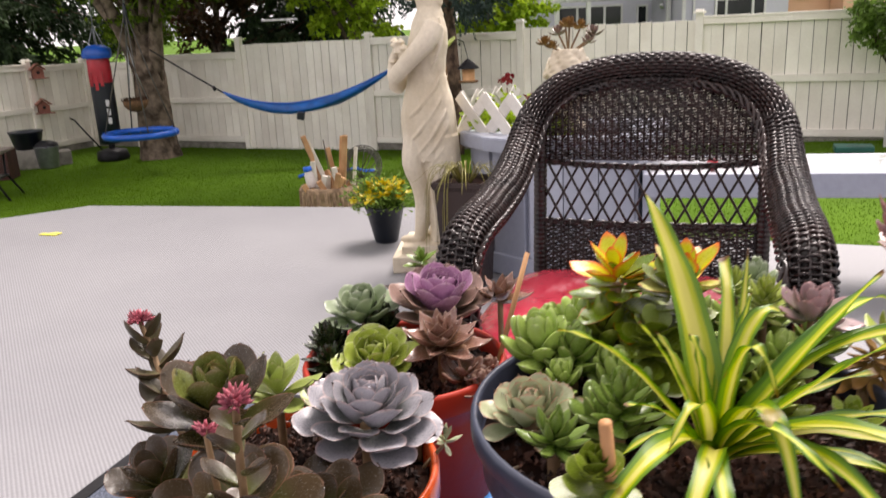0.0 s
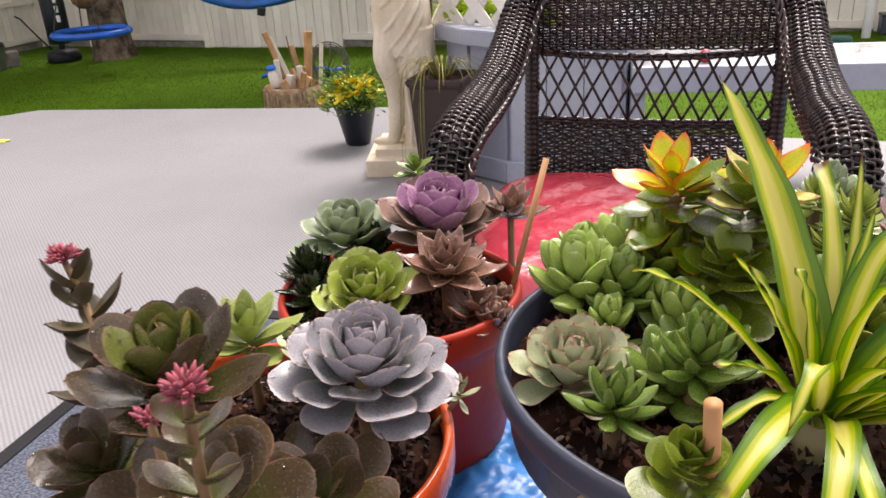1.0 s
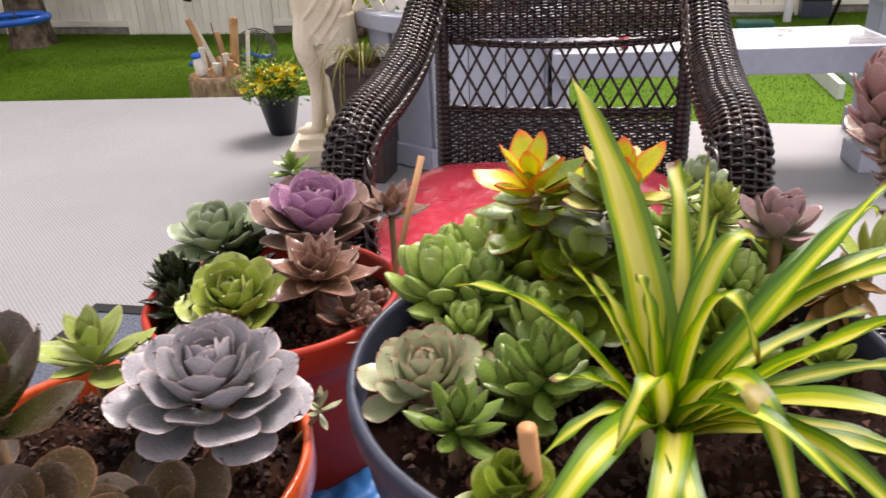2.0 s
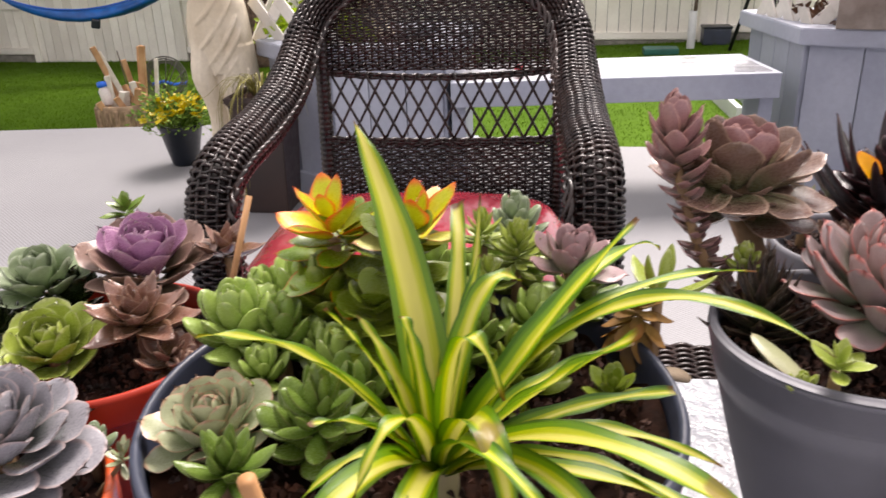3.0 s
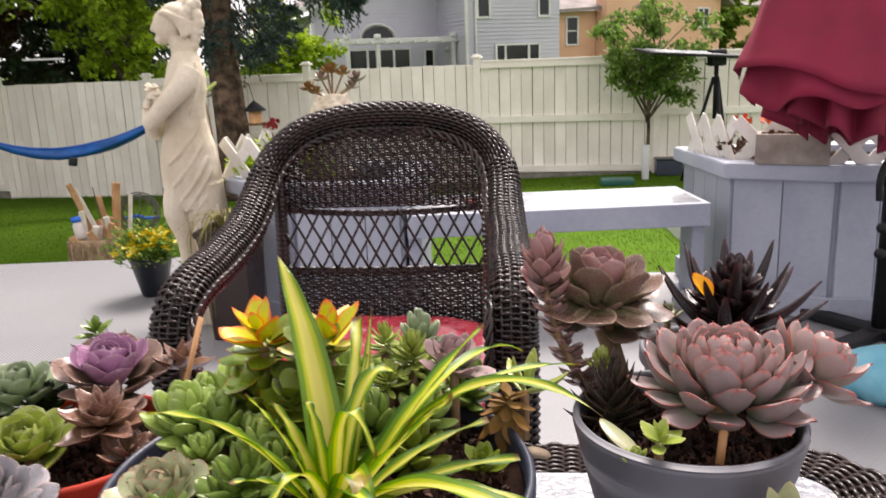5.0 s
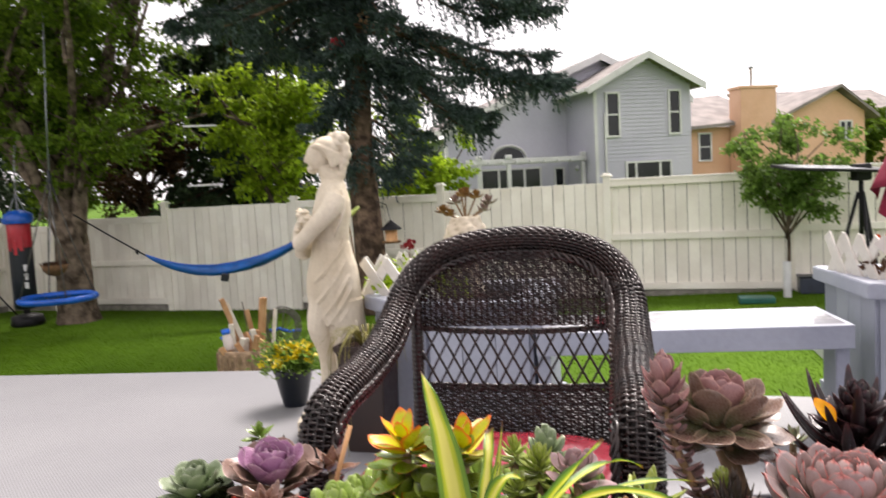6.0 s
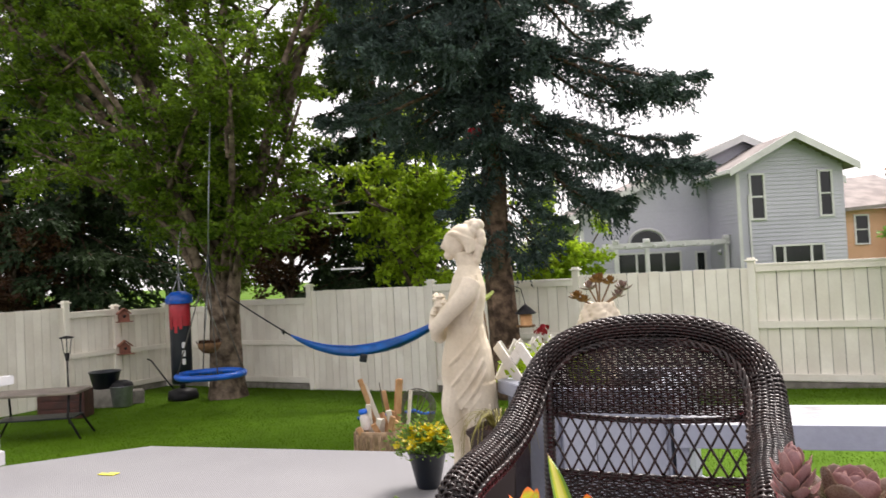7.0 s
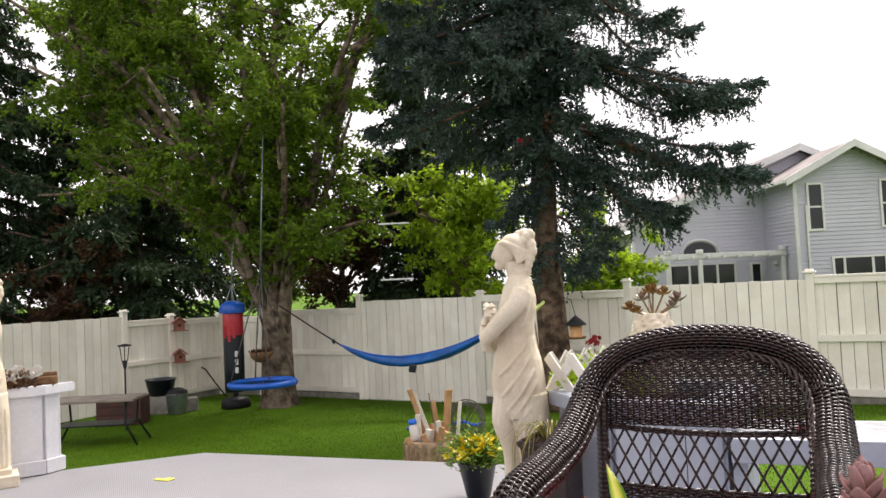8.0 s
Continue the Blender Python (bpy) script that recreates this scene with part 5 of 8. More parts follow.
q_fill = random.Random(77)
for i, (x, y, z, R) in enumerate([(0.212, 0.690, 0.718, 0.036), (0.175, 0.712, 0.735, 0.030), (0.206, 0.735, 0.748, 0.034), (0.250, 0.770, 0.742, 0.036),
                                  (0.300, 0.700, 0.722, 0.034), (0.325, 0.670, 0.712, 0.032), (0.355, 0.755, 0.740, 0.026), (0.395, 0.740, 0.726, 0.028)]):
    rosette("plump green rosette crowded between its neighbours in the bowl", (x, y, z), R, 22, "fat", (L_sedum, L_star, L_round)[i % 3], (6, 112), (0.5, 1.0), 0.95, (q_fill.uniform(0, 14), q_fill.uniform(-10, 10)), S_BOWL, 200 + i, stem_r=0.005)

# the violet-grey pot and the one behind it
rosette("large mauve echeveria with rosy leaf edges in the grey pot", (0.612, 0.668, 0.736), 0.084, 56, "cup", L_mauve_low, (5, 72), (0.28, 0.56), 0.34, (4, 0), S_GREY, 61, inner=L_mauve, stem_r=0.012, heart=0.70, spread=0.42, rain=50, skirt=12)
rosette("mauve side rosette hanging over the grey pot's rim", (0.698, 0.668, 0.726), 0.052, 20, "cup", L_mauve, (4, 62), (0.46, 0.80), 0.25, (4, 36), S_GREY - 0.01, 62, lean=(-0.06, -0.01), spread=0.30, skirt=7)
rosette("dusty rose echeveria on a thick stem in the grey pot", (0.550, 0.803, 0.776), 0.064, 20, "blunt", L_dusty, (8, 60), (0.50, 0.86), 0.24, (6, 4), S_GREY, 63, inner=L_dusty_in, heart=0.45, stem_r=0.010, lean=(0.01, -0.06), spread=0.28, rain=30, skirt=9)
rosette("drooping lower leaves of the dusty rose echeveria", (0.552, 0.798, 0.752), 0.056, 18, "blunt", L_dusty, (62, 100), (0.55, 0.80), 0.3, (10, 4), S_GREY, 94, stem_r=0.008, lean=(0.01, -0.06), spread=0.22)
rosette("black-purple rosette with long curved leaves", (0.707, 0.806, 0.772), 0.050, 34, "scale", L_black, (8, 82), (0.42, 0.90), 0.95, (6, 0), 0.66, 64, stem_r=0.008, spread=0.12)
rosette("ring of long curved black-purple leaves", (0.707, 0.806, 0.728), 0.084, 22, "horn", L_black, (66, 100), (0.80, 1.0), 0.28, (4, 0), 0.66, 65, stem_r=0.006)
rosette("dark zebra haworthia with white-dotted spikes in the grey pot", (0.524, 0.710, 0.716), 0.044, 60, "spike", L_haw, (4, 84), (0.6, 1.0), 1.15, (2, 0), S_GREY, 66)
rosette("tiny light green rosette beside the haworthia", (0.528, 0.742, 0.728), 0.016, 18, "fat", L_green, (8, 90), (0.5, 1.0), 0.9, (0, 0), S_GREY, 67)
rosette("small green sprig at the grey pot's front", (0.522, 0.618, 0.702), 0.024, 9, "sun", L_green, (20, 85), (0.6, 1.0), 0.3, (10, 0), S_GREY, 68)
rosette("tiny green sprig at the grey pot's rim", (0.506, 0.628, 0.684), 0.014, 14, "fat", L_green, (15, 90), (0.5, 1.0), 0.5, (6, 0), S_GREY, 69)
rosette("small white-edged sprig behind the rosettes", (0.668, 0.868, 0.714), 0.022, 14, "slim", L_pale, (10, 85), (0.6, 1.0), 0.4, (0, 0), 0.66, 70)
rosette("small taupe rosette behind the large echeveria", (0.640, 0.780, 0.712), 0.026, 16, "spoon", L_dusty, (10, 85), (0.45, 1.0), 0.4, (4, 0), 0.66, 71)
rosette("cream-green rosette in the white pot", (0.596, 0.548, 0.640), 0.050, 6, "sun", L_cream, (8, 52), (0.8, 1.0), 0.2, (-10, -14), 0.633, 72)
pot("brown plastic pot behind the grey one", 0.700, 0.835, 0.682, 0.075, TABLE, 0.055, M_greypot)


def stacked_stem():
    """A tall stem ringed with small leaves, with a rosette at its head."""
    root = thing("succulent", "tall dusty-pink stacked succulent leaning in the grey pot", "succulent", pose(0.545, 0.735, S_GREY - 0.004), group="succulents")
    path = spline([(0.010, 0.010, 0), (-0.030, 0.020, 0.034), (-0.052, 0.028, 0.080), (-0.056, 0.052, 0.124), (-0.049, 0.078, 0.160)], 30)
    part("stem", tubes([([tuple(p) for p in path], np.linspace(0.005, 0.003, 31))], 8), M_stem, root)
    q = random.Random(5)
    for i in range(96):
        f = 0.06 + 0.94 * i / 95
        p = path[int(f * 30)]
        el = 82 - 66 * max(0, (f - 0.70) / 0.30) + q.uniform(-10, 10)
        ln = (0.021 + 0.004 * math.sin(f * 9)) * (1.25 if f > 0.72 else 0.85) * (1 - 0.35 * max(0, (f - 0.86) / 0.14))
        part("leaf", shape("spoon", L_dusty_in), L_dusty_in, root, "", pose(*p, 0, 0, GOLD * i) @ pose(0, 0.003, 0, 90 - el, 0, 0) @ Matrix.Scale(ln, 4))


stacked_stem()
pad = leaf_mesh("leaf", W=0.42, T=0.22, cup=0.02, curl=0.03, widest=0.5, tip=0.1, base_w=0.4)
single("fallen_leaf", pad, L_cream, "fallen cream-green leaf lying on the pot's soil", "leaf", pose(0.512, 0.628, 0.680, 18, 10, 22) @ Matrix.Scale(0.052, 4))
single("fallen_leaf", leaf_mesh("leaf", W=0.62, T=0.05, cup=0.25, curl=-0.15, widest=0.5, tip=0.3), L_orange, "yellow orange leaf stuck among the black leaves", "leaf", pose(0.668, 0.785, 0.756, 76, -24, 24) @ Matrix.Scale(0.032, 4))


# ---------------------------------------------------------------- striped spider plant
def striped_leaf_material():
    """Cream along the middle, lime beside it, dark green at the edges; brown dry tips."""
    g = Graph("cream_striped_leaf")
    uvn = g.n("UVMap")
    sep = g.n("SeparateXYZ", Vector=uvn.outputs[0])
    info = g.n("ObjectInfo").outputs["Random"]
    stretch = g.n("Mapping", Vector=uvn.outputs[0], Scale=(9.0, 1.2, 1.0))
    lines = g.noise(stretch.outputs[0], 4.0, 3)
    vec = g.coords()
    a = g.math("ABSOLUTE", g.math("MULTIPLY_ADD", sep.outputs[0], 2.0, -1.0))
    a = g.math("ADD", a, g.math("MULTIPLY_ADD", lines, 0.36, -0.18))
    a = g.math("ADD", a, g.math("MULTIPLY_ADD", info, 0.36, -0.18))
    colour = g.mix(g.remap(a, 0.10, 0.40), lin("e6e07c"), lin("b8c420"))
    colour = g.mix(g.remap(a, 0.44, 0.60), colour, lin("6c9416"))
    colour = g.mix(g.remap(a, 0.74, 0.98), colour, lin("3e6610"))
    dry = g.math("ADD", sep.outputs[1], g.math("MULTIPLY_ADD", g.noise(vec, 60.0), 0.16, -0.08))
    colour = g.mix(g.remap(dry, 0.94, 1.0), colour, lin("6e4826"))
    colour = g.mix(g.remap(g.noise(vec, 22.0, 2), 0.68, 0.72, 0, 0.7), colour, lin("8a6a3a"))
    colour = g.vary(colour, info, 0.14)
    colour = g.n("HueSaturation", Color=colour, Saturation=1.10, Value=0.76).outputs[0]
    b = g.n("BsdfPrincipled", Base_Color=colour, Roughness=0.32)
    bump = g.n("Bump", Height=lines, Strength=0.25, Distance=0.002)
    g.link(bump.outputs[0], b.inputs["Normal"])
    tr = g.n("BsdfTranslucent", Color=colour)
    ms = g.n("MixShader", Fac=0.32)
    g.link(b.outputs[0], ms.inputs[1])
    g.link(tr.outputs[0], ms.inputs[2])
    g.link(ms.outputs[0], g.out.inputs[0])
    return g.mat


M_striped = striped_leaf_material()


def spider_plant():
    base = Vector((0.255, 0.586, 0.690))
    root = thing("spider_plant", "spider plant with long arching cream and green striped leaves", "spider plant", pose(*base))
    q = random.Random(9)

    def blade(az, reach, rise, arch, bend, w, cut=0.0, twist=0.2):
        """A leaf: its compass direction, how far and how high its tip lies, how much it arches and bends aside, its width; cut: how blunt its tip is."""
        out = Vector((math.cos(radians(az)), math.sin(radians(az)), 0))
        aside = Vector((-out.y, out.x, 0)) * bend * reach
        turn = q.uniform(-twist, twist)
        n, nu = 26, 6
        pts = np.array([base + out * (0.006 + (reach - 0.006) * t ** 1.15) + aside * 4 * t * (1 - t) + Vector((0, 0, rise * t + 4 * arch * t * (1 - t))) for t in np.linspace(0, 1, n + 1)])
        tang = np.gradient(pts, axis=0)
        verts, uv, faces = [], [], []
        for j, p in enumerate(pts):
            v = j / n
            t = Vector(tang[j]).normalized()
            side = Vector((out.y, -out.x, 0))
            side = (side - t * side.dot(t)).normalized()
            upv = side.cross(t)
            a = turn * v * 2
            s2, u2 = side * math.cos(a) + upv * math.sin(a), upv * math.cos(a) - side * math.sin(a)
            taper = max((1 - v ** 2.6) ** 0.9, cut * (0.86 + 0.14 * math.sin(az)))
            half = 0.54 * w * min(1.0, 0.66 + 1.6 * v) * taper + 0.0003
            for i in range(nu + 1):
                c = 2 * i / nu - 1
                ripple = 0.0012 * math.sin(v * 24 + c * 2 + az) * abs(c) * (0.3 + v)
                verts.append(Vector(p) - base + s2 * c * half + u2 * (abs(c) ** 1.2 * half * (0.62 - 0.38 * v) + ripple))
                uv.append((i / nu, v))
        for j in range(n):
            for i in range(nu):
                o = j * (nu + 1) + i
                faces.append((o, o + 1, o + nu + 2, o + nu + 1))
        part("leaf", make_mesh("leaf", verts, faces, uv), M_striped, root)
    # the tall and the long arching leaves
    blade(99, 0.135, 0.170, 0.010, -0.05, 0.0270, twist=0.05)
    blade(-171, 0.112, 0.112, 0.014, -0.20, 0.0150)
    blade(170, 0.053, 0.105, 0.012, 0.0, 0.0075)
    blade(11, 0.121, 0.130, 0.012, -0.05, 0.0205, twist=0.1)
    blade(-29, 0.184, 0.102, 0.044, 0.20, 0.0125)
    blade(9, 0.202, 0.085, 0.032, 0.05, 0.0130)
    blade(32, 0.211, 0.069, 0.056, -0.10, 0.0150)
    blade(0, 0.137, 0.032, 0.012, 0.0, 0.0130, cut=0.55)
    blade(-50, 0.215, 0.030, 0.048, 0.0, 0.0180)
    blade(-138, 0.165, -0.010, 0.050, 0.05, 0.0185)
    blade(26, 0.059, 0.100, 0.040, 0.05, 0.0150, cut=0.4)
    blade(117, 0.026, 0.088, 0.020, 0.0, 0.0100, cut=0.7)
    blade(71, 0.114, 0.118, 0.016, -0.05, 0.0130, cut=0.6)
    blade(60, 0.090, 0.134, -0.005, -0.05, 0.0085)
    blade(-51, 0.044, 0.066, 0.060, -0.10, 0.0140)
    blade(-167, 0.068, 0.055, 0.014, 0.0, 0.0125, cut=0.35)
    blade(-82, 0.110, 0.018, 0.058, 0.05, 0.0165)
    blade(-58, 0.120, 0.134, 0.004, 0.0, 0.0190, cut=0.45)
    blade(11, 0.123, 0.054, 0.008, 0.05, 0.0125, cut=0.6)
    blade(-42, 0.150, 0.026, 0.014, 0.10, 0.0120)
    # the lower ones, arching out over the bowl's rim
    blade(-118, 0.160, -0.012, 0.046, 0.06, 0.0150)
    blade(-100, 0.152, -0.010, 0.042, -0.05, 0.0140)
    blade(-66, 0.178, -0.004, 0.046, 0.05, 0.0150)
    blade(-34, 0.180, 0.004, 0.030, -0.06, 0.0125)
    blade(-156, 0.092, 0.016, 0.030, 0.05, 0.0120)
    blade(-18, 0.150, 0.014, 0.022, 0.05, 0.0120, cut=0.3)
    blade(-74, 0.120, 0.050, 0.036, -0.08, 0.0130)
    blade(142, 0.045, 0.090, 0.012, 0.0, 0.0110)
    blade(48, 0.052, 0.112, 0.008, 0.0, 0.0120)
    blade(-128, 0.080, 0.046, 0.040, 0.05, 0.0130)
    part("crown", lathe([(0.012, -0.018), (0.012, 0.0), (0.009, 0.014), (0.005, 0.026), (0.0, 0.028)], 14, 0.2), L_cream, root)


spider_plant()


# ---------------------------------------------------------------- sticks, tag, pebbles, cloth
def stick(label, top, foot, r):
    single("plant_stick", tubes([([foot, tuple((np.array(top) + np.array(foot)) / 2), top], r)], 12), M_stick, label, "stick", group="sticks")


stick("thin bamboo stick standing in the red pot", (0.154, 0.905, 0.757), (0.112, 0.865, 0.628), 0.0028)
stick("short round wooden stick in the bowl", (0.164, 0.506, 0.768), (0.176, 0.525, 0.672), 0.0040)
stick("hollow reed stick in the grey pot", (0.575, 0.609, 0.708), (0.572, 0.611, 0.655), 0.0036)
bm = boxes((0, 0, 0.0, 0.028, 0.0012, 0.034), (0, 0, -0.03, 0.010, 0.0012, 0.03), bevel=0.0005)
tag = thing("plant_tag", "cream plastic plant tag with printed lines in the bowl", "plant tag", pose(0.212, 0.478, 0.702, -28, 8, 12))
part("plate", bm, M_whitepot, tag)
for k in range(4):
    part("printed_line", boxes((0.001 * k, -0.0012, 0.010 - 0.006 * k, 0.020 - 0.003 * (k % 2), 0.0008, 0.0018), bevel=0), M_black, tag)
card = thing("plant_tag", "yellow plastic plant tag stuck in the orange pot", "plant tag", pose(-0.022, 0.584, 0.645, -25, 4, 6))
part("plate", boxes((0, 0, 0.0, 0.026, 0.0012, 0.022), (0, 0, -0.024, 0.010, 0.0012, 0.03), bevel=0.0005), M_tag_yellow, card)
for k in range(2):
    part("printed_line", boxes((0, -0.0012, 0.004 - 0.006 * k, 0.018, 0.0008, 0.0018), bevel=0), M_black, card)
M_pebble = surf("beige_pebble", "b8a488", "8c7a64", 20.0, 0.7, 0.2, 60, rand=0.3)
peb = lathe([(0.0, 0.0), (0.6, 0.1), (0.95, 0.4), (1.0, 0.65), (0.7, 1.05), (0.3, 1.2), (0.0, 1.22)], 18, 0.2, "pebble")
for i, (x, y, z, s) in enumerate([(0.432, 0.660, 0.680, 0.010), (0.140, 0.535, 0.672, 0.010), (0.158, 0.548, 0.672, 0.008), (0.126, 0.560, 0.672, 0.007), (0.116, 0.610, 0.674, 0.005), (0.200, 0.545, 0.672, 0.007),
                                  (0.546, 0.612, 0.662, 0.006), (0.558, 0.602, 0.662, 0.005), (0.535, 0.640, 0.664, 0.006), (0.590, 0.602, 0.662, 0.005), (0.160, 0.560, 0.676, 0.004)]):
    single("pebble", peb, M_pebble, "smooth beige pebble lying on the soil", "pebble", pose(x, y, z - 0.001, 10 * i, 20, 47 * i) @ Matrix.Diagonal((s * 1.2, s * 0.8, s * 0.6, 1)), group="pebbles")


def blue_cloth():
    """A crumpled light blue cloth between the pots."""
    n = 70
    verts, faces = [], []
    for j in range(n + 1):
        for i in range(n + 1):
            a, b = i / n, j / n
            x, y = -0.02 + 0.20 * a, 0.70 + 0.28 * b
            p = Vector((x * 16, y * 16, 0))
            h = 0.016 * abs(noise.noise(p)) + 0.010 * abs(noise.noise(p * 2.3)) + 0.004 * noise.noise(p * 6)
            verts.append((x + 0.012 * noise.noise(p + Vector((9, 0, 0))), y + 0.012 * noise.noise(p + Vector((0, 9, 0))), TABLE + 0.0006 + max(0.0, h)))
    for j in range(n):
        for i in range(n):
            o = j * (n + 1) + i
            faces.append((o, o + 1, o + n + 2, o + n + 1))
    ob = single("cloth", make_mesh("cloth", verts, faces), M_cloth, "crumpled light blue cloth lying between the pots", "cloth")
    mod = ob.modifiers.new("thickness", "SOLIDIFY")
    mod.thickness = 0.0008


M_cloth = surf("light_blue_plastic", "3f88c8", "2c6cb0", 14.0, 0.4, 0.2, 60, trans=0.15)
blue_cloth()


# ---------------------------------------------------------------- trees
def foliage_material(name, c1, c2, trans=0.35, rough=0.5, rand=0.35):
    g = Graph(name)
    tc = g.n("TexCoord").outputs["Object"]
    big = g.noise(tc, 0.9, 3)
    colour = g.mix(g.remap(big, 0.35, 0.65), col(c1), col(c2))
    colour = g.vary(colour, g.n("NewGeometry").outputs["Random Per Island"], rand)
    b = g.n("BsdfPrincipled", Base_Color=colour, Roughness=rough)
    b.inputs["Specular IOR Level"].default_value = 0.25
    tr = g.n("BsdfTranslucent", Color=colour)
    ms = g.n("MixShader", Fac=trans)
    g.link(b.outputs[0], ms.inputs[1])
    g.link(tr.outputs[0], ms.inputs[2])
    g.link(ms.outputs[0], g.out.inputs[0])
    return g.mat


F_maple = foliage_material("maple_leaves", (0.085, 0.155, 0.010), (0.15, 0.235, 0.016), 0.55)
F_lime = foliage_material("sunlit_lime_leaves", (0.26, 0.38, 0.016), (0.34, 0.48, 0.028), 0.5)
# blue-green needles; haze and sky light are put in as a bluer, paler colour
F_spruce = foliage_material("hazy_blue_green_needles", (0.036, 0.058, 0.052), (0.074, 0.112, 0.094), 0.22, 0.55)
F_dark = foliage_material("dark_conifer_needles", (0.030, 0.055, 0.026), (0.062, 0.098, 0.044), 0.2, 0.6)
F_plum = foliage_material("plum_leaves", (0.06, 0.03, 0.018), (0.09, 0.045, 0.02), 0.3)
F_young = foliage_material("young_tree_leaves", (0.12, 0.21, 0.04), (0.18, 0.29, 0.05), 0.5)


def blades(name, centres, dirs, lengths, widths, seed=0, fold=0.25):
    """One mesh of small folded leaves: each four points and two triangles."""
    q = np.random.default_rng(seed)
    c, d = np.asarray(centres, float), np.asarray(dirs, float)
    n = len(c)
    d /= np.linalg.norm(d, axis=1)[:, None] + 1e-9
    r = q.normal(size=(n, 3))
    s = np.cross(d, r)
    s /= np.linalg.norm(s, axis=1)[:, None] + 1e-9
    up = np.cross(s, d)
    L, W = np.asarray(lengths)[:, None], np.asarray(widths)[:, None]
    v = np.empty((n, 4, 3))
    v[:, 0] = c
    v[:, 1] = c + d * L * 0.5 + s * W * 0.5 + up * W * fold
    v[:, 2] = c + d * L
    v[:, 3] = c + d * L * 0.5 - s * W * 0.5 + up * W * fold
    o = np.arange(n)[:, None] * 4
    f = np.concatenate([o + [0, 1, 2], o + [0, 2, 3]], axis=0)
    me = bpy.data.meshes.new(name)
    me.vertices.add(n * 4)
    me.vertices.foreach_set("co", v.reshape(-1))
    me.loops.add(len(f) * 3)
    me.loops.foreach_set("vertex_index", f.reshape(-1).astype(np.int32))
    me.polygons.add(len(f))
    me.polygons.foreach_set("loop_start", np.arange(0, len(f) * 3, 3, dtype=np.int32))
    me.update(calc_edges=True)
    return me


def leafy_tree(name, label, base, trunk, limbs, crown, leaf, material, per, seed, bark=M_bark, twig_len=0.9, droop=0.25, category="tree"):
    """A trunk, limbs that fork down to twigs, and leaves along the twigs. trunk: (path, radii) from the base; limbs: ends in plan;
    crown: a test whether a point bears leaves."""
    q = random.Random(seed)
    g = np.random.default_rng(seed)
    root = thing(name, label, category, pose(*base))
    tpts = spline(trunk[0], 24)
    trad = np.interp(np.linspace(0, 1, 25), np.linspace(0, 1, len(trunk[1])), trunk[1])
    part("trunk", make_mesh("trunk", *sweep(tpts, trad, 18, 1.0, (0, 1, 0), lambda i, a: 1 + 0.07 * math.sin(a * 5 + i * 0.3) + 0.05 * math.sin(a * 11 - i * 0.2))), bark, root)
    rows, tips = [], []
    for start, end, r0 in limbs:
        a, b = Vector(start), Vector(end)
        mid = a.lerp(b, 0.45) + Vector((q.uniform(-.2, .2), q.uniform(-.2, .2), 0.18 * (b - a).length * 0.5))
        lp = spline([a, mid, b], 14)
        rows.append((lp, np.linspace(r0, r0 * 0.3, 15)))
        for k in range(per[0]):
            s = q.uniform(0.28, 1.0)
            p = Vector(lp[int(s * 14)])
            d = Vector((q.gauss(0, 1), q.gauss(0, 1), q.gauss(0.15, 0.6))).normalized()
            e = p + d * q.uniform(0.7, 1.5) * twig_len
            if not crown(e):
                e = p + (e - p) * 0.45
            bp = spline([p, p.lerp(e, 0.5) + Vector((0, 0, 0.08)), e], 6)
            rows.append((bp, np.linspace(r0 * 0.22, r0 * 0.07, 7)))
            for j in range(per[1]):
                s2 = q.uniform(0.25, 1.0)
                p2 = Vector(bp[int(s2 * 6)])
                d2 = Vector((q.gauss(0, 1), q.gauss(0, 1), q.gauss(-droop, 0.5))).normalized()
                e2 = p2 + d2 * q.uniform(0.25, 0.6) * twig_len
                if crown(e2):
                    tips.append((p2, e2))
    part("branchwork", tubes(rows, 7), bark, root)
    P, D = [], []
    for p2, e2 in tips:
        for k in range(per[2]):
            s = q.random()
            c = p2.lerp(e2, s)
            P.append((c.x + q.gauss(0, 0.03), c.y + q.gauss(0, 0.03), c.z + q.gauss(0, 0.03)))
            D.append((q.gauss(0, 1) + (e2 - p2).x, q.gauss(0, 1) + (e2 - p2).y, q.gauss(-0.5, 0.6)))
    n = len(P)
    if n:
        part("crown", blades("crown", P, D, g.uniform(0.7, 1.3, n) * leaf, g.uniform(0.45, 0.75, n) * leaf, seed), material, root, kind="stuff")
    return root


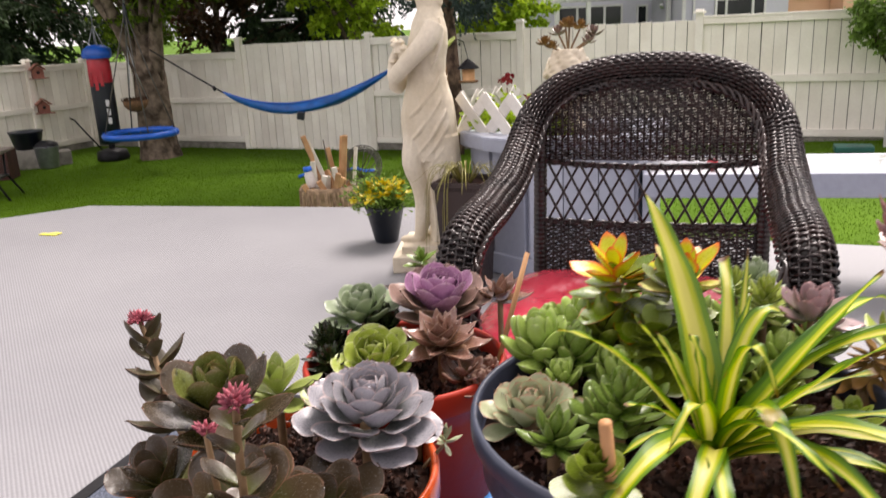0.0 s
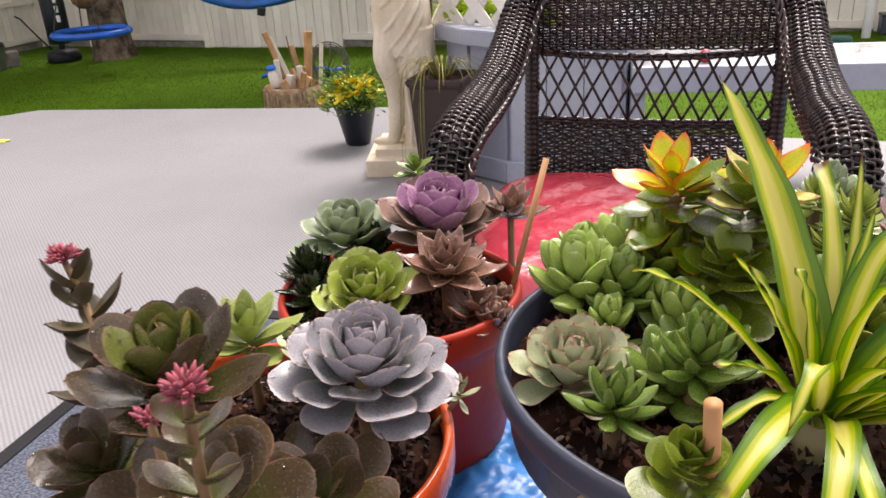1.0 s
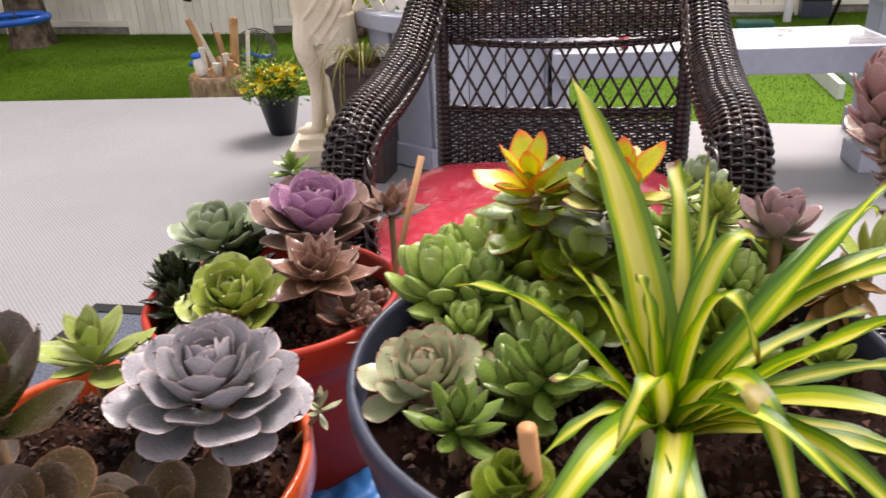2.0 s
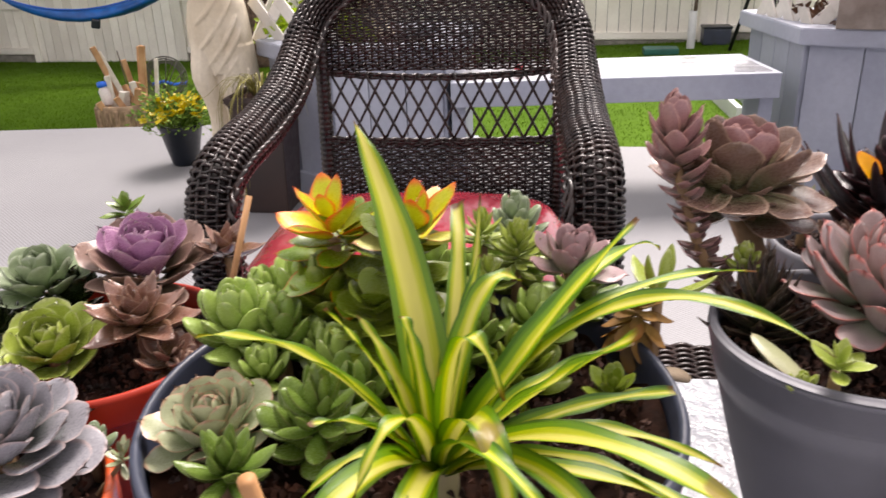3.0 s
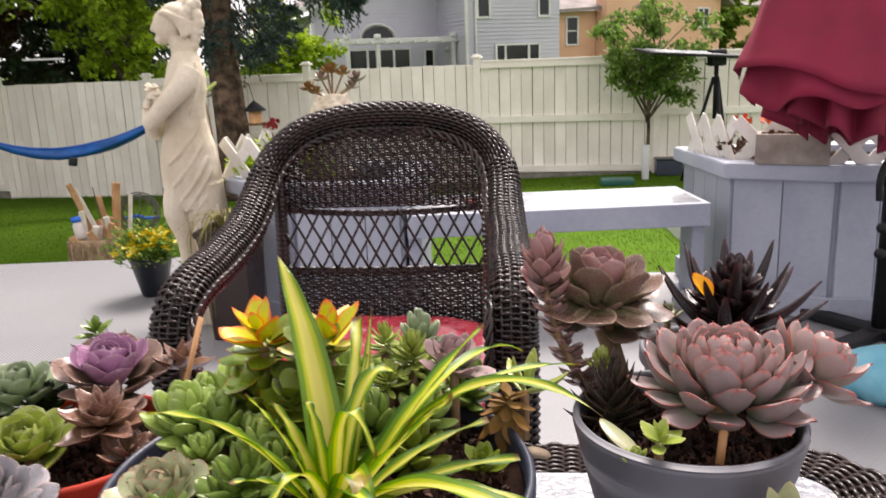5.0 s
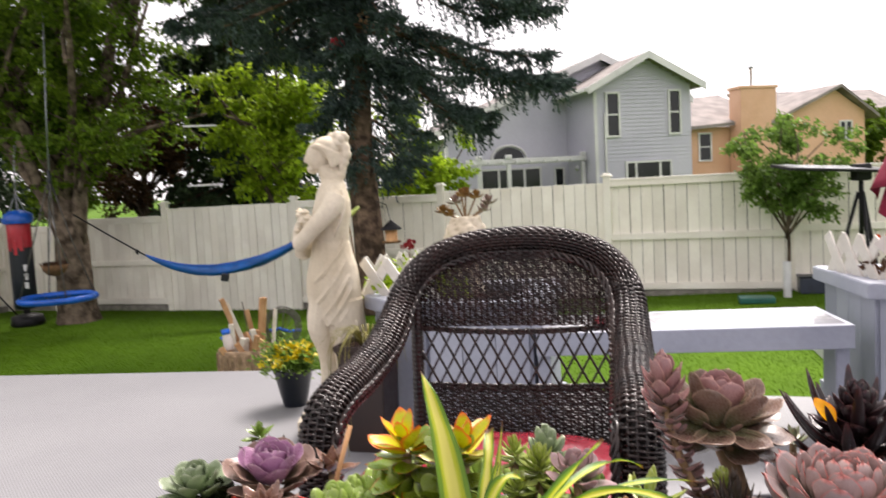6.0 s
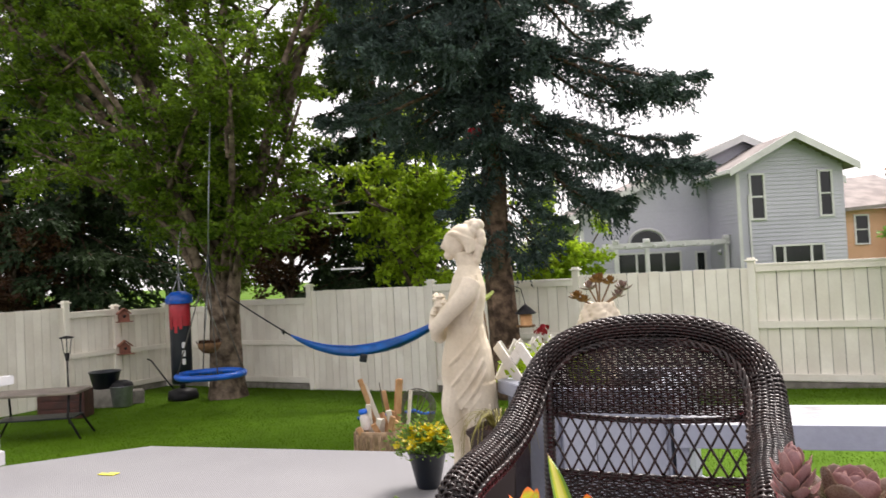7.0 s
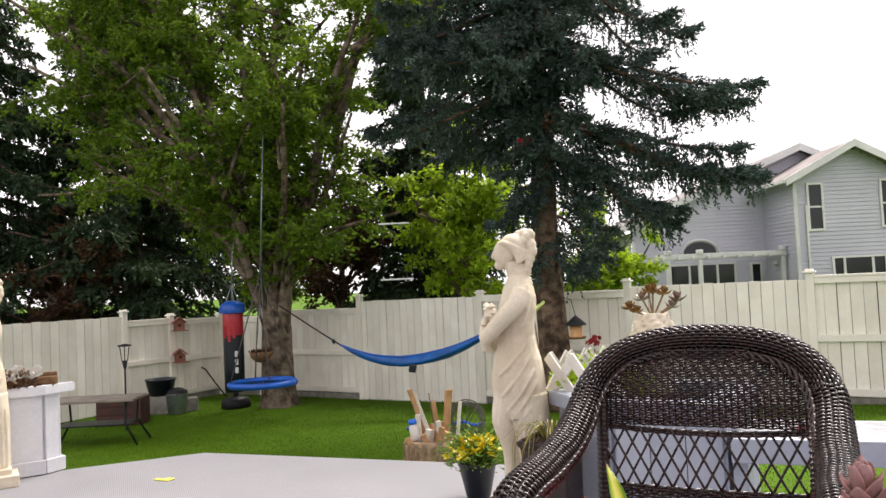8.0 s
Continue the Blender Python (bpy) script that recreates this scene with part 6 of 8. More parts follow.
def big_tree():
    base = (-4.98, 13.35, -0.95)
    q = random.Random(3)
    limbs = []
    fork = (0.02, 0.0, 1.55)
    stems = [((-0.10, -0.02, 1.35), (-0.75, -0.3, 4.2), 0.13), ((-0.62, -0.25, 3.6), (-1.6, -0.2, 7.4), 0.10), ((0.0, 0.0, 1.3), (-0.15, 0.1, 7.2), 0.16), ((0.10, 0.0, 1.3), (0.85, -0.1, 4.0), 0.14), ((0.72, -0.1, 3.5), (1.9, -0.4, 6.9), 0.11), (fork, (0.7, 0.2, 6.6), 0.10), ((0.5, 0, 2.4), (1.7, -0.6, 5.0), 0.08)]
    boughs = [((-0.1, 0, 1.7), (-3.3, 0.4, 4.8), 0.10), ((0, 0, 2.2), (-1.2, -2.2, 5.6), 0.10), ((0, 0, 2.0), (1.0, -2.0, 4.9), 0.09), ((0, 0, 2.8), (-2.5, 1.5, 7.2), 0.10),
              ((0, 0, 2.6), (-4.4, -0.5, 6.4), 0.10), ((0, 0, 2.4), (0.2, 2.0, 6.0), 0.09), ((-0.4, -0.1, 2.6), (-2.8, -1.0, 4.4), 0.06), ((0.3, 0, 2.4), (2.4, -0.3, 3.3), 0.06),
              ((-0.3, 0, 3.0), (-5.2, 0.8, 4.2), 0.08), ((0.3, 0, 3.2), (2.2, 0.5, 7.4), 0.09), ((-0.5, 0, 3.4), (-2.4, -1.0, 8.4), 0.09), ((0.2, -0.1, 2.0), (0.9, -1.1, 2.9), 0.05)]
    top = [((-0.5, 0, 3.4), (-2.4, -1.0, 8.4), 0.09), ((0.2, -0.1, 2.0), (0.9, -1.1, 2.9), 0.05), ((-0.5, 0, 4.0), (-3.2, 0.3, 8.8), 0.10), ((0, 0, 4.5), (0.9, 0.3, 9.0), 0.10), ((-0.3, 0, 4.5), (-1.2, 0, 9.6), 0.10), ((-2.0, 0, 5.0), (-5.6, 0.2, 8.2), 0.09), ((1.2, -0.1, 4.6), (3.0, 0.0, 8.6), 0.09), ((-1.2, 0, 4.2), (-4.2, -0.4, 7.6), 0.09), ((-1.0, 0, 5.0), (-3.8, -0.8, 9.2), 0.09)]
    main = stems + boughs + top
    for s, e, r in main:
        limbs.append((s, e, r))
        if r > 0.08:
            a, b = Vector(s), Vector(e)
            for k in range(3):
                f = q.uniform(0.4, 0.85)
                p = a.lerp(b, f)
                limbs.append((tuple(p), tuple(p + Vector((q.uniform(-1.6, 1.6), q.uniform(-1.3, 1.0), q.uniform(0.0, 1.7)))), r * 0.45))
    leafy_tree("tree", "old spreading maple with dense green leaves and grey bark", base, ([(0, 0, -0.05), (0.0, 0, 0.25), (0.01, 0, 0.6), (0.0, 0, 0.9), (0.0, 0, 1.4), (-0.02, 0.05, 2.4)], [0.38, 0.30, 0.275, 0.27, 0.24, 0.12]),
               limbs, lambda p: p.z > 1.75 + 0.25 * math.sin(p.x * 2.1) + (0.5 if -0.9 < p.x < 0.9 and p.y < 0 else 0.0), 0.090, F_maple, (6, 8, 22), 4)


big_tree()


def conifer(name, label, base, height, reach, first, whorl, per, material, bark, seed, r0, tuft=(0.085, 0.022), dense=1.0):
    """A straight trunk with drooping branches hung with needle sprays. reach(z): a branch's length at the height z."""
    q = random.Random(seed)
    root = thing(name, label, "conifer tree", pose(*base))
    path = [(0.02 * math.sin(k), 0.02 * math.cos(k * 1.3), height * k / 20 - 0.05) for k in range(21)]
    part("trunk", make_mesh("trunk", *sweep(path, np.linspace(r0, 0.03, 21), 16, 1.0, (0, 1, 0), lambda i, a: 1 + 0.05 * math.sin(a * 7 + i))), bark, root)
    rows, P, D, L = [], [], [], []
    plan = []
    z = first
    while z < height - 0.4:
        for k in range(per):
            ang = q.random() * 6.283
            plan.append((z, ang, max(reach(z, ang), 0.4) * q.uniform(0.75, 1.1), q.uniform(0.17, 0.30)))
        z += whorl * q.uniform(0.7, 1.3)
    for z, ang, ln, sag in plan:
        if ln < 0.15:
            continue
        out = Vector((math.cos(ang), math.sin(ang), 0))
        pts = spline([(0, 0, z), tuple(out * ln * 0.35 + Vector((0, 0, z - 0.2 * sag * ln))), tuple(out * ln * 0.7 + Vector((0, 0, z - 0.75 * sag * ln))), tuple(out * ln + Vector((0, 0, z - sag * ln)))], 12)
        rows.append((pts, np.linspace(0.022 + 0.008 * ln, 0.005, 13)))
        side = Vector((-out.y, out.x, 0))
        ntw = int((12 + 13 * ln) * dense)
        for t in range(ntw):
            s = 0.14 + 0.86 * t / ntw
            p = Vector(pts[int(s * 12)])
            sg = 1 if t % 2 else -1
            d = (side * sg * q.uniform(0.3, 1.1) + out * q.uniform(0.3, 0.9) + Vector((0, 0, q.uniform(-1.2, 0.12)))).normalized()
            tl = (0.14 + 0.34 * (1 - abs(s - 0.45))) * q.uniform(0.6, 1.2) * (0.6 + 0.2 * min(ln, 2.6))
            nt = int((9 + 22 * tl) * dense)
            for j in range(nt):
                f = (j + 0.5) / nt
                P.append(p + d * tl * f + Vector((0, 0, -0.30 * tl * f * f)))
                D.append((d.x + q.gauss(0, 0.5), d.y + q.gauss(0, 0.5), d.z - 0.2 + q.gauss(0, 0.45)))
                L.append(q.uniform(0.7, 1.3))
    part("branchwork", tubes(rows, 6), bark, root)
    L = np.array(L)
    part("needles", blades("needles", [tuple(p) for p in P], D, L * tuft[0], L * tuft[1] * 1.6, seed), material, root, kind="stuff")
    return root


def weeping_spruce():
    """The spruce by the fence: long boughs that dip, lift at their tips and are hung with curtains of twigs."""
    q = random.Random(21)
    base = Vector((-0.08, 11.75, -0.93))
    root = thing("spruce", "tall blue-green spruce with long drooping boughs, before the fence", "conifer tree", pose(*base))
    path = [(0.03 * math.sin(k) - 0.004 * k, 0.02 * math.cos(k * 1.3), 13.0 * k / 24 - 0.05) for k in range(25)]
    part("trunk", make_mesh("trunk", *sweep(path, np.linspace(0.245, 0.03, 25), 18, 1.0, (0, 1, 0), lambda i, a: 1 + 0.05 * math.sin(a * 7 + i) + 0.03 * math.sin(a * 13 - i))), M_bark_spruce, root)
    # height on the trunk, compass direction, length, fall of the tip
    boughs = [(6.75, 8, 2.3, 1.1), (6.6, -25, 2.0, 1.0), (6.7, 35, 2.1, 1.1), 
              (5.45, 0, 3.15, 0.70), (5.40, 14, 2.7, 0.8), (5.35, -16, 2.6, 0.75), (5.30, 4, 2.2, 0.85), (5.38, -6, 2.9, 0.9),
              (4.30, 2, 3.05, 0.78), (4.26, -12, 2.7, 0.85), (4.32, 16, 2.5, 0.7), (4.34, 6, 2.9, 0.5), (4.28, -4, 3.0, 0.95), (4.3, 24, 1.9, 0.7),
              (3.95, 0, 2.0, 0.95), (3.92, -14, 1.7, 0.95), (3.96, 14, 1.7, 0.9), (3.9, 5, 1.9, 1.1),
              (3.2, -10, 0.95, 0.5), (3.0, 25, 0.9, 0.5), (2.75, -30, 0.8, 0.45), (3.3, 215, 0.8, 0.45), (2.9, 160, 0.75, 0.4), (2.6, 250, 0.6, 0.35), (2.6, 80, 0.7, 0.4), (2.45, 320, 0.6, 0.3)]
    z = 4.9
    while z < 12.4:
        k = max(0.3, 1 - max(0.0, z - 6) / 8.5)
        for _ in range(4):
            ang = q.uniform(100, 262)
            boughs.append((z + q.uniform(-.1, .1), ang, q.uniform(1.5, 2.8) * k, q.uniform(0.5, 0.9) * k))
        boughs.append((z, q.uniform(-80, -35), q.uniform(1.2, 1.8) * k, 0.7 * k))
        if z > 6.9:
            for _ in range(3):
                boughs.append((z, q.uniform(-60, 80), q.uniform(1.6, 2.2) * k, 0.8 * k))
        z += q.uniform(0.34, 0.50)
    z = 3.6
    while z < 11.0:
        for _ in range(4):
            boughs.append((z, q.uniform(170, 370), q.uniform(0.45, 0.95), q.uniform(0.3, 0.6)))
        z += 0.3
    rows, P, D, L = [], [], [], []
    for z, ang, ln, fall in boughs:
        out = Vector((math.cos(radians(ang)), math.sin(radians(ang)), 0))
        side = Vector((-out.y, out.x, 0))
        sway = side * q.uniform(-0.12, 0.12) * ln
        pts = spline([(0, 0, z), tuple(out * ln * 0.30 + sway * 0.5 + Vector((0, 0, z - 0.22 * fall))), tuple(out * ln * 0.65 + sway + Vector((0, 0, z - 0.85 * fall))), tuple(out * ln * 0.88 + sway + Vector((0, 0, z - 1.06 * fall))), tuple(out * ln + sway + Vector((0, 0, z - fall)))], 20)
        rows.append((pts, np.linspace(0.018 + 0.010 * ln, 0.005, 21)))
        twigs = int(22 + 44 * ln)
        for t in range(twigs):
            s = 0.16 + 0.84 * (t + q.random()) / twigs
            j = min(19, int(s * 20))
            p = Vector(pts[j]).lerp(Vector(pts[j + 1]), s * 20 - j)
            sg = 1 if t % 2 else -1
            hang = q.random() < 0.50 - 0.35 * s
            if hang:
                d = (side * q.uniform(-0.45, 0.45) + out * q.uniform(-0.1, 0.4) + Vector((0, 0, -1))).normalized()
                tl = q.uniform(0.12, 0.38) * (1.15 - 0.7 * abs(s - 0.5))
            else:
                d = (side * sg * q.uniform(0.5, 1.1) + out * q.uniform(0.4, 1.0) + Vector((0, 0, q.uniform(-0.35, 0.35)))).normalized()
                tl = q.uniform(0.16, 0.50) * (1.25 - s) + 0.10
            nt = int(12 + 40 * tl)
            for k in range(nt):
                f = (k + 0.5) / nt
                P.append(tuple(p + d * tl * f + Vector((0, 0, -0.25 * tl * f * f))))
                D.append((d.x + q.gauss(0, 0.6), d.y + q.gauss(0, 0.6), d.z + q.gauss(0, 0.5)))
                L.append(q.uniform(0.7, 1.3))
    part("branchwork", tubes(rows, 6), M_bark_spruce, root)
    L = np.array(L)
    part("needles", blades("needles", P, D, L * 0.066, L * 0.026, 21), F_spruce, root, kind="stuff")


weeping_spruce()
conifer("spruce", "dark spruce behind the fence", (-9.8, 17.0, -0.95), 13.5, lambda z, a: 3.9 * (1 - z / 15), 0.5, 0.32, 6, F_dark, M_bark_spruce, 22, 0.25, (0.13, 0.035))
conifer("spruce", "dark spruce behind the fence", (-12.6, 15.5, -0.95), 10.5, lambda z, a: 3.9 * (1 - z / 11.5), 0.5, 0.34, 6, F_dark, M_bark_spruce, 23, 0.25, (0.13, 0.035))
conifer("spruce", "dark spruce behind the fence", (-2.9, 17.2, -0.95), 11.0, lambda z, a: 2.5 * (1 - z / 12), 0.6, 0.32, 6, F_dark, M_bark_spruce, 24, 0.25, (0.13, 0.035))


def bushy(name, label, base, top, spread, leaf, material, per, seed, r=0.06, bare=0.3, bark=M_bark):
    """A slim tree or tall shrub with limbs all round."""
    q = random.Random(seed)
    limbs = []
    for k in range(10):
        a = k * 2.4
        z0 = top * q.uniform(bare, 0.6)
        limbs.append(((0, 0, z0), (spread * q.uniform(0.4, 0.95) * math.cos(a), spread * q.uniform(0.4, 0.95) * math.sin(a), z0 + (top - z0) * q.uniform(0.2, 0.9)), r * 0.6))
    limbs.append(((0, 0, top * 0.6), (0.05, 0, top), r * 0.5))
    return leafy_tree(name, label, base, ([(0, 0, -0.05), (0.03, 0, top * 0.3), (0, 0, top * 0.75)], [r, r * 0.8, r * 0.4]), limbs, lambda p: p.z > top * bare * 0.8, leaf, material, per, seed, twig_len=0.30 * spread + 0.12, bark=bark)


bushy("tree", "bright lime-green tree behind the fence", (-1.75, 14.6, -0.9), 4.5, 1.7, 0.12, F_lime, (9, 9, 13), 31, 0.09, 0.3)
conifer("spruce", "dark spruce behind the fence", (-17.5, 19.5, -0.95), 12.0, lambda z, a: 3.2 * (1 - z / 13), 0.5, 0.36, 6, F_dark, M_bark_spruce, 26, 0.25, (0.14, 0.04))
bushy("tree", "leafy green tree behind the maple", (-6.2, 16.6, -0.9), 5.0, 2.0, 0.12, F_maple, (8, 8, 12), 39, 0.12, 0.2)
bushy("tree", "bright green small tree beside the spruce", (0.75, 14.4, -0.85), 3.0, 1.15, 0.10, F_lime, (7, 8, 20), 32, 0.06, 0.3)
bushy("tree", "plum-leaved tree behind the maple", (-4.6, 16.2, -0.9), 4.2, 1.5, 0.10, F_plum, (6, 7, 16), 33, 0.08, 0.3)
bushy("tree", "plum-leaved tree at the far corner", (-10.2, 15.2, -0.9), 3.6, 1.5, 0.10, F_plum, (6, 7, 14), 34, 0.08, 0.3)
bushy("tree", "round green tree beside the far houses", (24.2, 38.0, -0.75), 4.6, 2.3, 0.20, F_maple, (8, 8, 18), 35, 0.14, 0.15)
bushy("young_tree", "young slim tree with a pale stem guard", (5.24, 9.62, -0.68), 2.32, 0.68, 0.075, F_young, (5, 8, 13), 36, 0.028, 0.30)
guard = lathe([(0.045, 0.0), (0.05, 0.01), (0.05, 0.5), (0.045, 0.51), (0.043, 0.5), (0.043, 0.0)], 20, 0.05)
single("tree_guard", guard, M_trim, "pale plastic guard round the young tree's stem", "tree guard", pose(5.24, 9.62, -0.70))


def grass():
    """Blades over the part of the lawn that lies in view."""
    g = np.random.default_rng(5)
    n = 190000
    x, y = g.uniform(-8.5, 7.5, n), g.uniform(3.4, 14.6, n)
    edge = 4.95 - 0.378 * (x + 2.25)
    u, v = (x + 1.26) * FU.x + (y - 12.92) * FU.y, (x + 1.26) * FV.x + (y - 12.92) * FV.y
    keep = (y > edge + 0.3) & (v < -0.03) & (u > -6.1)
    x, y = x[keep], y[keep]
    z = [lawn_z(a, b) - 0.004 for a, b in zip(x, y)]
    m = len(x)
    near = np.where(v[keep] > -0.4, 1.8, 1.0)
    me = blades("grass", np.stack([x, y, z], 1), np.stack([g.normal(0, .35, m), g.normal(0, .35, m), np.ones(m)], 1), g.uniform(0.014, 0.030, m) * near, g.uniform(0.004, 0.007, m), 6)
    single("grass", me, M_grass, "short green grass blades over the lawn", "grass", kind="stuff")


grass()


# ---------------------------------------------------------------- in the garden
def punching_bag():
    root = thing("punching_bag", "red and dark blue punching bag hanging on chains", "punching bag", pose(-5.62, 12.95, -0.60))
    part("lower_body", lathe([(0.0, 0.0), (0.15, 0.0), (0.172, 0.03), (0.175, 0.5), (0.175, 0.98)], 32), M_navy, root, "dark blue vinyl")
    part("upper_body", lathe([(0.1755, 0.98), (0.176, 1.2), (0.17, 1.42), (0.15, 1.46), (0.0, 1.46)], 32), M_red_vinyl, root, "red vinyl")
    for sx in (-0.085, 0.0, 0.085):
        part("stripe", boxes((sx, -0.165 - 0.008 * (sx == 0), 0.98 + 0.06 * (sx != 0), 0.05, 0.02, 0.22), bevel=0.004), M_red_vinyl, root)
    part("cover", lathe([(0.21, 1.36), (0.225, 1.42), (0.20, 1.50), (0.12, 1.56), (0.0, 1.58)], 26, 0.18), M_blue_foam, root, "blue cloth cover")
    # a light lettering drawn as a plain slanted block
    part("logo_block", boxes((0.10, -0.138, 0.52, 0.07, 0.03, 0.10), (0.10, -0.138, 0.66, 0.07, 0.03, 0.10), (0.10, -0.138, 0.38, 0.07, 0.03, 0.10), bevel=0.01), M_trim, root, "white printed mark")
    chains = []
    for a in (0.5, 2.1, 3.7, 5.3):
        chains.append(([(0.15 * math.cos(a), 0.15 * math.sin(a), 1.44), (0.075 * math.cos(a), 0.075 * math.sin(a), 1.65), (0, 0, 1.86)], 0.008))
    for c in chains:
        part("chain", tubes([c], 6), M_silver, root)
    part("chain", tubes([([(0, 0, 1.86), (0.02, 0, 2.3), (0.1, 0.1, 3.1)], 0.010)], 6), M_silver, root)
    base = thing("bag_stand", "low black base under the punching bag", "stand", pose(-5.75, 13.25, lawn_z(-5.75, 13.25)))
    part("base", lathe([(0.0, 0.0), (0.24, 0.0), (0.26, 0.04), (0.24, 0.16), (0.1, 0.20), (0.0, 0.20)], 24, 0.1), M_black, base)
    part("upright", tubes([([(0.0, 0, 0.14), (0.0, 0, 0.32)], 0.05)], 12), M_black, base)


punching_bag()


def saucer_swing():
    root = thing("saucer_swing", "round blue saucer swing hanging on ropes from the tree", "swing", pose(-4.62, 11.75, -0.33))
    ring = [(0.50 * math.cos(a), 0.50 * math.sin(a), 0.0) for a in np.linspace(0, 2 * math.pi, 49)]
    part("rim", tubes([(ring, 0.048)], 14), M_blue_foam, root, "padded blue rim")
    rows = [([(0.47 * math.cos(a), 0.47 * math.sin(a), -0.01), (0.24 * math.cos(a), 0.24 * math.sin(a), -0.06), (0, 0, -0.07)], 0.008) for a in np.linspace(0, 2 * math.pi, 17)[:-1]]
    rows += [([(r * math.cos(a), r * math.sin(a), -0.07 + 0.06 * (r / 0.47) ** 2) for a in np.linspace(0, 2 * math.pi, 33)], 0.007) for r in (0.12, 0.24, 0.36)]
    part("net", tubes(rows, 5), M_navy, root, "dark rope net")
    for a in (0.6, 2.2, 3.7, 5.3):
        part("rope", tubes([([(0.5 * math.cos(a), 0.5 * math.sin(a), 0.02), (0.25 * math.cos(a), 0.25 * math.sin(a), 0.85), (0.02, 0.02, 1.75)], 0.010)], 6), M_rope, root)
    part("knot", lathe([(0.0, 0.0), (0.035, 0.03), (0.03, 0.2), (0.015, 0.3), (0.0, 0.32)], 12, 0.2), M_navy, root, "blue strap", pose(0.02, 0.02, 1.55))
    part("hanging_chain", tubes([([(0.02, 0.02, 1.8), (0.06, 0.05, 2.8), (0.12, 0.10, 4.1)], 0.011)], 6), M_silver, root)
    # hanging coir basket beside it
    b = thing("hanging_basket", "brown coir hanging basket with withered plants", "hanging basket", pose(-4.85, 12.3, 0.10))
    part("bowl", lathe([(0.0, -0.16), (0.10, -0.14), (0.17, -0.06), (0.19, 0.02), (0.175, 0.02), (0.0, 0.0)], 24, 0.08), M_coir, b)
    q = random.Random(2)
    part("plant", blades("plant", [(q.uniform(-.15, .15), q.uniform(-.15, .15), 0.01) for _ in range(160)], [(q.gauss(0, .6), q.gauss(0, .6), 1) for _ in range(160)], np.full(160, 0.07), np.full(160, 0.02), 4), F_plum, b, kind="stuff")
    for a in (0.4, 2.5, 4.6):
        part("chain", tubes([([(0.185 * math.cos(a), 0.185 * math.sin(a), 0.01), (0.06 * math.cos(a), 0.06 * math.sin(a), 0.45), (0.0, 0.0, 0.85)], 0.006)], 5), M_silver, b)
    part("chain", tubes([([(0.0, 0.0, 0.85), (0.0, 0.1, 1.3), (0.0, 0.2, 1.9)], 0.006)], 5), M_silver, b)


M_coir = surf("brown_coir", "7a5c3c", "5a4028", 20.0, 0.95, 0.8, 60)
saucer_swing()


def hammock():
    root = thing("hammock", "blue nylon hammock slung between the tree and the spruce", "hammock", pose(0, 0, 0))
    a, b = Vector((-3.36, 11.88, 0.20)), Vector((-0.85, 11.75, 0.42))
    n, m = 48, 14
    verts, faces, rim = [], [], []
    for i in range(n + 1):
        s = i / n
        c = a.lerp(b, s) + Vector((0, 0, -0.36 * 4 * s * (1 - s) * (1 - 0.25 * (s - 0.5))))
        w = 0.015 + 0.125 * math.sin(math.pi * s) ** 0.7
        rim.append(c + Vector((0, -w * 0.55, w * 0.58)))
        for j in range(m):
            t = 2 * math.pi * j / m
            fold = 1 + 0.14 * math.sin(3 * t + s * 7) + 0.10 * noise.noise((s * 14, t, 0))
            verts.append(c + Vector((0.0, w * 0.9 * math.cos(t) * fold, w * (0.62 * math.sin(t)) * fold)))
    for i in range(n):
        for j in range(m):
            k = (j + 1) % m
            faces.append((i * m + j, i * m + k, (i + 1) * m + k, (i + 1) * m + j))
    part("body", make_mesh("body", verts, faces), M_blue_nylon, root, "gathered blue cloth")
    part("edge", tubes([([v + Vector((0, -0.01, 0.006)) for v in rim], 0.011)], 6), M_blue_foam, root, "lighter blue rim")
    part("pouch", boxes((0, 0, 0, 0.11, 0.07, 0.12), bevel=0.02), M_navy, root, "", pose(-2.20, 11.66, -0.165, 0, 12, 0))
    part("rope", tubes([([a, a.lerp(Vector((-4.72, 12.95, 0.85)), 0.5) + Vector((0, 0, -0.02)), Vector((-4.80, 13.05, 0.85))], 0.012)], 6), M_black, root)
    part("rope", tubes([([b, Vector((-0.5, 11.75, 0.56)), Vector((-0.25, 11.72, 0.66))], 0.012)], 6), M_black, root)
    part("knot", lathe([(0.0, -0.05), (0.035, 0.0), (0.0, 0.05)], 10, 0.3), M_black, root, "", pose(-3.52, 12.0, 0.26))


hammock()


def trapeze(x, y, z, w, top):
    root = thing("trapeze_bar", "white bar hanging on thin cords from the tree", "trapeze", pose(x, y, z, 0, 0, 9), group="trapeze bars")
    part("bar", tubes([([(-w / 2, 0, 0), (0, 0, 0), (w / 2, 0, 0)], 0.013)], 10), M_trim, root)
    for sx in (-1, 1):
        part("cord", tubes([([(sx * w / 2 * 0.95, 0, 0.0), (sx * w / 2 * 0.95, 0, top * 0.5), (sx * w / 2 * 0.95, 0.03, top)], 0.003)], 5), M_black, root)


trapeze(-2.39, 11.65, 2.04, 0.46, 1.6)
trapeze(-2.38, 11.68, 1.19, 0.50, 0.85)


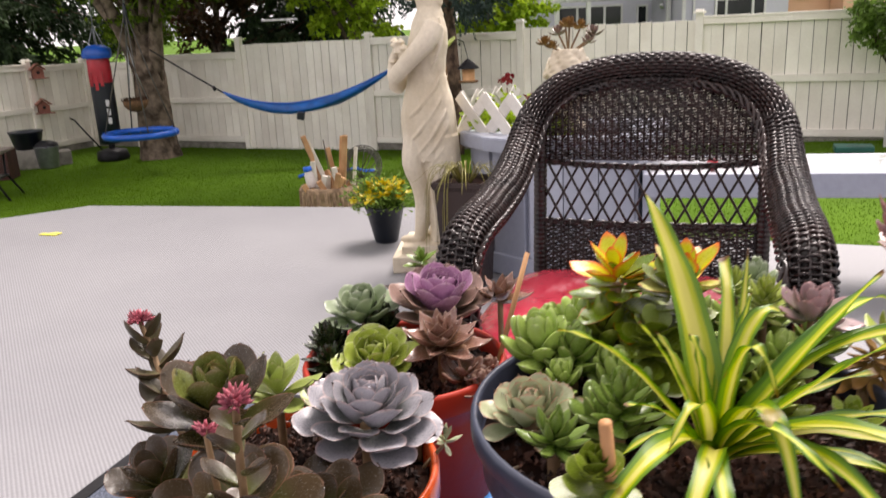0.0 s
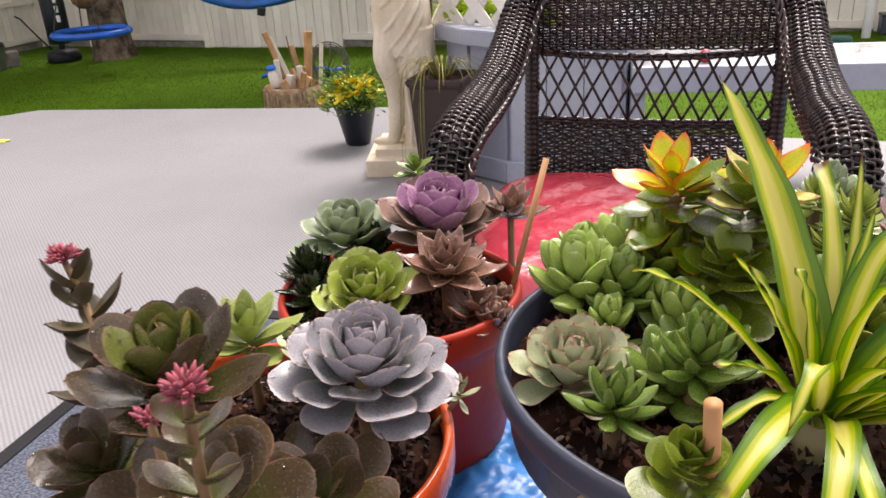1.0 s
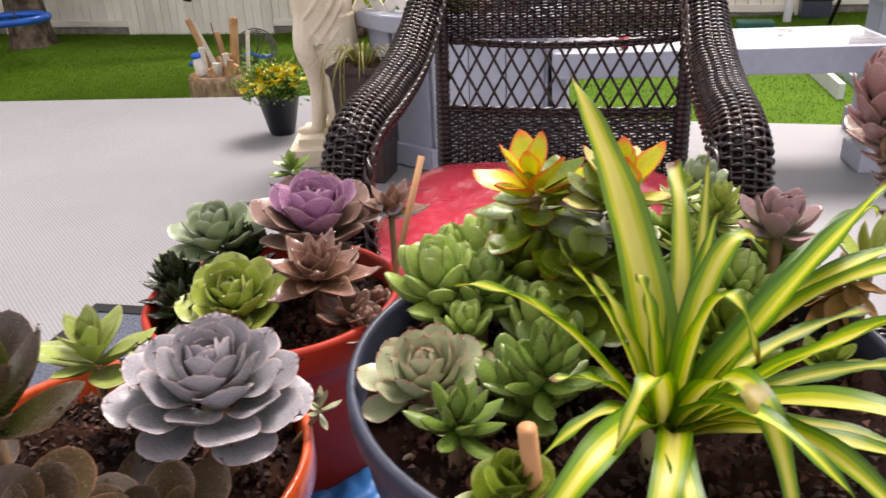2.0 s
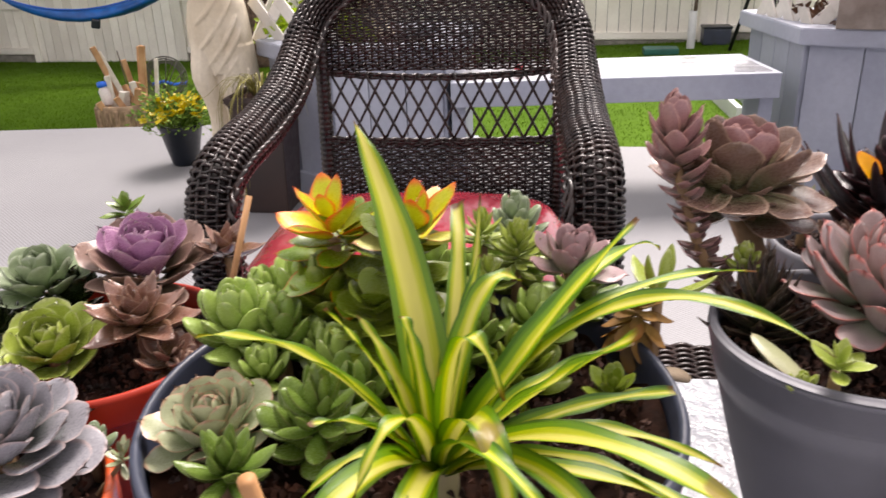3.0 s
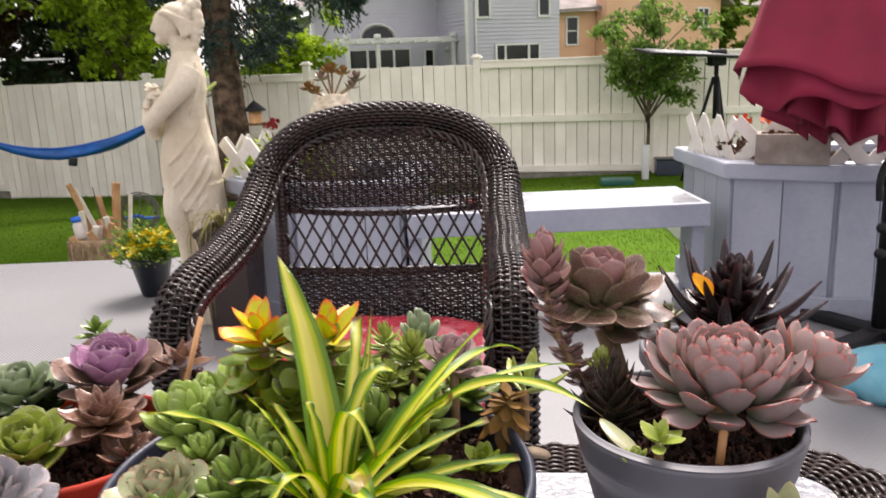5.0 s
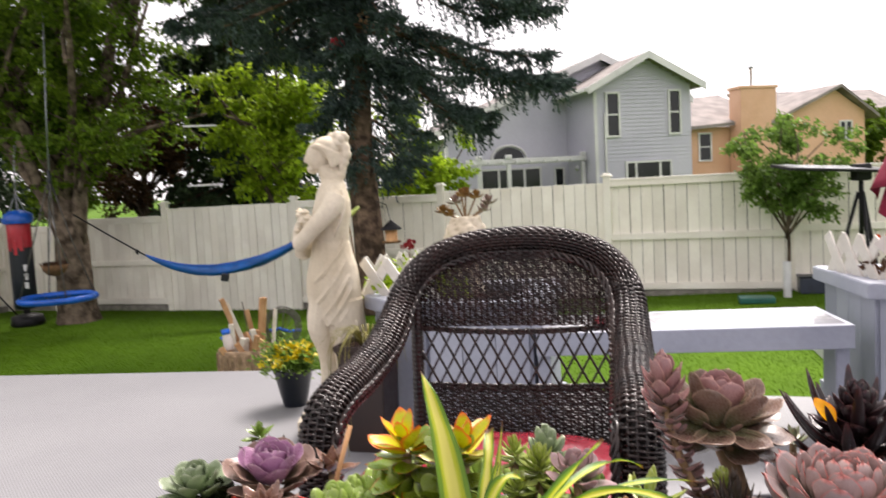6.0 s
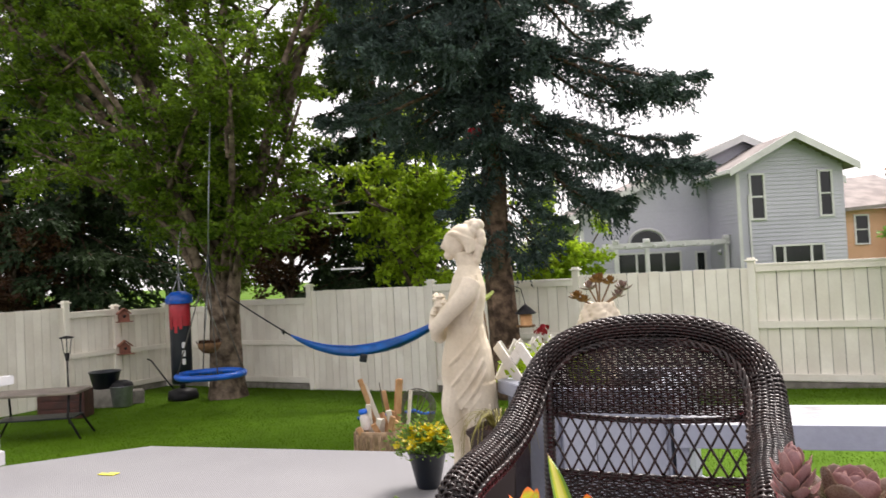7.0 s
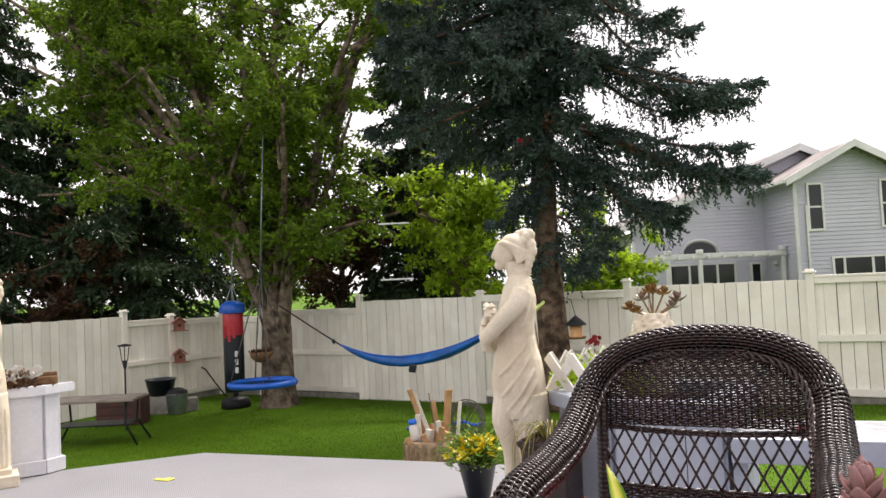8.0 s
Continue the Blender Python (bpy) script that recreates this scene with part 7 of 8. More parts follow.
def birdhouse(label, m, body, roof):
    root = thing("birdhouse", label, "birdhouse", m, group="birdhouses")
    bm = bmesh.new()
    prof = [(-0.09, 0), (0.09, 0), (0.09, 0.14), (0, 0.22), (-0.09, 0.14)]
    f, b = [bm.verts.new((x, -0.09, z)) for x, z in prof], [bm.verts.new((x, 0.09, z)) for x, z in prof]
    bm.faces.new(f), bm.faces.new(b[::-1])
    for i in range(5):
        bm.faces.new((f[i], b[i], b[(i + 1) % 5], f[(i + 1) % 5]))
    bmesh.ops.recalc_face_normals(bm, faces=bm.faces)
    part("body", bm, body, root)
    for s in (-1, 1):
        part("roof", boxes((0, 0, 0, 0.16, 0.24, 0.018), bevel=0.003), roof, root, "", pose(s * 0.065, -0.01, 0.195, 0, s * 40, 0))
    part("entrance", lathe([(0.0, 0.0), (0.028, 0.0), (0.028, 0.006), (0.0, 0.006)], 16), M_black, root, "", pose(0, -0.090, 0.10, 90, 0, 0))
    part("perch", boxes((0, -0.10, 0.0, 0.30, 0.16, 0.015), bevel=0.003), roof, root)


M_teal = surf("dark_teal_plastic", "1c5a50", "164a42", 6.0, 0.5, 0.1, 40)
M_mahogany = surf("dark_mahogany", "4c2822", "34201c", 8.0, 0.6, 0.2, 40)
M_rust = surf("faded_red_wood", "8c5a4a", "6e4438", 8.0, 0.8, 0.3, 40)
for z in (0.45, -0.15):
    birdhouse("small faded red wooden birdhouse on the fence post", pose(-7.22, 14.08, z, 0, 0, 35), M_rust, M_rust)
birdhouse("wooden birdhouse high on the spruce's stem", pose(0.04, 11.40, 3.30, 0, 0, 10), M_wood, M_rust)


def feeder():
    root = thing("bird_feeder", "lantern-shaped bird feeder with a dark roof", "bird feeder", pose(0.26, 11.30, 0.22))
    part("tray", lathe([(0.0, 0.0), (0.13, 0.0), (0.14, 0.03), (0.12, 0.03), (0.0, 0.01)], 8), M_coir, root)
    part("seed_box", lathe([(0.085, 0.02), (0.09, 0.20), (0.0, 0.20)], 8), M_wood, root)
    part("roof", lathe([(0.15, 0.19), (0.15, 0.205), (0.07, 0.28), (0.02, 0.32), (0.0, 0.34)], 8), M_black, root)
    part("hanger", tubes([([(0, 0, 0.33), (-0.05, 0.1, 0.55), (-0.18, 0.3, 0.60)], 0.006)], 6), M_black, root)


feeder()
single("red_ornament", lathe([(0, 0), (0.10, 0.05), (0.13, 0.15), (0.09, 0.25), (0, 0.28)], 18, 0.2), M_red_vinyl, "dark red ornament hanging in the spruce", "ornament", pose(-0.33, 11.25, 2.86))


def firewood_stump():
    z = lawn_z(-1.09, 7.03)
    root = thing("log_planter", "hollowed log stump holding split firewood sticks", "log stump", pose(-1.09, 7.03, z))
    part("bark_wall", lathe([(0.275, 0.0), (0.262, 0.2), (0.265, 0.45), (0.255, 0.50), (0.23, 0.505), (0.22, 0.45), (0.215, 0.1), (0.0, 0.1)], 40, 0.035), M_birch, root)
    for k in range(44):
        a = 2 * math.pi * k / 44 + 0.04 * math.sin(k * 2.7)
        rb = 0.272 + 0.004 * math.sin(k * 1.9)
        part("bark_ridge", tubes([([(rb * math.cos(a), rb * math.sin(a), 0.0), ((rb - 0.008) * math.cos(a + 0.02), (rb - 0.008) * math.sin(a + 0.02), 0.24), ((rb - 0.012) * math.cos(a - 0.01), (rb - 0.012) * math.sin(a - 0.01), 0.475)], 0.013 + 0.004 * math.sin(k * 3.3))], 6), M_birch, root)
    rnd2 = random.Random(8)
    rows = [(-0.06, 0.02, 1.10, -24, 0.060, M_wood), (0.00, -0.06, 1.06, -26, 0.055, M_wood_pale), (0.11, 0.03, 1.02, 6, 0.065, M_wood), (0.17, -0.01, 1.06, 12, 0.060, M_wood), (-0.14, -0.10, 0.80, -4, 0.060, M_wood_pale),
            (0.04, -0.13, 0.76, 24, 0.060, M_wood), (-0.09, -0.14, 0.74, 34, 0.055, M_wood_pale), (0.30, -0.08, 0.92, 8, 0.042, M_wood_pale), (-0.19, -0.02, 0.74, -52, 0.060, M_wood), (0.06, 0.10, 0.92, -12, 0.055, M_wood),
            (0.14, -0.14, 0.74, -30, 0.075, M_wood), (-0.17, -0.14, 0.72, 48, 0.050, M_wood_pale), (0.22, 0.06, 0.90, 22, 0.012, M_bark), (0.26, 0.04, 0.96, 36, 0.010, M_bark), (0.02, 0.0, 1.0, -8, 0.012, M_bark)]
    rows = [(x, y, 0.1 + (top - 0.1) * 0.90, tilt, w * 0.74, mat) for x, y, top, tilt, w, mat in rows]
    for k in range(9):
        rows.append((-0.20 + 0.05 * k, -0.20 + 0.03 * (k % 3), 0.60 + 0.03 * (k % 4), (-38, 22, -14, 44, 8)[k % 5], 0.048, (M_wood, M_wood_pale, M_wood)[k % 3]))
    for x, y, top, tilt, w, mat in rows:
        single("firewood", boxes((0, 0, (top - 0.1) / 2, w, w * 0.7, top - 0.1), bevel=0.006), mat, "split stick of firewood standing in the stump", "firewood",
               pose(-1.08 + max(-0.17, min(0.17, x * 0.8 - 0.005 * tilt)), 7.03 + y * 0.7, z + 0.1, rnd2.uniform(-5, 5), tilt * 0.75, rnd2.uniform(-30, 30)), group="firewood sticks")
    hoop = [(0.17 * math.cos(a), 0.05 * math.sin(a), 0.17 * math.sin(a)) for a in np.linspace(0, 2 * math.pi, 33)]
    bask = thing("wire_basket", "thin wire and cane hoop basket among the firewood", "basket", pose(-0.78, 7.05, z + 0.66, 0, 10, 10))
    for k in range(4):
        part("hoop", tubes([([tuple(0.9 ** k * c for c in p) for p in hoop], 0.006)], 5), M_rope, bask)
    for a in np.linspace(0, math.pi, 7):
        part("rib", tubes([([(0.17 * math.cos(a), 0, 0.17 * math.sin(a)), (0.0, 0.0, -0.12)], 0.004)], 5), M_rope, bask)
    jug = thing("bottle", "white plastic bottle with a blue cap lying among the firewood", "bottle", pose(-1.23, 6.94, z + 0.50, 0, -8, 0) @ Matrix.Scale(0.72, 4))
    part("body", lathe([(0.0, 0.0), (0.055, 0.0), (0.06, 0.02), (0.06, 0.16), (0.035, 0.21), (0.03, 0.23), (0.0, 0.23)], 20), M_whitepot, jug)
    part("cap", lathe([(0.05, 0.205), (0.055, 0.21), (0.055, 0.26), (0.0, 0.265)], 20), M_blue_foam, jug)


M_birch = surf("pale_log_bark", "9c8468", "6a5540", 10.0, 0.9, 0.8, 30, grain=0.25)
firewood_stump()


M_oldtop = surf("weathered_table_top", "8a8078", "6c635c", 6.0, 0.4, 0.2, 40)


def lawn_corner():
    """Folding table, torch, tub, pail and stones by the side fence."""
    z = lawn_z(-6.2, 10.2)
    t = thing("folding_table", "low black folding table with bent legs on the lawn", "table", pose(-6.42, 10.15, z, 0, 0, 12) @ Matrix.Diagonal((1.15, 1, 1, 1)))
    part("tabletop", boxes((0, 0, 0.62, 1.05, 0.62, 0.04), bevel=0.012), M_oldtop, t, "weathered grey-brown top")
    for sx, sy in ((-1, -1), (1, -1), (-1, 1), (1, 1)):
        part("leg", tubes([([(sx * 0.42, sy * 0.24, 0.61), (sx * 0.40, sy * 0.24, 0.30), (sx * 0.55, sy * 0.28, 0.0)], 0.014)], 8), M_black, t)
    part("shelf", boxes((0, 0, 0.28, 0.9, 0.45, 0.02), bevel=0.005), M_navy, t)
    cab = single("wooden_crate", boxes((0, 0, 0.27, 0.55, 0.4, 0.54), bevel=0.01), M_rust, "old dark red wooden crate behind the table", "crate", pose(-7.0, 11.75, lawn_z(-7.0, 11.75), 0, 0, 10) @ Matrix.Diagonal((1.3, 1, 0.8, 1)))
    cab.data.materials[0] = M_mahogany
    for k in range(3):
        part("slat", boxes((0, -0.205, 0.12 + 0.16 * k, 0.54, 0.015, 0.12), bevel=0.004), M_mahogany, cab)
    torch = thing("garden_torch", "tall black garden torch with a caged head", "garden torch", pose(-6.62, 11.2, lawn_z(-6.6, 11.2)))
    part("pole", tubes([([(0, 0, 0), (0, 0, 0.5), (0.0, 0, 0.96)], 0.014)], 8), M_black, torch)
    part("cone", lathe([(0.02, 0.94), (0.045, 1.06), (0.0, 1.06)], 12), M_black, torch)
    for a in np.linspace(0, 2 * math.pi, 7)[:-1]:
        part("cage_rod", tubes([([(0.045 * math.cos(a), 0.045 * math.sin(a), 1.05), (0.08 * math.cos(a), 0.08 * math.sin(a), 1.29)], 0.006)], 5), M_black, torch)
    part("lid", lathe([(0.10, 1.28), (0.10, 1.30), (0.0, 1.32)], 14), M_black, torch)
    stone = boxes((0, 0, 0.13, 0.42, 0.3, 0.26), bevel=0.03)
    me = bm_mesh(stone, "stone_block")
    for i, (x, y, r, s) in enumerate([(-6.88, 12.72, 10, 1.25), (-6.55, 13.0, 30, 0.9), (-6.6, 12.75, -20, 0.7), (-7.2, 12.5, 5, 0.8)]):
        single("stone_block", me, M_stoneblock, "rough grey stone block in the lawn's corner", "stone", pose(x, y, lawn_z(x, y) - 0.01, 0, 0, r) @ Matrix.Scale(s, 4), group="stone blocks")
    single("tub", lathe([(0.0, 0.0), (0.19, 0.0), (0.25, 0.26), (0.265, 0.27), (0.26, 0.285), (0.235, 0.27), (0.18, 0.02), (0.0, 0.02)], 28), M_navy, "dark plastic tub standing on a stone block", "tub", pose(-6.88, 12.72, lawn_z(-6.88, 12.72) + 0.312))
    pail = thing("pail", "galvanised metal pail with a black bag in it", "pail", pose(-6.55, 12.65, lawn_z(-6.55, 12.65)))
    part("bucket", lathe([(0.0, 0.0), (0.14, 0.0), (0.15, 0.02), (0.185, 0.34), (0.19, 0.35), (0.18, 0.34), (0.14, 0.02), (0.0, 0.02)], 28), M_silver, pail)
    part("bag", lathe([(0.17, 0.33), (0.16, 0.40), (0.08, 0.44), (0.0, 0.43)], 18, 0.35), M_black, pail)
    single("garden_tool", tubes([([(0, 0, 0), (0.25, 0.05, 0.35), (0.42, 0.1, 0.62), (0.50, 0.1, 0.66)], 0.014)], 7), M_black, "dark long-handled garden tool leaning on the fence", "garden tool", pose(-5.35, 13.6, lawn_z(-5.3, 13.6)) @ pose(-0.9, 0.5, 0, 0, 0, 180))
    for x, y, r in ((-2.1, 10.6, 20), (-1.5, 10.9, -30), (-4.1, 7.0, 40), (-4.5, 8.1, 10)):
        single("toy_strip", tubes([([(0, 0, 0.02), (0.15, 0.05, 0.05), (0.32, 0.02, 0.02), (0.45, 0.10, 0.03)], 0.022)], 8), M_blue_foam, "blue plastic toy strip lying in the grass", "toy", pose(x, y, lawn_z(x, y) + 0.0, 0, 0, r), group="toys")


lawn_corner()
edging = thing("garden_edging", "low pale grey timber edging lying along the lawn", "garden edging", pose(4.04, 6.88, lawn_z(4.04, 6.88), 0, 0, 73))
part("board", boxes((0, 0, 0.06, 1.9, 0.05, 0.14), bevel=0.006), M_lit_pale_paint, edging)
part("board", boxes((0, -0.22, 0.04, 1.9, 0.05, 0.10), bevel=0.006), M_grey_paint, edging)
single("plant_tray", boxes((0, 0, 0.04, 0.42, 0.26, 0.08), bevel=0.02), M_teal, "dark teal plastic tray lying by the young tree", "tray", pose(4.75, 9.45, lawn_z(4.75, 9.45), 0, 0, -20))
crate = thing("storage_box", "small slate-blue plastic storage box by the fence", "box", pose(5.65, 9.75, lawn_z(5.65, 9.75), 0, 0, -20))
part("body", boxes((0, 0, 0.10, 0.34, 0.24, 0.20), bevel=0.015), M_bluebowl, crate)
part("lid", boxes((0, 0, 0.215, 0.36, 0.26, 0.03), bevel=0.008), M_navy, crate)


def tripod():
    z = lawn_z(5.75, 8.8)
    root = thing("tripod_stand", "black tripod with a flat shiny folded top, on the lawn", "tripod", pose(5.75, 8.85, z))
    h = 0.92 - z
    for a in (0.4, 2.3, 4.5):
        part("leg", tubes([([(0.03 * math.cos(a), 0.03 * math.sin(a), h - 0.25), (0.38 * math.cos(a), 0.38 * math.sin(a), 0.0)], 0.022)], 8), M_black, root)
    part("column", tubes([([(0, 0, h - 0.75), (0, 0, h - 0.05)], 0.028)], 10), M_black, root)
    part("head", boxes((0.0, 0, h - 0.02, 0.2, 0.14, 0.2), bevel=0.03), M_black, root)
    part("folded_top", boxes((0, 0, 0, 1.25, 0.5, 0.035), bevel=0.012), M_black, root, "glossy dark panel", pose(-0.35, 0, h + 0.04, 6, 4, 0))
    part("sheet", boxes((0, 0, 0, 0.85, 0.46, 0.008), bevel=0.002), M_tabletop, root, "wet pale sheet", pose(-0.45, 0, h + 0.065, 6, 4, 0))


# ---------------------------------------------------------------- on the deck
def statue_mesh():
    """A draped standing figure with folded arms, as one plain mesh."""
    bm = bmesh.new()

    def blob(x, y, z, sx, sy, sz, rx=0, ry=0, rz=0):
        bmesh.ops.create_icosphere(bm, subdivisions=3, radius=1.0, matrix=pose(x, y, z, rx, ry, rz) @ Matrix.Diagonal((sx, sy, sz, 1)))

    def limb(pts, radii, squash=1.0):
        v, f = sweep(spline(pts, 14), np.interp(np.linspace(0, 1, 15), np.linspace(0, 1, len(radii)), radii), 14, squash)
        vs = [bm.verts.new(p) for p in v]
        for q in f:
            bm.faces.new([vs[i] for i in q])

    def drape(levels, folds, amp, seg=56):
        """Stacked rings (z, cx, cy, rx, ry) with folds that deepen downward."""
        rings = []
        for k, (z, cx, cy, rx, ry) in enumerate(levels):
            ring = []
            d = amp * k / len(levels)
            for i in range(seg):
                a = 2 * math.pi * i / seg
                r = 1 + d * (math.sin(folds * a + 1.3 * math.sin(z * 6)) + 0.5 * math.sin((folds * 2 + 1) * a + z * 9))
                ring.append(bm.verts.new((cx + rx * r * math.cos(a), cy + ry * r * math.sin(a), z)))
            rings.append(ring)
        for A, B in zip(rings, rings[1:]):
            for i in range(seg):
                j = (i + 1) % seg
                bm.faces.new((A[i], A[j], B[j], B[i]))
        bm.faces.new(rings[0])
        bm.faces.new(rings[-1][::-1])
    # plinth
    bmesh.ops.create_cube(bm, size=1.0, matrix=pose(0, 0, 0.035) @ Matrix.Diagonal((0.335, 0.335, 0.07, 1)))
    bmesh.ops.create_cube(bm, size=1.0, matrix=pose(0, 0, 0.085) @ Matrix.Diagonal((0.26, 0.26, 0.04, 1)))
    # gown: bust to hem, then the long fall at the back
    drape([(1.072, 0.020, 0, 0.040, 0.052), (1.052, 0.021, 0, 0.052, 0.084), (1.018, 0.018, 0, 0.066, 0.108), (0.977, 0.017, 0, 0.076, 0.112), (0.922, 0.009, 0, 0.084, 0.106), (0.868, 0.003, 0, 0.080, 0.094), (0.813, 0.0, 0, 0.078, 0.090), (0.759, 0.0, 0, 0.088, 0.100),
           (0.704, 0.0, 0, 0.104, 0.112), (0.649, -0.002, 0, 0.113, 0.120), (0.595, -0.002, 0, 0.116, 0.122), (0.54, 0.0, 0, 0.114, 0.120), (0.486, 0.012, 0, 0.108, 0.116), (0.462, 0.020, 0, 0.100, 0.112)], 7, 0.035)
    drape([(0.56, 0.035, 0.0, 0.085, 0.112), (0.50, 0.038, 0.0, 0.084, 0.114), (0.43, 0.043, 0.0, 0.084, 0.112), (0.36, 0.048, 0.0, 0.079, 0.108), (0.28, 0.052, 0.0, 0.073, 0.104), (0.20, 0.055, 0.0, 0.068, 0.100), (0.10, 0.055, 0.0, 0.070, 0.104)], 7, 0.09)
    # folds that sweep from the hip down to the hem
    lev = [(0.868, 0.003, 0.080, 0.094), (0.759, 0.0, 0.088, 0.100), (0.649, -0.002, 0.113, 0.120), (0.54, 0.0, 0.114, 0.120), (0.462, 0.02, 0.10, 0.112), (0.30, 0.05, 0.075, 0.106)]

    def skin(x, z):
        zs = [r[0] for r in lev[::-1]]
        cx, rx, ry = (np.interp(z, zs, [r[i] for r in lev[::-1]]) for i in (1, 2, 3))
        return -ry * math.sqrt(max(0.0, 1 - ((x - cx) / rx) ** 2)) + 0.002
    for k, (xa, za, xb, zb) in enumerate([(0.085, 0.80, -0.085, 0.53), (0.095, 0.74, -0.06, 0.47), (0.100, 0.68, -0.025, 0.455), (0.104, 0.62, 0.012, 0.450), (0.070, 0.84, -0.095, 0.62), (0.106, 0.56, 0.050, 0.34), (0.110, 0.52, 0.078, 0.24)]):
        pts = []
        for j in range(6):
            t = j / 5
            x, z = xa + (xb - xa) * t ** 1.3, za + (zb - za) * t ** 0.8
            pts.append((x, skin(x, z), z))
        limb(pts, [0.003, 0.0085 + 0.0015 * (k % 3), 0.010, 0.006])
    # the long folds of the under-skirt
    for k, x in enumerate((0.012, 0.034, 0.056, 0.078, 0.098)):
        yy = -0.100 + 0.5 * max(0.0, x - 0.06)
        limb([(x, yy - 0.004, 0.47), (x + 0.006 * math.sin(k * 2.1), yy - 0.002, 0.34), (x + 0.010 * math.cos(k * 1.7), yy + 0.006, 0.20), (x + 0.004, yy + 0.004, 0.115)], [0.006, 0.010, 0.011, 0.012])
    # the shawl's edge from the shoulder to the crossed arms
    limb([(0.070, -0.070, 1.030), (0.078, -0.105, 0.960), (0.060, -0.118, 0.890), (0.030, -0.104, 0.830)], [0.006, 0.009, 0.009, 0.005])
    # bare legs and feet
    limb([(-0.040, -0.04, 0.56), (-0.066, -0.045, 0.45), (-0.046, -0.04, 0.365), (-0.034, -0.04, 0.28), (-0.050, -0.04, 0.17), (-0.06, -0.04, 0.12)], [0.066, 0.054, 0.044, 0.042, 0.030, 0.026])
    limb([(0.015, 0.04, 0.50), (0.006, 0.04, 0.33), (0.006, 0.04, 0.12)], [0.06, 0.046, 0.03])
    blob(-0.092, -0.04, 0.116, 0.055, 0.026, 0.020)
    blob(-0.030, 0.045, 0.116, 0.055, 0.026, 0.020)
    # neck, head in profile, waved hair and a knot high at the back
    limb([(0.028, 0, 1.03), (0.018, 0, 1.08), (0.004, 0, 1.13)], [0.056, 0.046, 0.043])
    blob(-0.026, 0, 1.172, 0.058, 0.050, 0.066, 0, -8, 0)
    limb([(-0.080, 0, 1.186), (-0.089, 0, 1.160), (-0.080, 0, 1.150)], [0.005, 0.007, 0.004])
    blob(-0.056, 0, 1.122, 0.027, 0.026, 0.022)
    blob(0.008, 0, 1.206, 0.062, 0.058, 0.052, 0, 12, 0)
    for k in range(7):
        for sy in (-1, 1):
            limb([(-0.062 + 0.006 * k, sy * 0.012, 1.214 + 0.003 * k), (-0.026 + 0.010 * k, sy * (0.050 - 0.003 * k), 1.216 - 0.009 * k), (0.030, sy * 0.052, 1.190 - 0.010 * k), (0.068, sy * 0.020, 1.175 - 0.004 * k)], [0.007, 0.011, 0.010, 0.007])
    for k in range(11):
        a = 2 * math.pi * k / 11
        blob(0.058 + 0.028 * math.cos(a), 0.024 * math.sin(a), 1.238 + 0.018 * math.cos(a * 2 + 1), 0.020, 0.019, 0.019)
    blob(0.058, 0.0, 1.256, 0.026, 0.026, 0.024)
    for x, z, r in ((0.086, 1.205, 0.026), (0.088, 1.178, 0.027), (0.078, 1.148, 0.026), (0.068, 1.120, 0.024), (0.062, 1.092, 0.022), (0.056, 1.064, 0.019), (0.050, 1.040, 0.016)):
        for sy in (-1, 1):
            blob(x, sy * 0.014, z, r * 0.8, r * 0.8, r)
    # folded arms with a spray of roses
    limb([(0.046, -0.098, 1.000), (0.020, -0.128, 0.945), (-0.050, -0.130, 0.875), (-0.112, -0.092, 0.815), (-0.128, -0.060, 0.800)], [0.044, 0.042, 0.036, 0.032, 0.026])
    limb([(-0.126, -0.066, 0.805), (-0.124, -0.030, 0.870), (-0.100, 0.010, 0.930)], [0.030, 0.027, 0.020])
    limb([(0.030, 0.100, 1.000), (-0.02, 0.125, 0.92), (-0.100, 0.09, 0.80), (-0.138, 0.04, 0.75)], [0.044, 0.040, 0.034, 0.030])
    limb([(-0.138, 0.045, 0.755), (-0.130, -0.01, 0.84), (-0.105, -0.05, 0.925)], [0.030, 0.026, 0.020])
    for x, y, z, r in ((-0.105, -0.070, 0.905, 0.018), (-0.118, -0.045, 0.935, 0.018), (-0.075, -0.095, 0.920, 0.018), (-0.125, -0.010, 0.950, 0.016), (-0.095, -0.060, 0.945, 0.018), (-0.128, -0.070, 0.870, 0.016)):
        blob(x, y, z, r * 0.7, r * 0.7, r * 0.7)
        for k in range(6):
            a = 2 * math.pi * k / 6
            blob(x + r * 0.8 * math.cos(a), y + r * 0.8 * math.sin(a), z - 0.004 + 0.006 * math.sin(3 * a), r * 0.45, r * 0.45, r * 0.30)
    for k in range(4):
        limb([(-0.100, -0.05 - 0.008 * k, 0.925 - 0.012 * k), (-0.085, -0.085, 0.915 - 0.014 * k), (-0.060, -0.110, 0.900 - 0.014 * k)], [0.008, 0.008, 0.006])
    bmesh.ops.recalc_face_normals(bm, faces=bm.faces)
    return bm


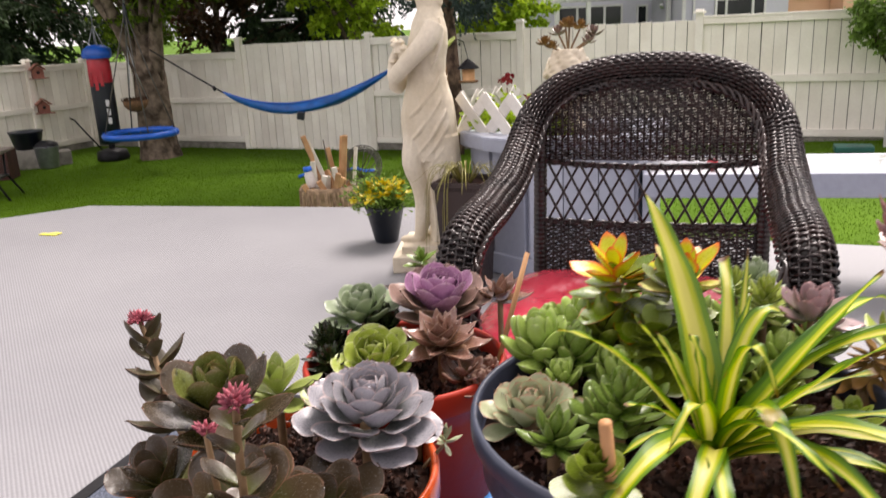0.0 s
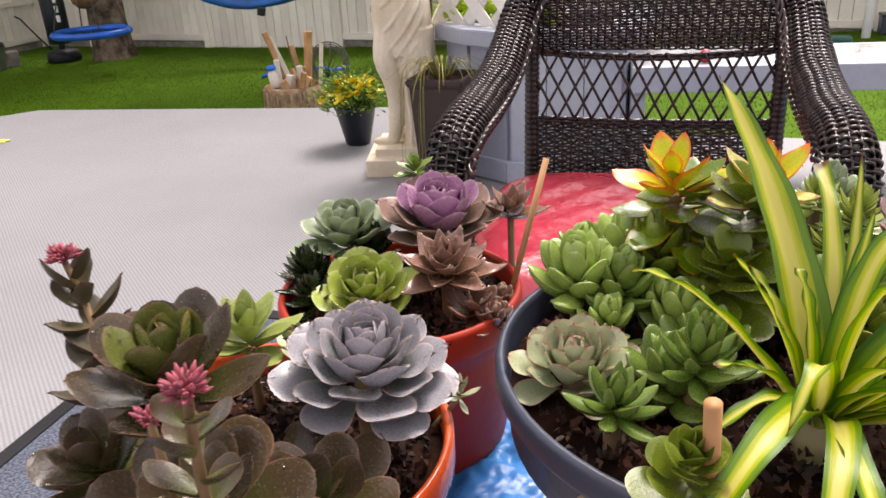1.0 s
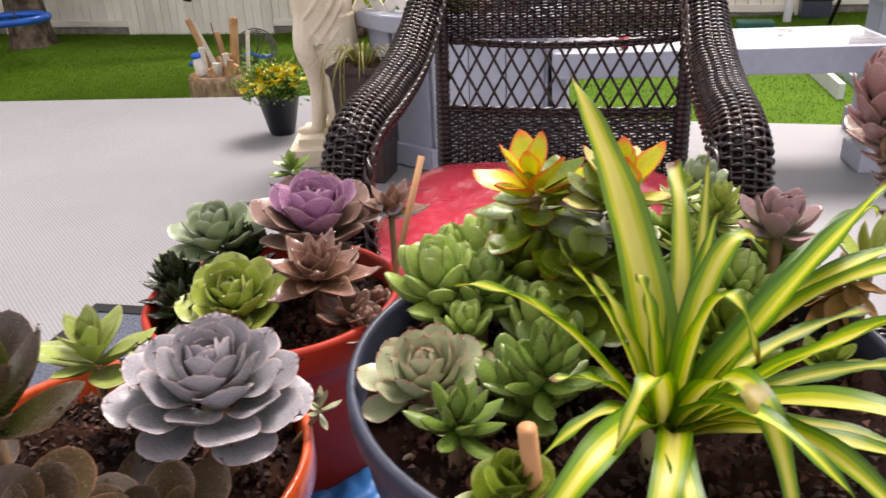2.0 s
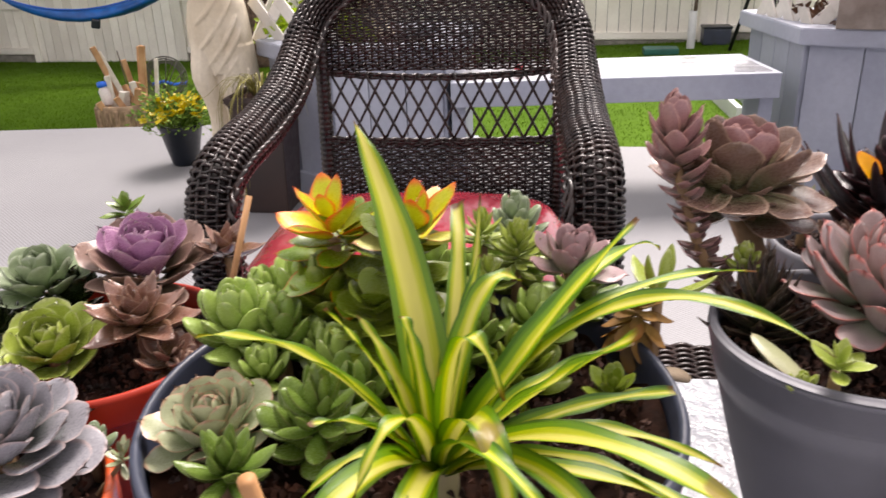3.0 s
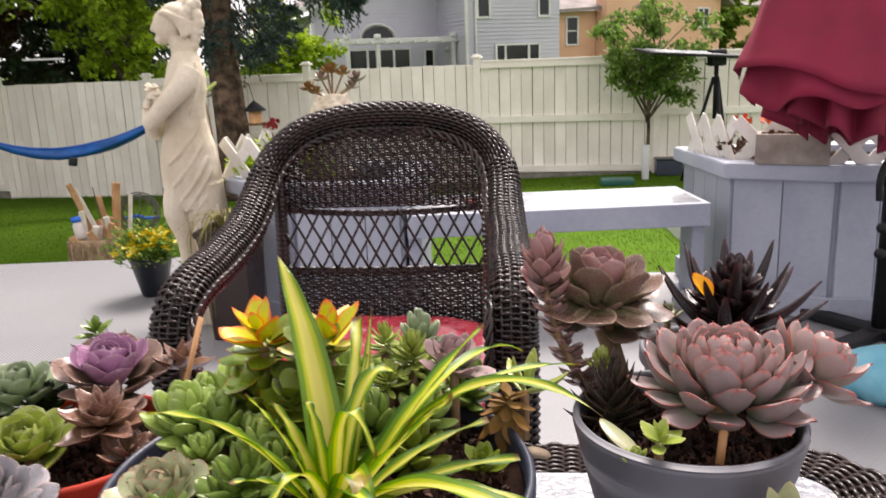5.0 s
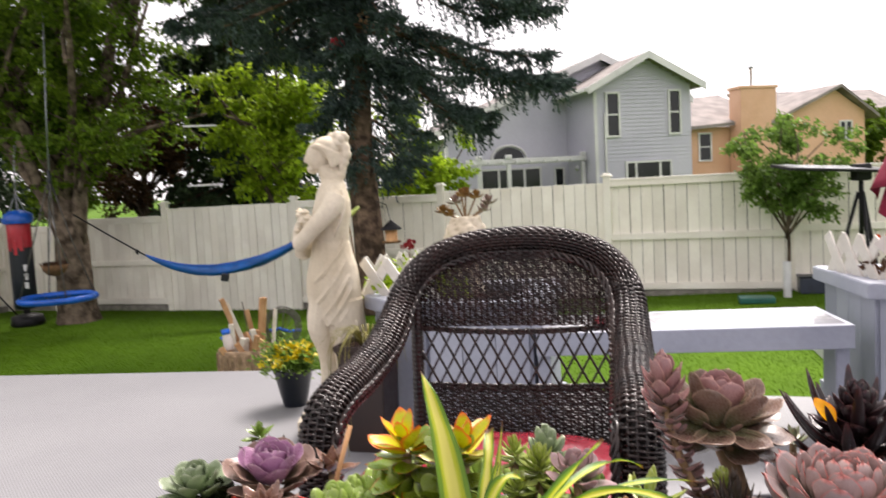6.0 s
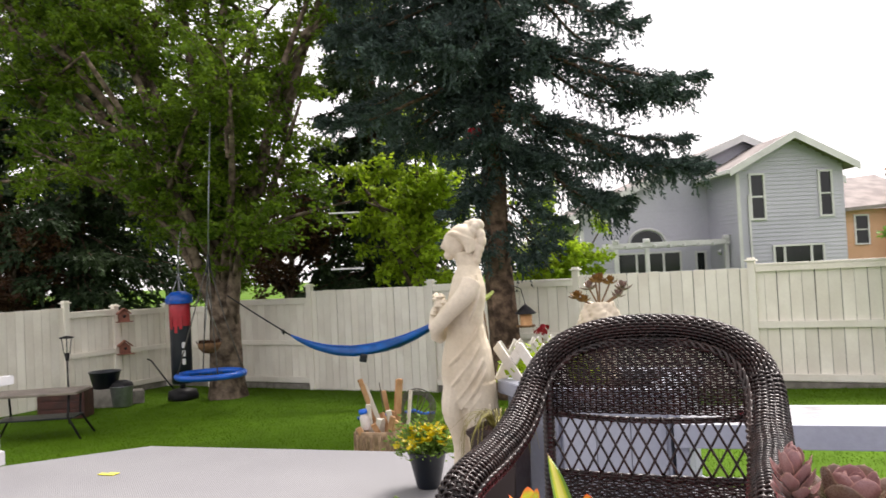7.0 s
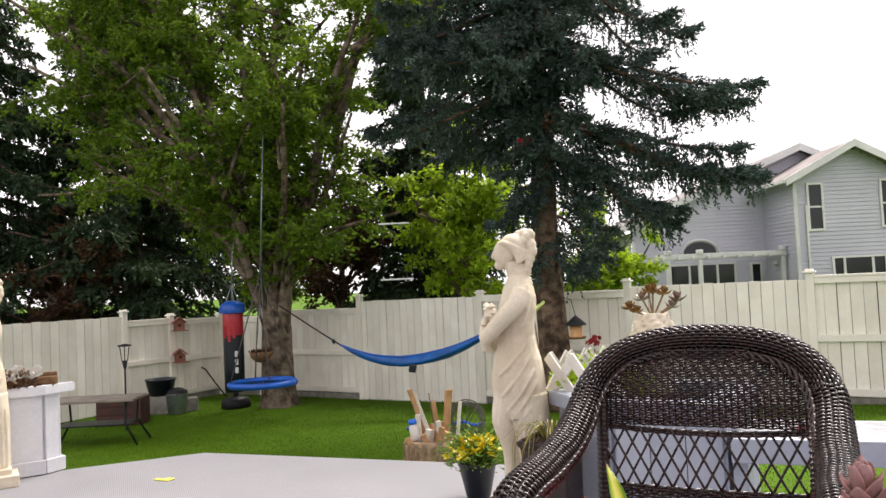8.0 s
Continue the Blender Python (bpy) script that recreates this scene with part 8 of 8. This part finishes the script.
def statue():
    me = bm_mesh(statue_mesh(), "statue", True)
    ob = single("statue", me, M_stone, "cream cast-stone garden statue of a draped figure with folded arms", "statue", pose(-0.035, 3.415, 0, 0, 0, -4), group="statues")
    rem = ob.modifiers.new("merge", "REMESH")
    rem.mode, rem.voxel_size, rem.use_smooth_shade = "VOXEL", 0.0036, True
    sm = ob.modifiers.new("smooth", "SMOOTH")
    sm.factor, sm.iterations = 0.5, 3
    two = ob.copy()
    scene.collection.objects.link(two)
    two.matrix_basis = pose(-3.22, 4.12, 0, 0, 0, 40) @ Matrix.Scale(0.95, 4)
    tagged(two, "cream cast-stone garden statue beside the lightened planter box")


statue()


def head_planter():
    """A white head-shaped planter: one plain mesh."""
    bm = bmesh.new()
    def blob(x, y, z, sx, sy, sz):
        bmesh.ops.create_icosphere(bm, subdivisions=3, radius=1.0, matrix=pose(x, y, z) @ Matrix.Diagonal((sx, sy, sz, 1)))
    blob(0, 0, 0.165, 0.078, 0.086, 0.115)
    blob(0, 0, 0.05, 0.05, 0.05, 0.08)
    blob(0, -0.02, 0.0, 0.075, 0.07, 0.03)
    blob(0, -0.090, 0.15, 0.012, 0.018, 0.030)
    blob(-0.032, -0.074, 0.185, 0.020, 0.016, 0.008)
    blob(0.032, -0.074, 0.185, 0.020, 0.016, 0.008)
    blob(0, -0.080, 0.105, 0.022, 0.012, 0.008)
    for k in range(6):
        zz = 0.196 + 0.015 * k
        rr = 1.0 - 0.06 * k - 0.02 * (k > 3) * k
        ring = [(0.083 * rr * math.cos(a), 0.091 * rr * math.sin(a), zz + 0.006 * math.sin(9 * a + 2.1 * k)) for a in np.linspace(0, 2 * math.pi, 60)]
        v, fc = sweep(ring, [0.010 + 0.003 * math.sin(9 * a * 0.7 + k) for a in np.linspace(0, 2 * math.pi, 60)], 8)
        vs = [bm.verts.new(p) for p in v]
        for face in fc:
            bm.faces.new([vs[n] for n in face])
    blob(0, 0, 0.270, 0.055, 0.06, 0.016)
    bmesh.ops.recalc_face_normals(bm, faces=bm.faces)
    ob = single("head_planter", bm, M_stone, "pale head-shaped planter standing in the planter box", "planter", pose(0.56, 3.50, 0.555, 0, 0, -10) @ Matrix.Scale(1.14, 4), smooth=True)
    rem = ob.modifiers.new("merge", "REMESH")
    rem.mode, rem.voxel_size, rem.use_smooth_shade = "VOXEL", 0.0042, True
    sm = ob.modifiers.new("smooth", "SMOOTH")
    sm.factor, sm.iterations = 0.5, 2
    for i, (x, y, z, R) in enumerate([(0.520, 3.50, 0.955, 0.040), (0.565, 3.50, 0.985, 0.045), (0.610, 3.50, 0.975, 0.040), (0.665, 3.50, 0.945, 0.046), (0.462, 3.51, 0.915, 0.040), (0.490, 3.48, 0.900, 0.032), (0.640, 3.48, 0.915, 0.034), (0.545, 3.47, 0.985, 0.035)]):
        rosette("withered brown succulent in the head planter", (x, y, z), R, 14, "spoon", L_dry if i % 3 else L_dusty, (10, 110), (0.5, 1.0), 0.4, (0, 0), 0.86, 80 + i, lean=(0.56 - x, 3.5 - y), stem_r=0.004, name="withered_succulent")


def lattice_border(label, p0, p1, z, h, n):
    """Short white zigzag lattice along a planter's edge."""
    p0, p1 = Vector(p0), Vector(p1)
    d = p1 - p0
    ang = math.degrees(math.atan2(d.y, d.x))
    root = thing("lattice_border", label, "lattice", pose(p0.x, p0.y, z, 0, 0, ang), group="lattice borders")
    w = d.length / n
    for i in range(n):
        for s in (1, -1):
            ln = math.hypot(w, h)
            part("slat", boxes((0, 0, 0, ln * 1.10, 0.008, 0.050), bevel=0.002), M_white_paint, root, "", pose(w * (i + 0.5), s * 0.0045, h / 2, 0, -s * math.degrees(math.atan2(h, w)), 0))


def flowerpots():
    # yellow flowers in a dark pot at the statue's foot
    p = thing("plant_pot", "dark blue-black tapered pot on the deck", "plant pot", pose(-0.285, 3.80, 0) @ Matrix.Scale(0.82, 4), group="deck pots")
    part("wall", lathe([(0.0, 0.0), (0.065, 0.0), (0.07, 0.01), (0.112, 0.20), (0.118, 0.205), (0.118, 0.22), (0.108, 0.22), (0.10, 0.19), (0.0, 0.19)], 36), M_navy, p)
    q = random.Random(4)
    fl = thing("yellow_flowers", "bushy plant with small bright yellow flowers", "flowers", pose(-0.295, 3.80, 0.155) @ Matrix.Scale(0.82, 4))
    P = [(q.gauss(0, 0.078), q.gauss(0, 0.075), abs(q.gauss(0.08, 0.05))) for _ in range(1300)]
    part("leaves", blades("leaves", P, [(a[0] * 9 + q.gauss(0, .5), a[1] * 9 + q.gauss(0, .5), 0.6 + q.gauss(0, .5)) for a in P], np.full(1300, 0.034), np.full(1300, 0.014), 3), F_young, fl, kind="stuff")
    petal = shape("round", L_yellow)
    for k in range(90):
        a, el = q.random() * 6.283, q.uniform(0.1, 1.2)
        r = q.uniform(0.12, 0.17)
        c = Vector((r * math.cos(a) * math.cos(el) * 1.05, r * math.sin(a) * math.cos(el), 0.05 + r * math.sin(el) * 0.85))
        head = part("flower", lathe([(0.0, 0.004), (0.006, 0.003), (0.007, -0.002), (0.0, -0.004)], 8), L_yellow, fl, "", pose(*c, q.uniform(-50, 20), q.uniform(-30, 30), q.uniform(0, 360)))
        for j in range(5):
            part("petal", petal, L_yellow, head, "", pose(0, 0, 0, 0, 0, 72 * j) @ pose(0, 0.003, 0, 18, 0, 0) @ Matrix.Scale(0.026, 4))
    # tall dark pot with trailing grass
    t = thing("plant_pot", "tall dark brown square pot by the planter box", "plant pot", pose(0.105, 3.09, 0, 0, 0, -20) @ Matrix.Diagonal((1, 1, 0.9, 1)), group="deck pots")
    bm = bmesh.new()
    rings = [[bm.verts.new((sx * r, sy * r, z)) for sx, sy in ((-1, -1), (1, -1), (1, 1), (-1, 1))] for r, z in ((0.075, 0), (0.095, 0.44), (0.105, 0.45), (0.105, 0.475), (0.092, 0.475), (0.088, 0.44))]
    for A, B in zip(rings, rings[1:]):
        for i in range(4):
            bm.faces.new((A[i], A[(i + 1) % 4], B[(i + 1) % 4], B[i]))
    bm.faces.new(rings[0][::-1]), bm.faces.new(rings[-1])
    bmesh.ops.bevel(bm, geom=bm.edges[:], offset=0.004, segments=2, affect="EDGES")
    part("wall", bm, M_brownpot, t)
    part("soil", prism([(-0.089, -0.089), (0.089, -0.089), (0.089, 0.089), (-0.089, 0.089)], 0.435, 0.455), M_soil, t)
    g = thing("trailing_grass", "thin arching grassy leaves hanging over the tall pot", "grass plant", pose(0.105, 3.09, 0.405))
    for k in range(46):
        a = q.uniform(0, 6.283) if k > 18 else q.uniform(2.2, 4.3)
        r = q.uniform(0.08, 0.2)
        hang = q.uniform(0.15, 0.42) if k <= 18 else q.uniform(-0.05, 0.08)
        o = Vector((math.cos(a), math.sin(a), 0))
        pts = spline([o * 0.02, o * (r * 0.55) + Vector((0, 0, 0.08)), o * r + Vector((0, 0, 0.02)), o * (r + 0.02) + Vector((0, 0, -hang))], 10)
        v, f = sweep(pts, np.linspace(0.0032, 0.0008, 11), 4, 0.3)
        part("leaf", make_mesh("leaf", v, f), L_grassy, g)
    # terracotta saucer block behind
    single("stone_block", boxes((0, 0, 0.05, 0.16, 0.12, 0.10), bevel=0.01), M_stone, "small cream stone block beside the planter box", "stone", pose(0.16, 3.36, 0, 0, 0, -20))
    # black hook leaning behind the statue
    hook = [(0, 0, 0), (0, 0, 0.35), (0, 0, 0.62), (0.015, 0, 0.68), (0.05, 0, 0.70), (0.07, 0, 0.66), (0.06, 0, 0.62)]
    single("iron_hook", tubes([(spline(hook, 30), 0.009)], 8), M_black, "black iron hook standing behind the statue", "hook", pose(-0.10, 3.66, 0.0, 0, 0, 180) @ Matrix.Diagonal((0.9, 1, 0.92, 1)))


M_brownpot = surf("dark_brown_plastic", "33241f", "241a17", 5.0, 0.35, 0.1, 40)
L_grassy = leafmat("grassy_leaf", "8c9448", "a0a454", "b4a868", 0.8, 0.5, 0.2, 0.25)
flowerpots()
head_planter()
lattice_border("white wooden lattice border along the planter's edge", (0.10, 3.46), (0.40, 3.16), 0.555, 0.15, 3)
lattice_border("white wooden lattice border along the planter's edge", (0.10, 3.50), (0.36, 3.74), 0.555, 0.15, 3)
lattice_border("white wooden lattice border along the planter's edge", (2.035, 3.14), (2.035, 2.82), 0.575, 0.155, 3)
lattice_border("white wooden lattice border along the planter's edge", (2.04, 2.80), (2.27, 2.60), 0.575, 0.155, 2)
lattice_border("white wooden lattice border along the planter's edge", (2.25, 2.53), (2.72, 2.365), 0.575, 0.135, 4)
lattice_border("white wooden lattice border along the planter's edge", (-3.42, 4.26), (-3.12, 4.46), 0.535, 0.12, 3)


def planter_flowers(label, spots, seed, petals, leaf, n=110):
    q = random.Random(seed)
    for x, y, z, s in spots:
        root = thing("flowering_plant", label, "flowers", pose(x, y, z), group="planter flowers")
        P = [(q.gauss(0, 0.035), q.gauss(0, 0.035), abs(q.gauss(0.05, 0.03)) * s) for _ in range(n)]
        part("leaves", blades("leaves", P, [(a[0] * 9 + q.gauss(0, .6), a[1] * 9 + q.gauss(0, .6), 0.5) for a in P], np.full(n, 0.04), np.full(n, 0.028), seed), leaf, root, kind="stuff")
        part("stem", tubes([([(0, 0, -0.03), (0.005, 0, 0.06 * s), (0, 0, 0.13 * s)], 0.003)], 6), M_stem, root)
        for k in range(22):
            part("petal", shape("round", petals), petals, root, "", pose(q.gauss(0, 0.018), q.gauss(0, 0.018), 0.125 * s + 0.032 + q.gauss(0, 0.012), q.uniform(25, 100), 0, k * GOLD) @ Matrix.Scale(0.024, 4))


L_redpetal = leafmat("red_petal", "b01828", "a81020", "c02030", 0.9, 0.5, 0.2, 0.3)
L_orangepetal = leafmat("orange_petal", "ff9468", "ff7c48", "ffc0a0", 0.9, 0.5, 0.2, 0.3)
planter_flowers("red geranium with light green leaves in the planter box", [(0.30, 3.50, 0.545, 1.45), (0.40, 3.40, 0.54, 0.9)], 5, L_redpetal, F_lime)
planter_flowers("light green leafy plant in the planter box", [(0.22, 3.47, 0.54, 0.7), (0.45, 3.30, 0.54, 0.7), (0.08 + 0.1, 3.56, 0.54, 0.7)], 6, L_lime, F_lime)
planter_flowers("faded brown begonia in the wooden trough", [(2.165, 2.625, 0.655, 0.35)], 8, L_dusty, F_plum, 40)
planter_flowers("orange begonia in the planter box", [(2.10, 2.86, 0.555, 1.0), (2.16, 2.77, 0.555, 1.1), (2.26, 2.67, 0.555, 1.0)], 7, L_orangepetal, F_plum, 50)
planter_flowers("dusky small-leaved plant in the lightened planter box", [(-3.32, 4.24, 0.525, 0.6), (-3.22, 4.30, 0.525, 0.5), (-3.14, 4.36, 0.525, 0.5)], 9, L_dusty, F_plum)
single("driftwood", boxes((0, 0, 0.03, 0.13, 0.06, 0.05), (0.02, 0.01, 0.065, 0.08, 0.04, 0.03), bevel=0.012), M_coir, "small brown piece of driftwood on the lightened planter's cap", "driftwood", pose(-3.07, 4.46, 0.542, 0, 0, 30))
q_tall = tubes([([(0.06, 3.62, 0.54), (0.05, 3.60, 0.75), (0.035, 3.58, 0.90)], 0.004)], 6)
tall = thing("leafy_shoot", "tall shoot with two yellow-green leaves in the planter box", "plant", pose(0, 0, 0))
part("stem", q_tall, M_stem, tall)
for k in range(3):
    part("leaf", shape("broad", L_lime), L_lime, tall, "", pose(0.035, 3.58, 0.88 + 0.01 * k, 25, 0, 130 * k + 40) @ Matrix.Scale(0.075, 4))


def wooden_trough():
    root = thing("wooden_trough", "weathered grey wooden trough standing on the planter box", "trough", pose(2.150, 2.620, 0.587, 0, 0, -38))
    for sy in (-1, 1):
        part("side_board", boxes((0, sy * 0.055, 0.055, 0.25, 0.016, 0.11), bevel=0.003), M_oldwood, root)
    for sx in (-1, 1):
        part("end_board", boxes((sx * 0.117, 0, 0.055, 0.016, 0.094, 0.11), bevel=0.003), M_oldwood, root)
    part("soil", boxes((0, 0, 0.045, 0.22, 0.09, 0.08), bevel=0), M_soil, root)


M_oldwood = surf("weathered_grey_wood", "9c9288", "7e746a", 12.0, 0.85, 0.4, 60)
wooden_trough()


def umbrella():
    root = thing("patio_umbrella", "closed crimson cantilever umbrella on a black pole", "umbrella", pose(2.29, 2.28, 0))
    for a in (18, 108):
        part("base_bar", boxes((0, 0, 0.02, 0.86, 0.06, 0.036), bevel=0.008), M_black, root, "", pose(0, 0, 0.004 * (a > 90), 0, 0, a))
    part("pole", tubes([([(0, 0, 0.03), (0, 0, 1.2), (0, 0, 2.32)], 0.028)], 16), M_black, root)
    for z in (0.31, 0.40, 0.56):
        part("knob", lathe([(0.0, 0.0), (0.017, 0.0), (0.02, 0.012), (0.014, 0.026), (0.0, 0.028)], 14), M_black, root, "", pose(-0.026, -0.008, z, 0, -90, 15))
    part("crank_handle", tubes([(spline([(-0.01, -0.02, 0.640), (-0.06, -0.03, 0.625), (-0.082, -0.03, 0.57), (-0.078, -0.03, 0.50)], 14), 0.011)], 8), M_black, root)
    part("arm", tubes([([(0, 0, 2.28), (-0.06, 0.02, 2.36), (-0.14, 0.05, 2.15)], 0.018)], 8), M_black, root)

    def cloth(name, a0, a1, z1, rx, ry, folds, depth, rise, label, taper=0.9, n=120, m=36):
        """Hanging gathered cloth from the head down to a scalloped hem."""
        verts, faces = [], []
        for j in range(m + 1):
            t = j / m
            for i in range(n + 1):
                a = radians(a0 + (a1 - a0) * i / n)
                wave = math.sin(folds * a + 0.9 * math.sin(2.2 * t + 2 * a))
                fold = 1 + depth * t * wave + 0.06 * noise.noise((math.cos(a) * 3, math.sin(a) * 3, t * 5))
                k = 0.14 + 0.86 * t ** taper
                z = 2.15 + (z1 - 2.15) * t + t ** 4 * (rise * max(0.0, -math.cos(a)) + 0.022 * wave + 0.02 * noise.noise((a * 2.3, 4.0, 1.0)))
                verts.append((-0.16 + rx * k * fold * math.cos(a), 0.05 + ry * k * fold * math.sin(a), z))
        for j in range(m):
            for i in range(n):
                o = j * (n + 1) + i
                faces.append((o, o + 1, o + n + 2, o + n + 1))
        ob = part(name, make_mesh(name, verts, faces), M_red_cloth, root, label)
        thick = ob.modifiers.new("cloth", "SOLIDIFY")
        thick.thickness = 0.003

    cloth("canopy", 0, 360, 0.685, 0.235, 0.17, 13, 0.24, 0.10, "folded crimson cloth")
    cloth("canopy_flap", 142, 262, 0.835, 0.335, 0.24, 7, 0.10, 0.0, "loose crimson fold over the rest")
    cloth("outer_panel", 150, 292, 0.850, 0.395, 0.26, 4, 0.04, 0.085, "loose crimson panel hanging free", 1.1)
    cloth("canopy_flap", 300, 395, 0.800, 0.285, 0.20, 6, 0.10, 0.0, "loose crimson fold over the rest")


umbrella()
tripod()
bag = lathe([(0.0, 0.0), (0.16, 0.0), (0.19, 0.05), (0.16, 0.12), (0.08, 0.15), (0.0, 0.15)], 30, 0.25)
M_aqua = surf("aqua_nylon", "7cb4c4", "5a9cb0", 6.0, 0.6, 0.2, 40)
single("floor_cushion", bag, M_aqua, "soft aqua blue bag lying on the deck", "bag", pose(1.99, 1.90, 0.0) @ Matrix.Scale(0.8, 4))
M_leafy = surf("yellow_paper", "d8d060", "c8c048", 20, 0.7, 0.1, 60)
bm = boxes((0, 0, 0.004, 0.11, 0.035, 0.006), (0.03, 0.02, 0.006, 0.06, 0.03, 0.004), bevel=0.002)
single("yellow_scrap", bm, M_leafy, "small yellow leaf scrap lying on the deck", "leaf", pose(-2.17, 4.22, 0.0, 0, 0, -15))
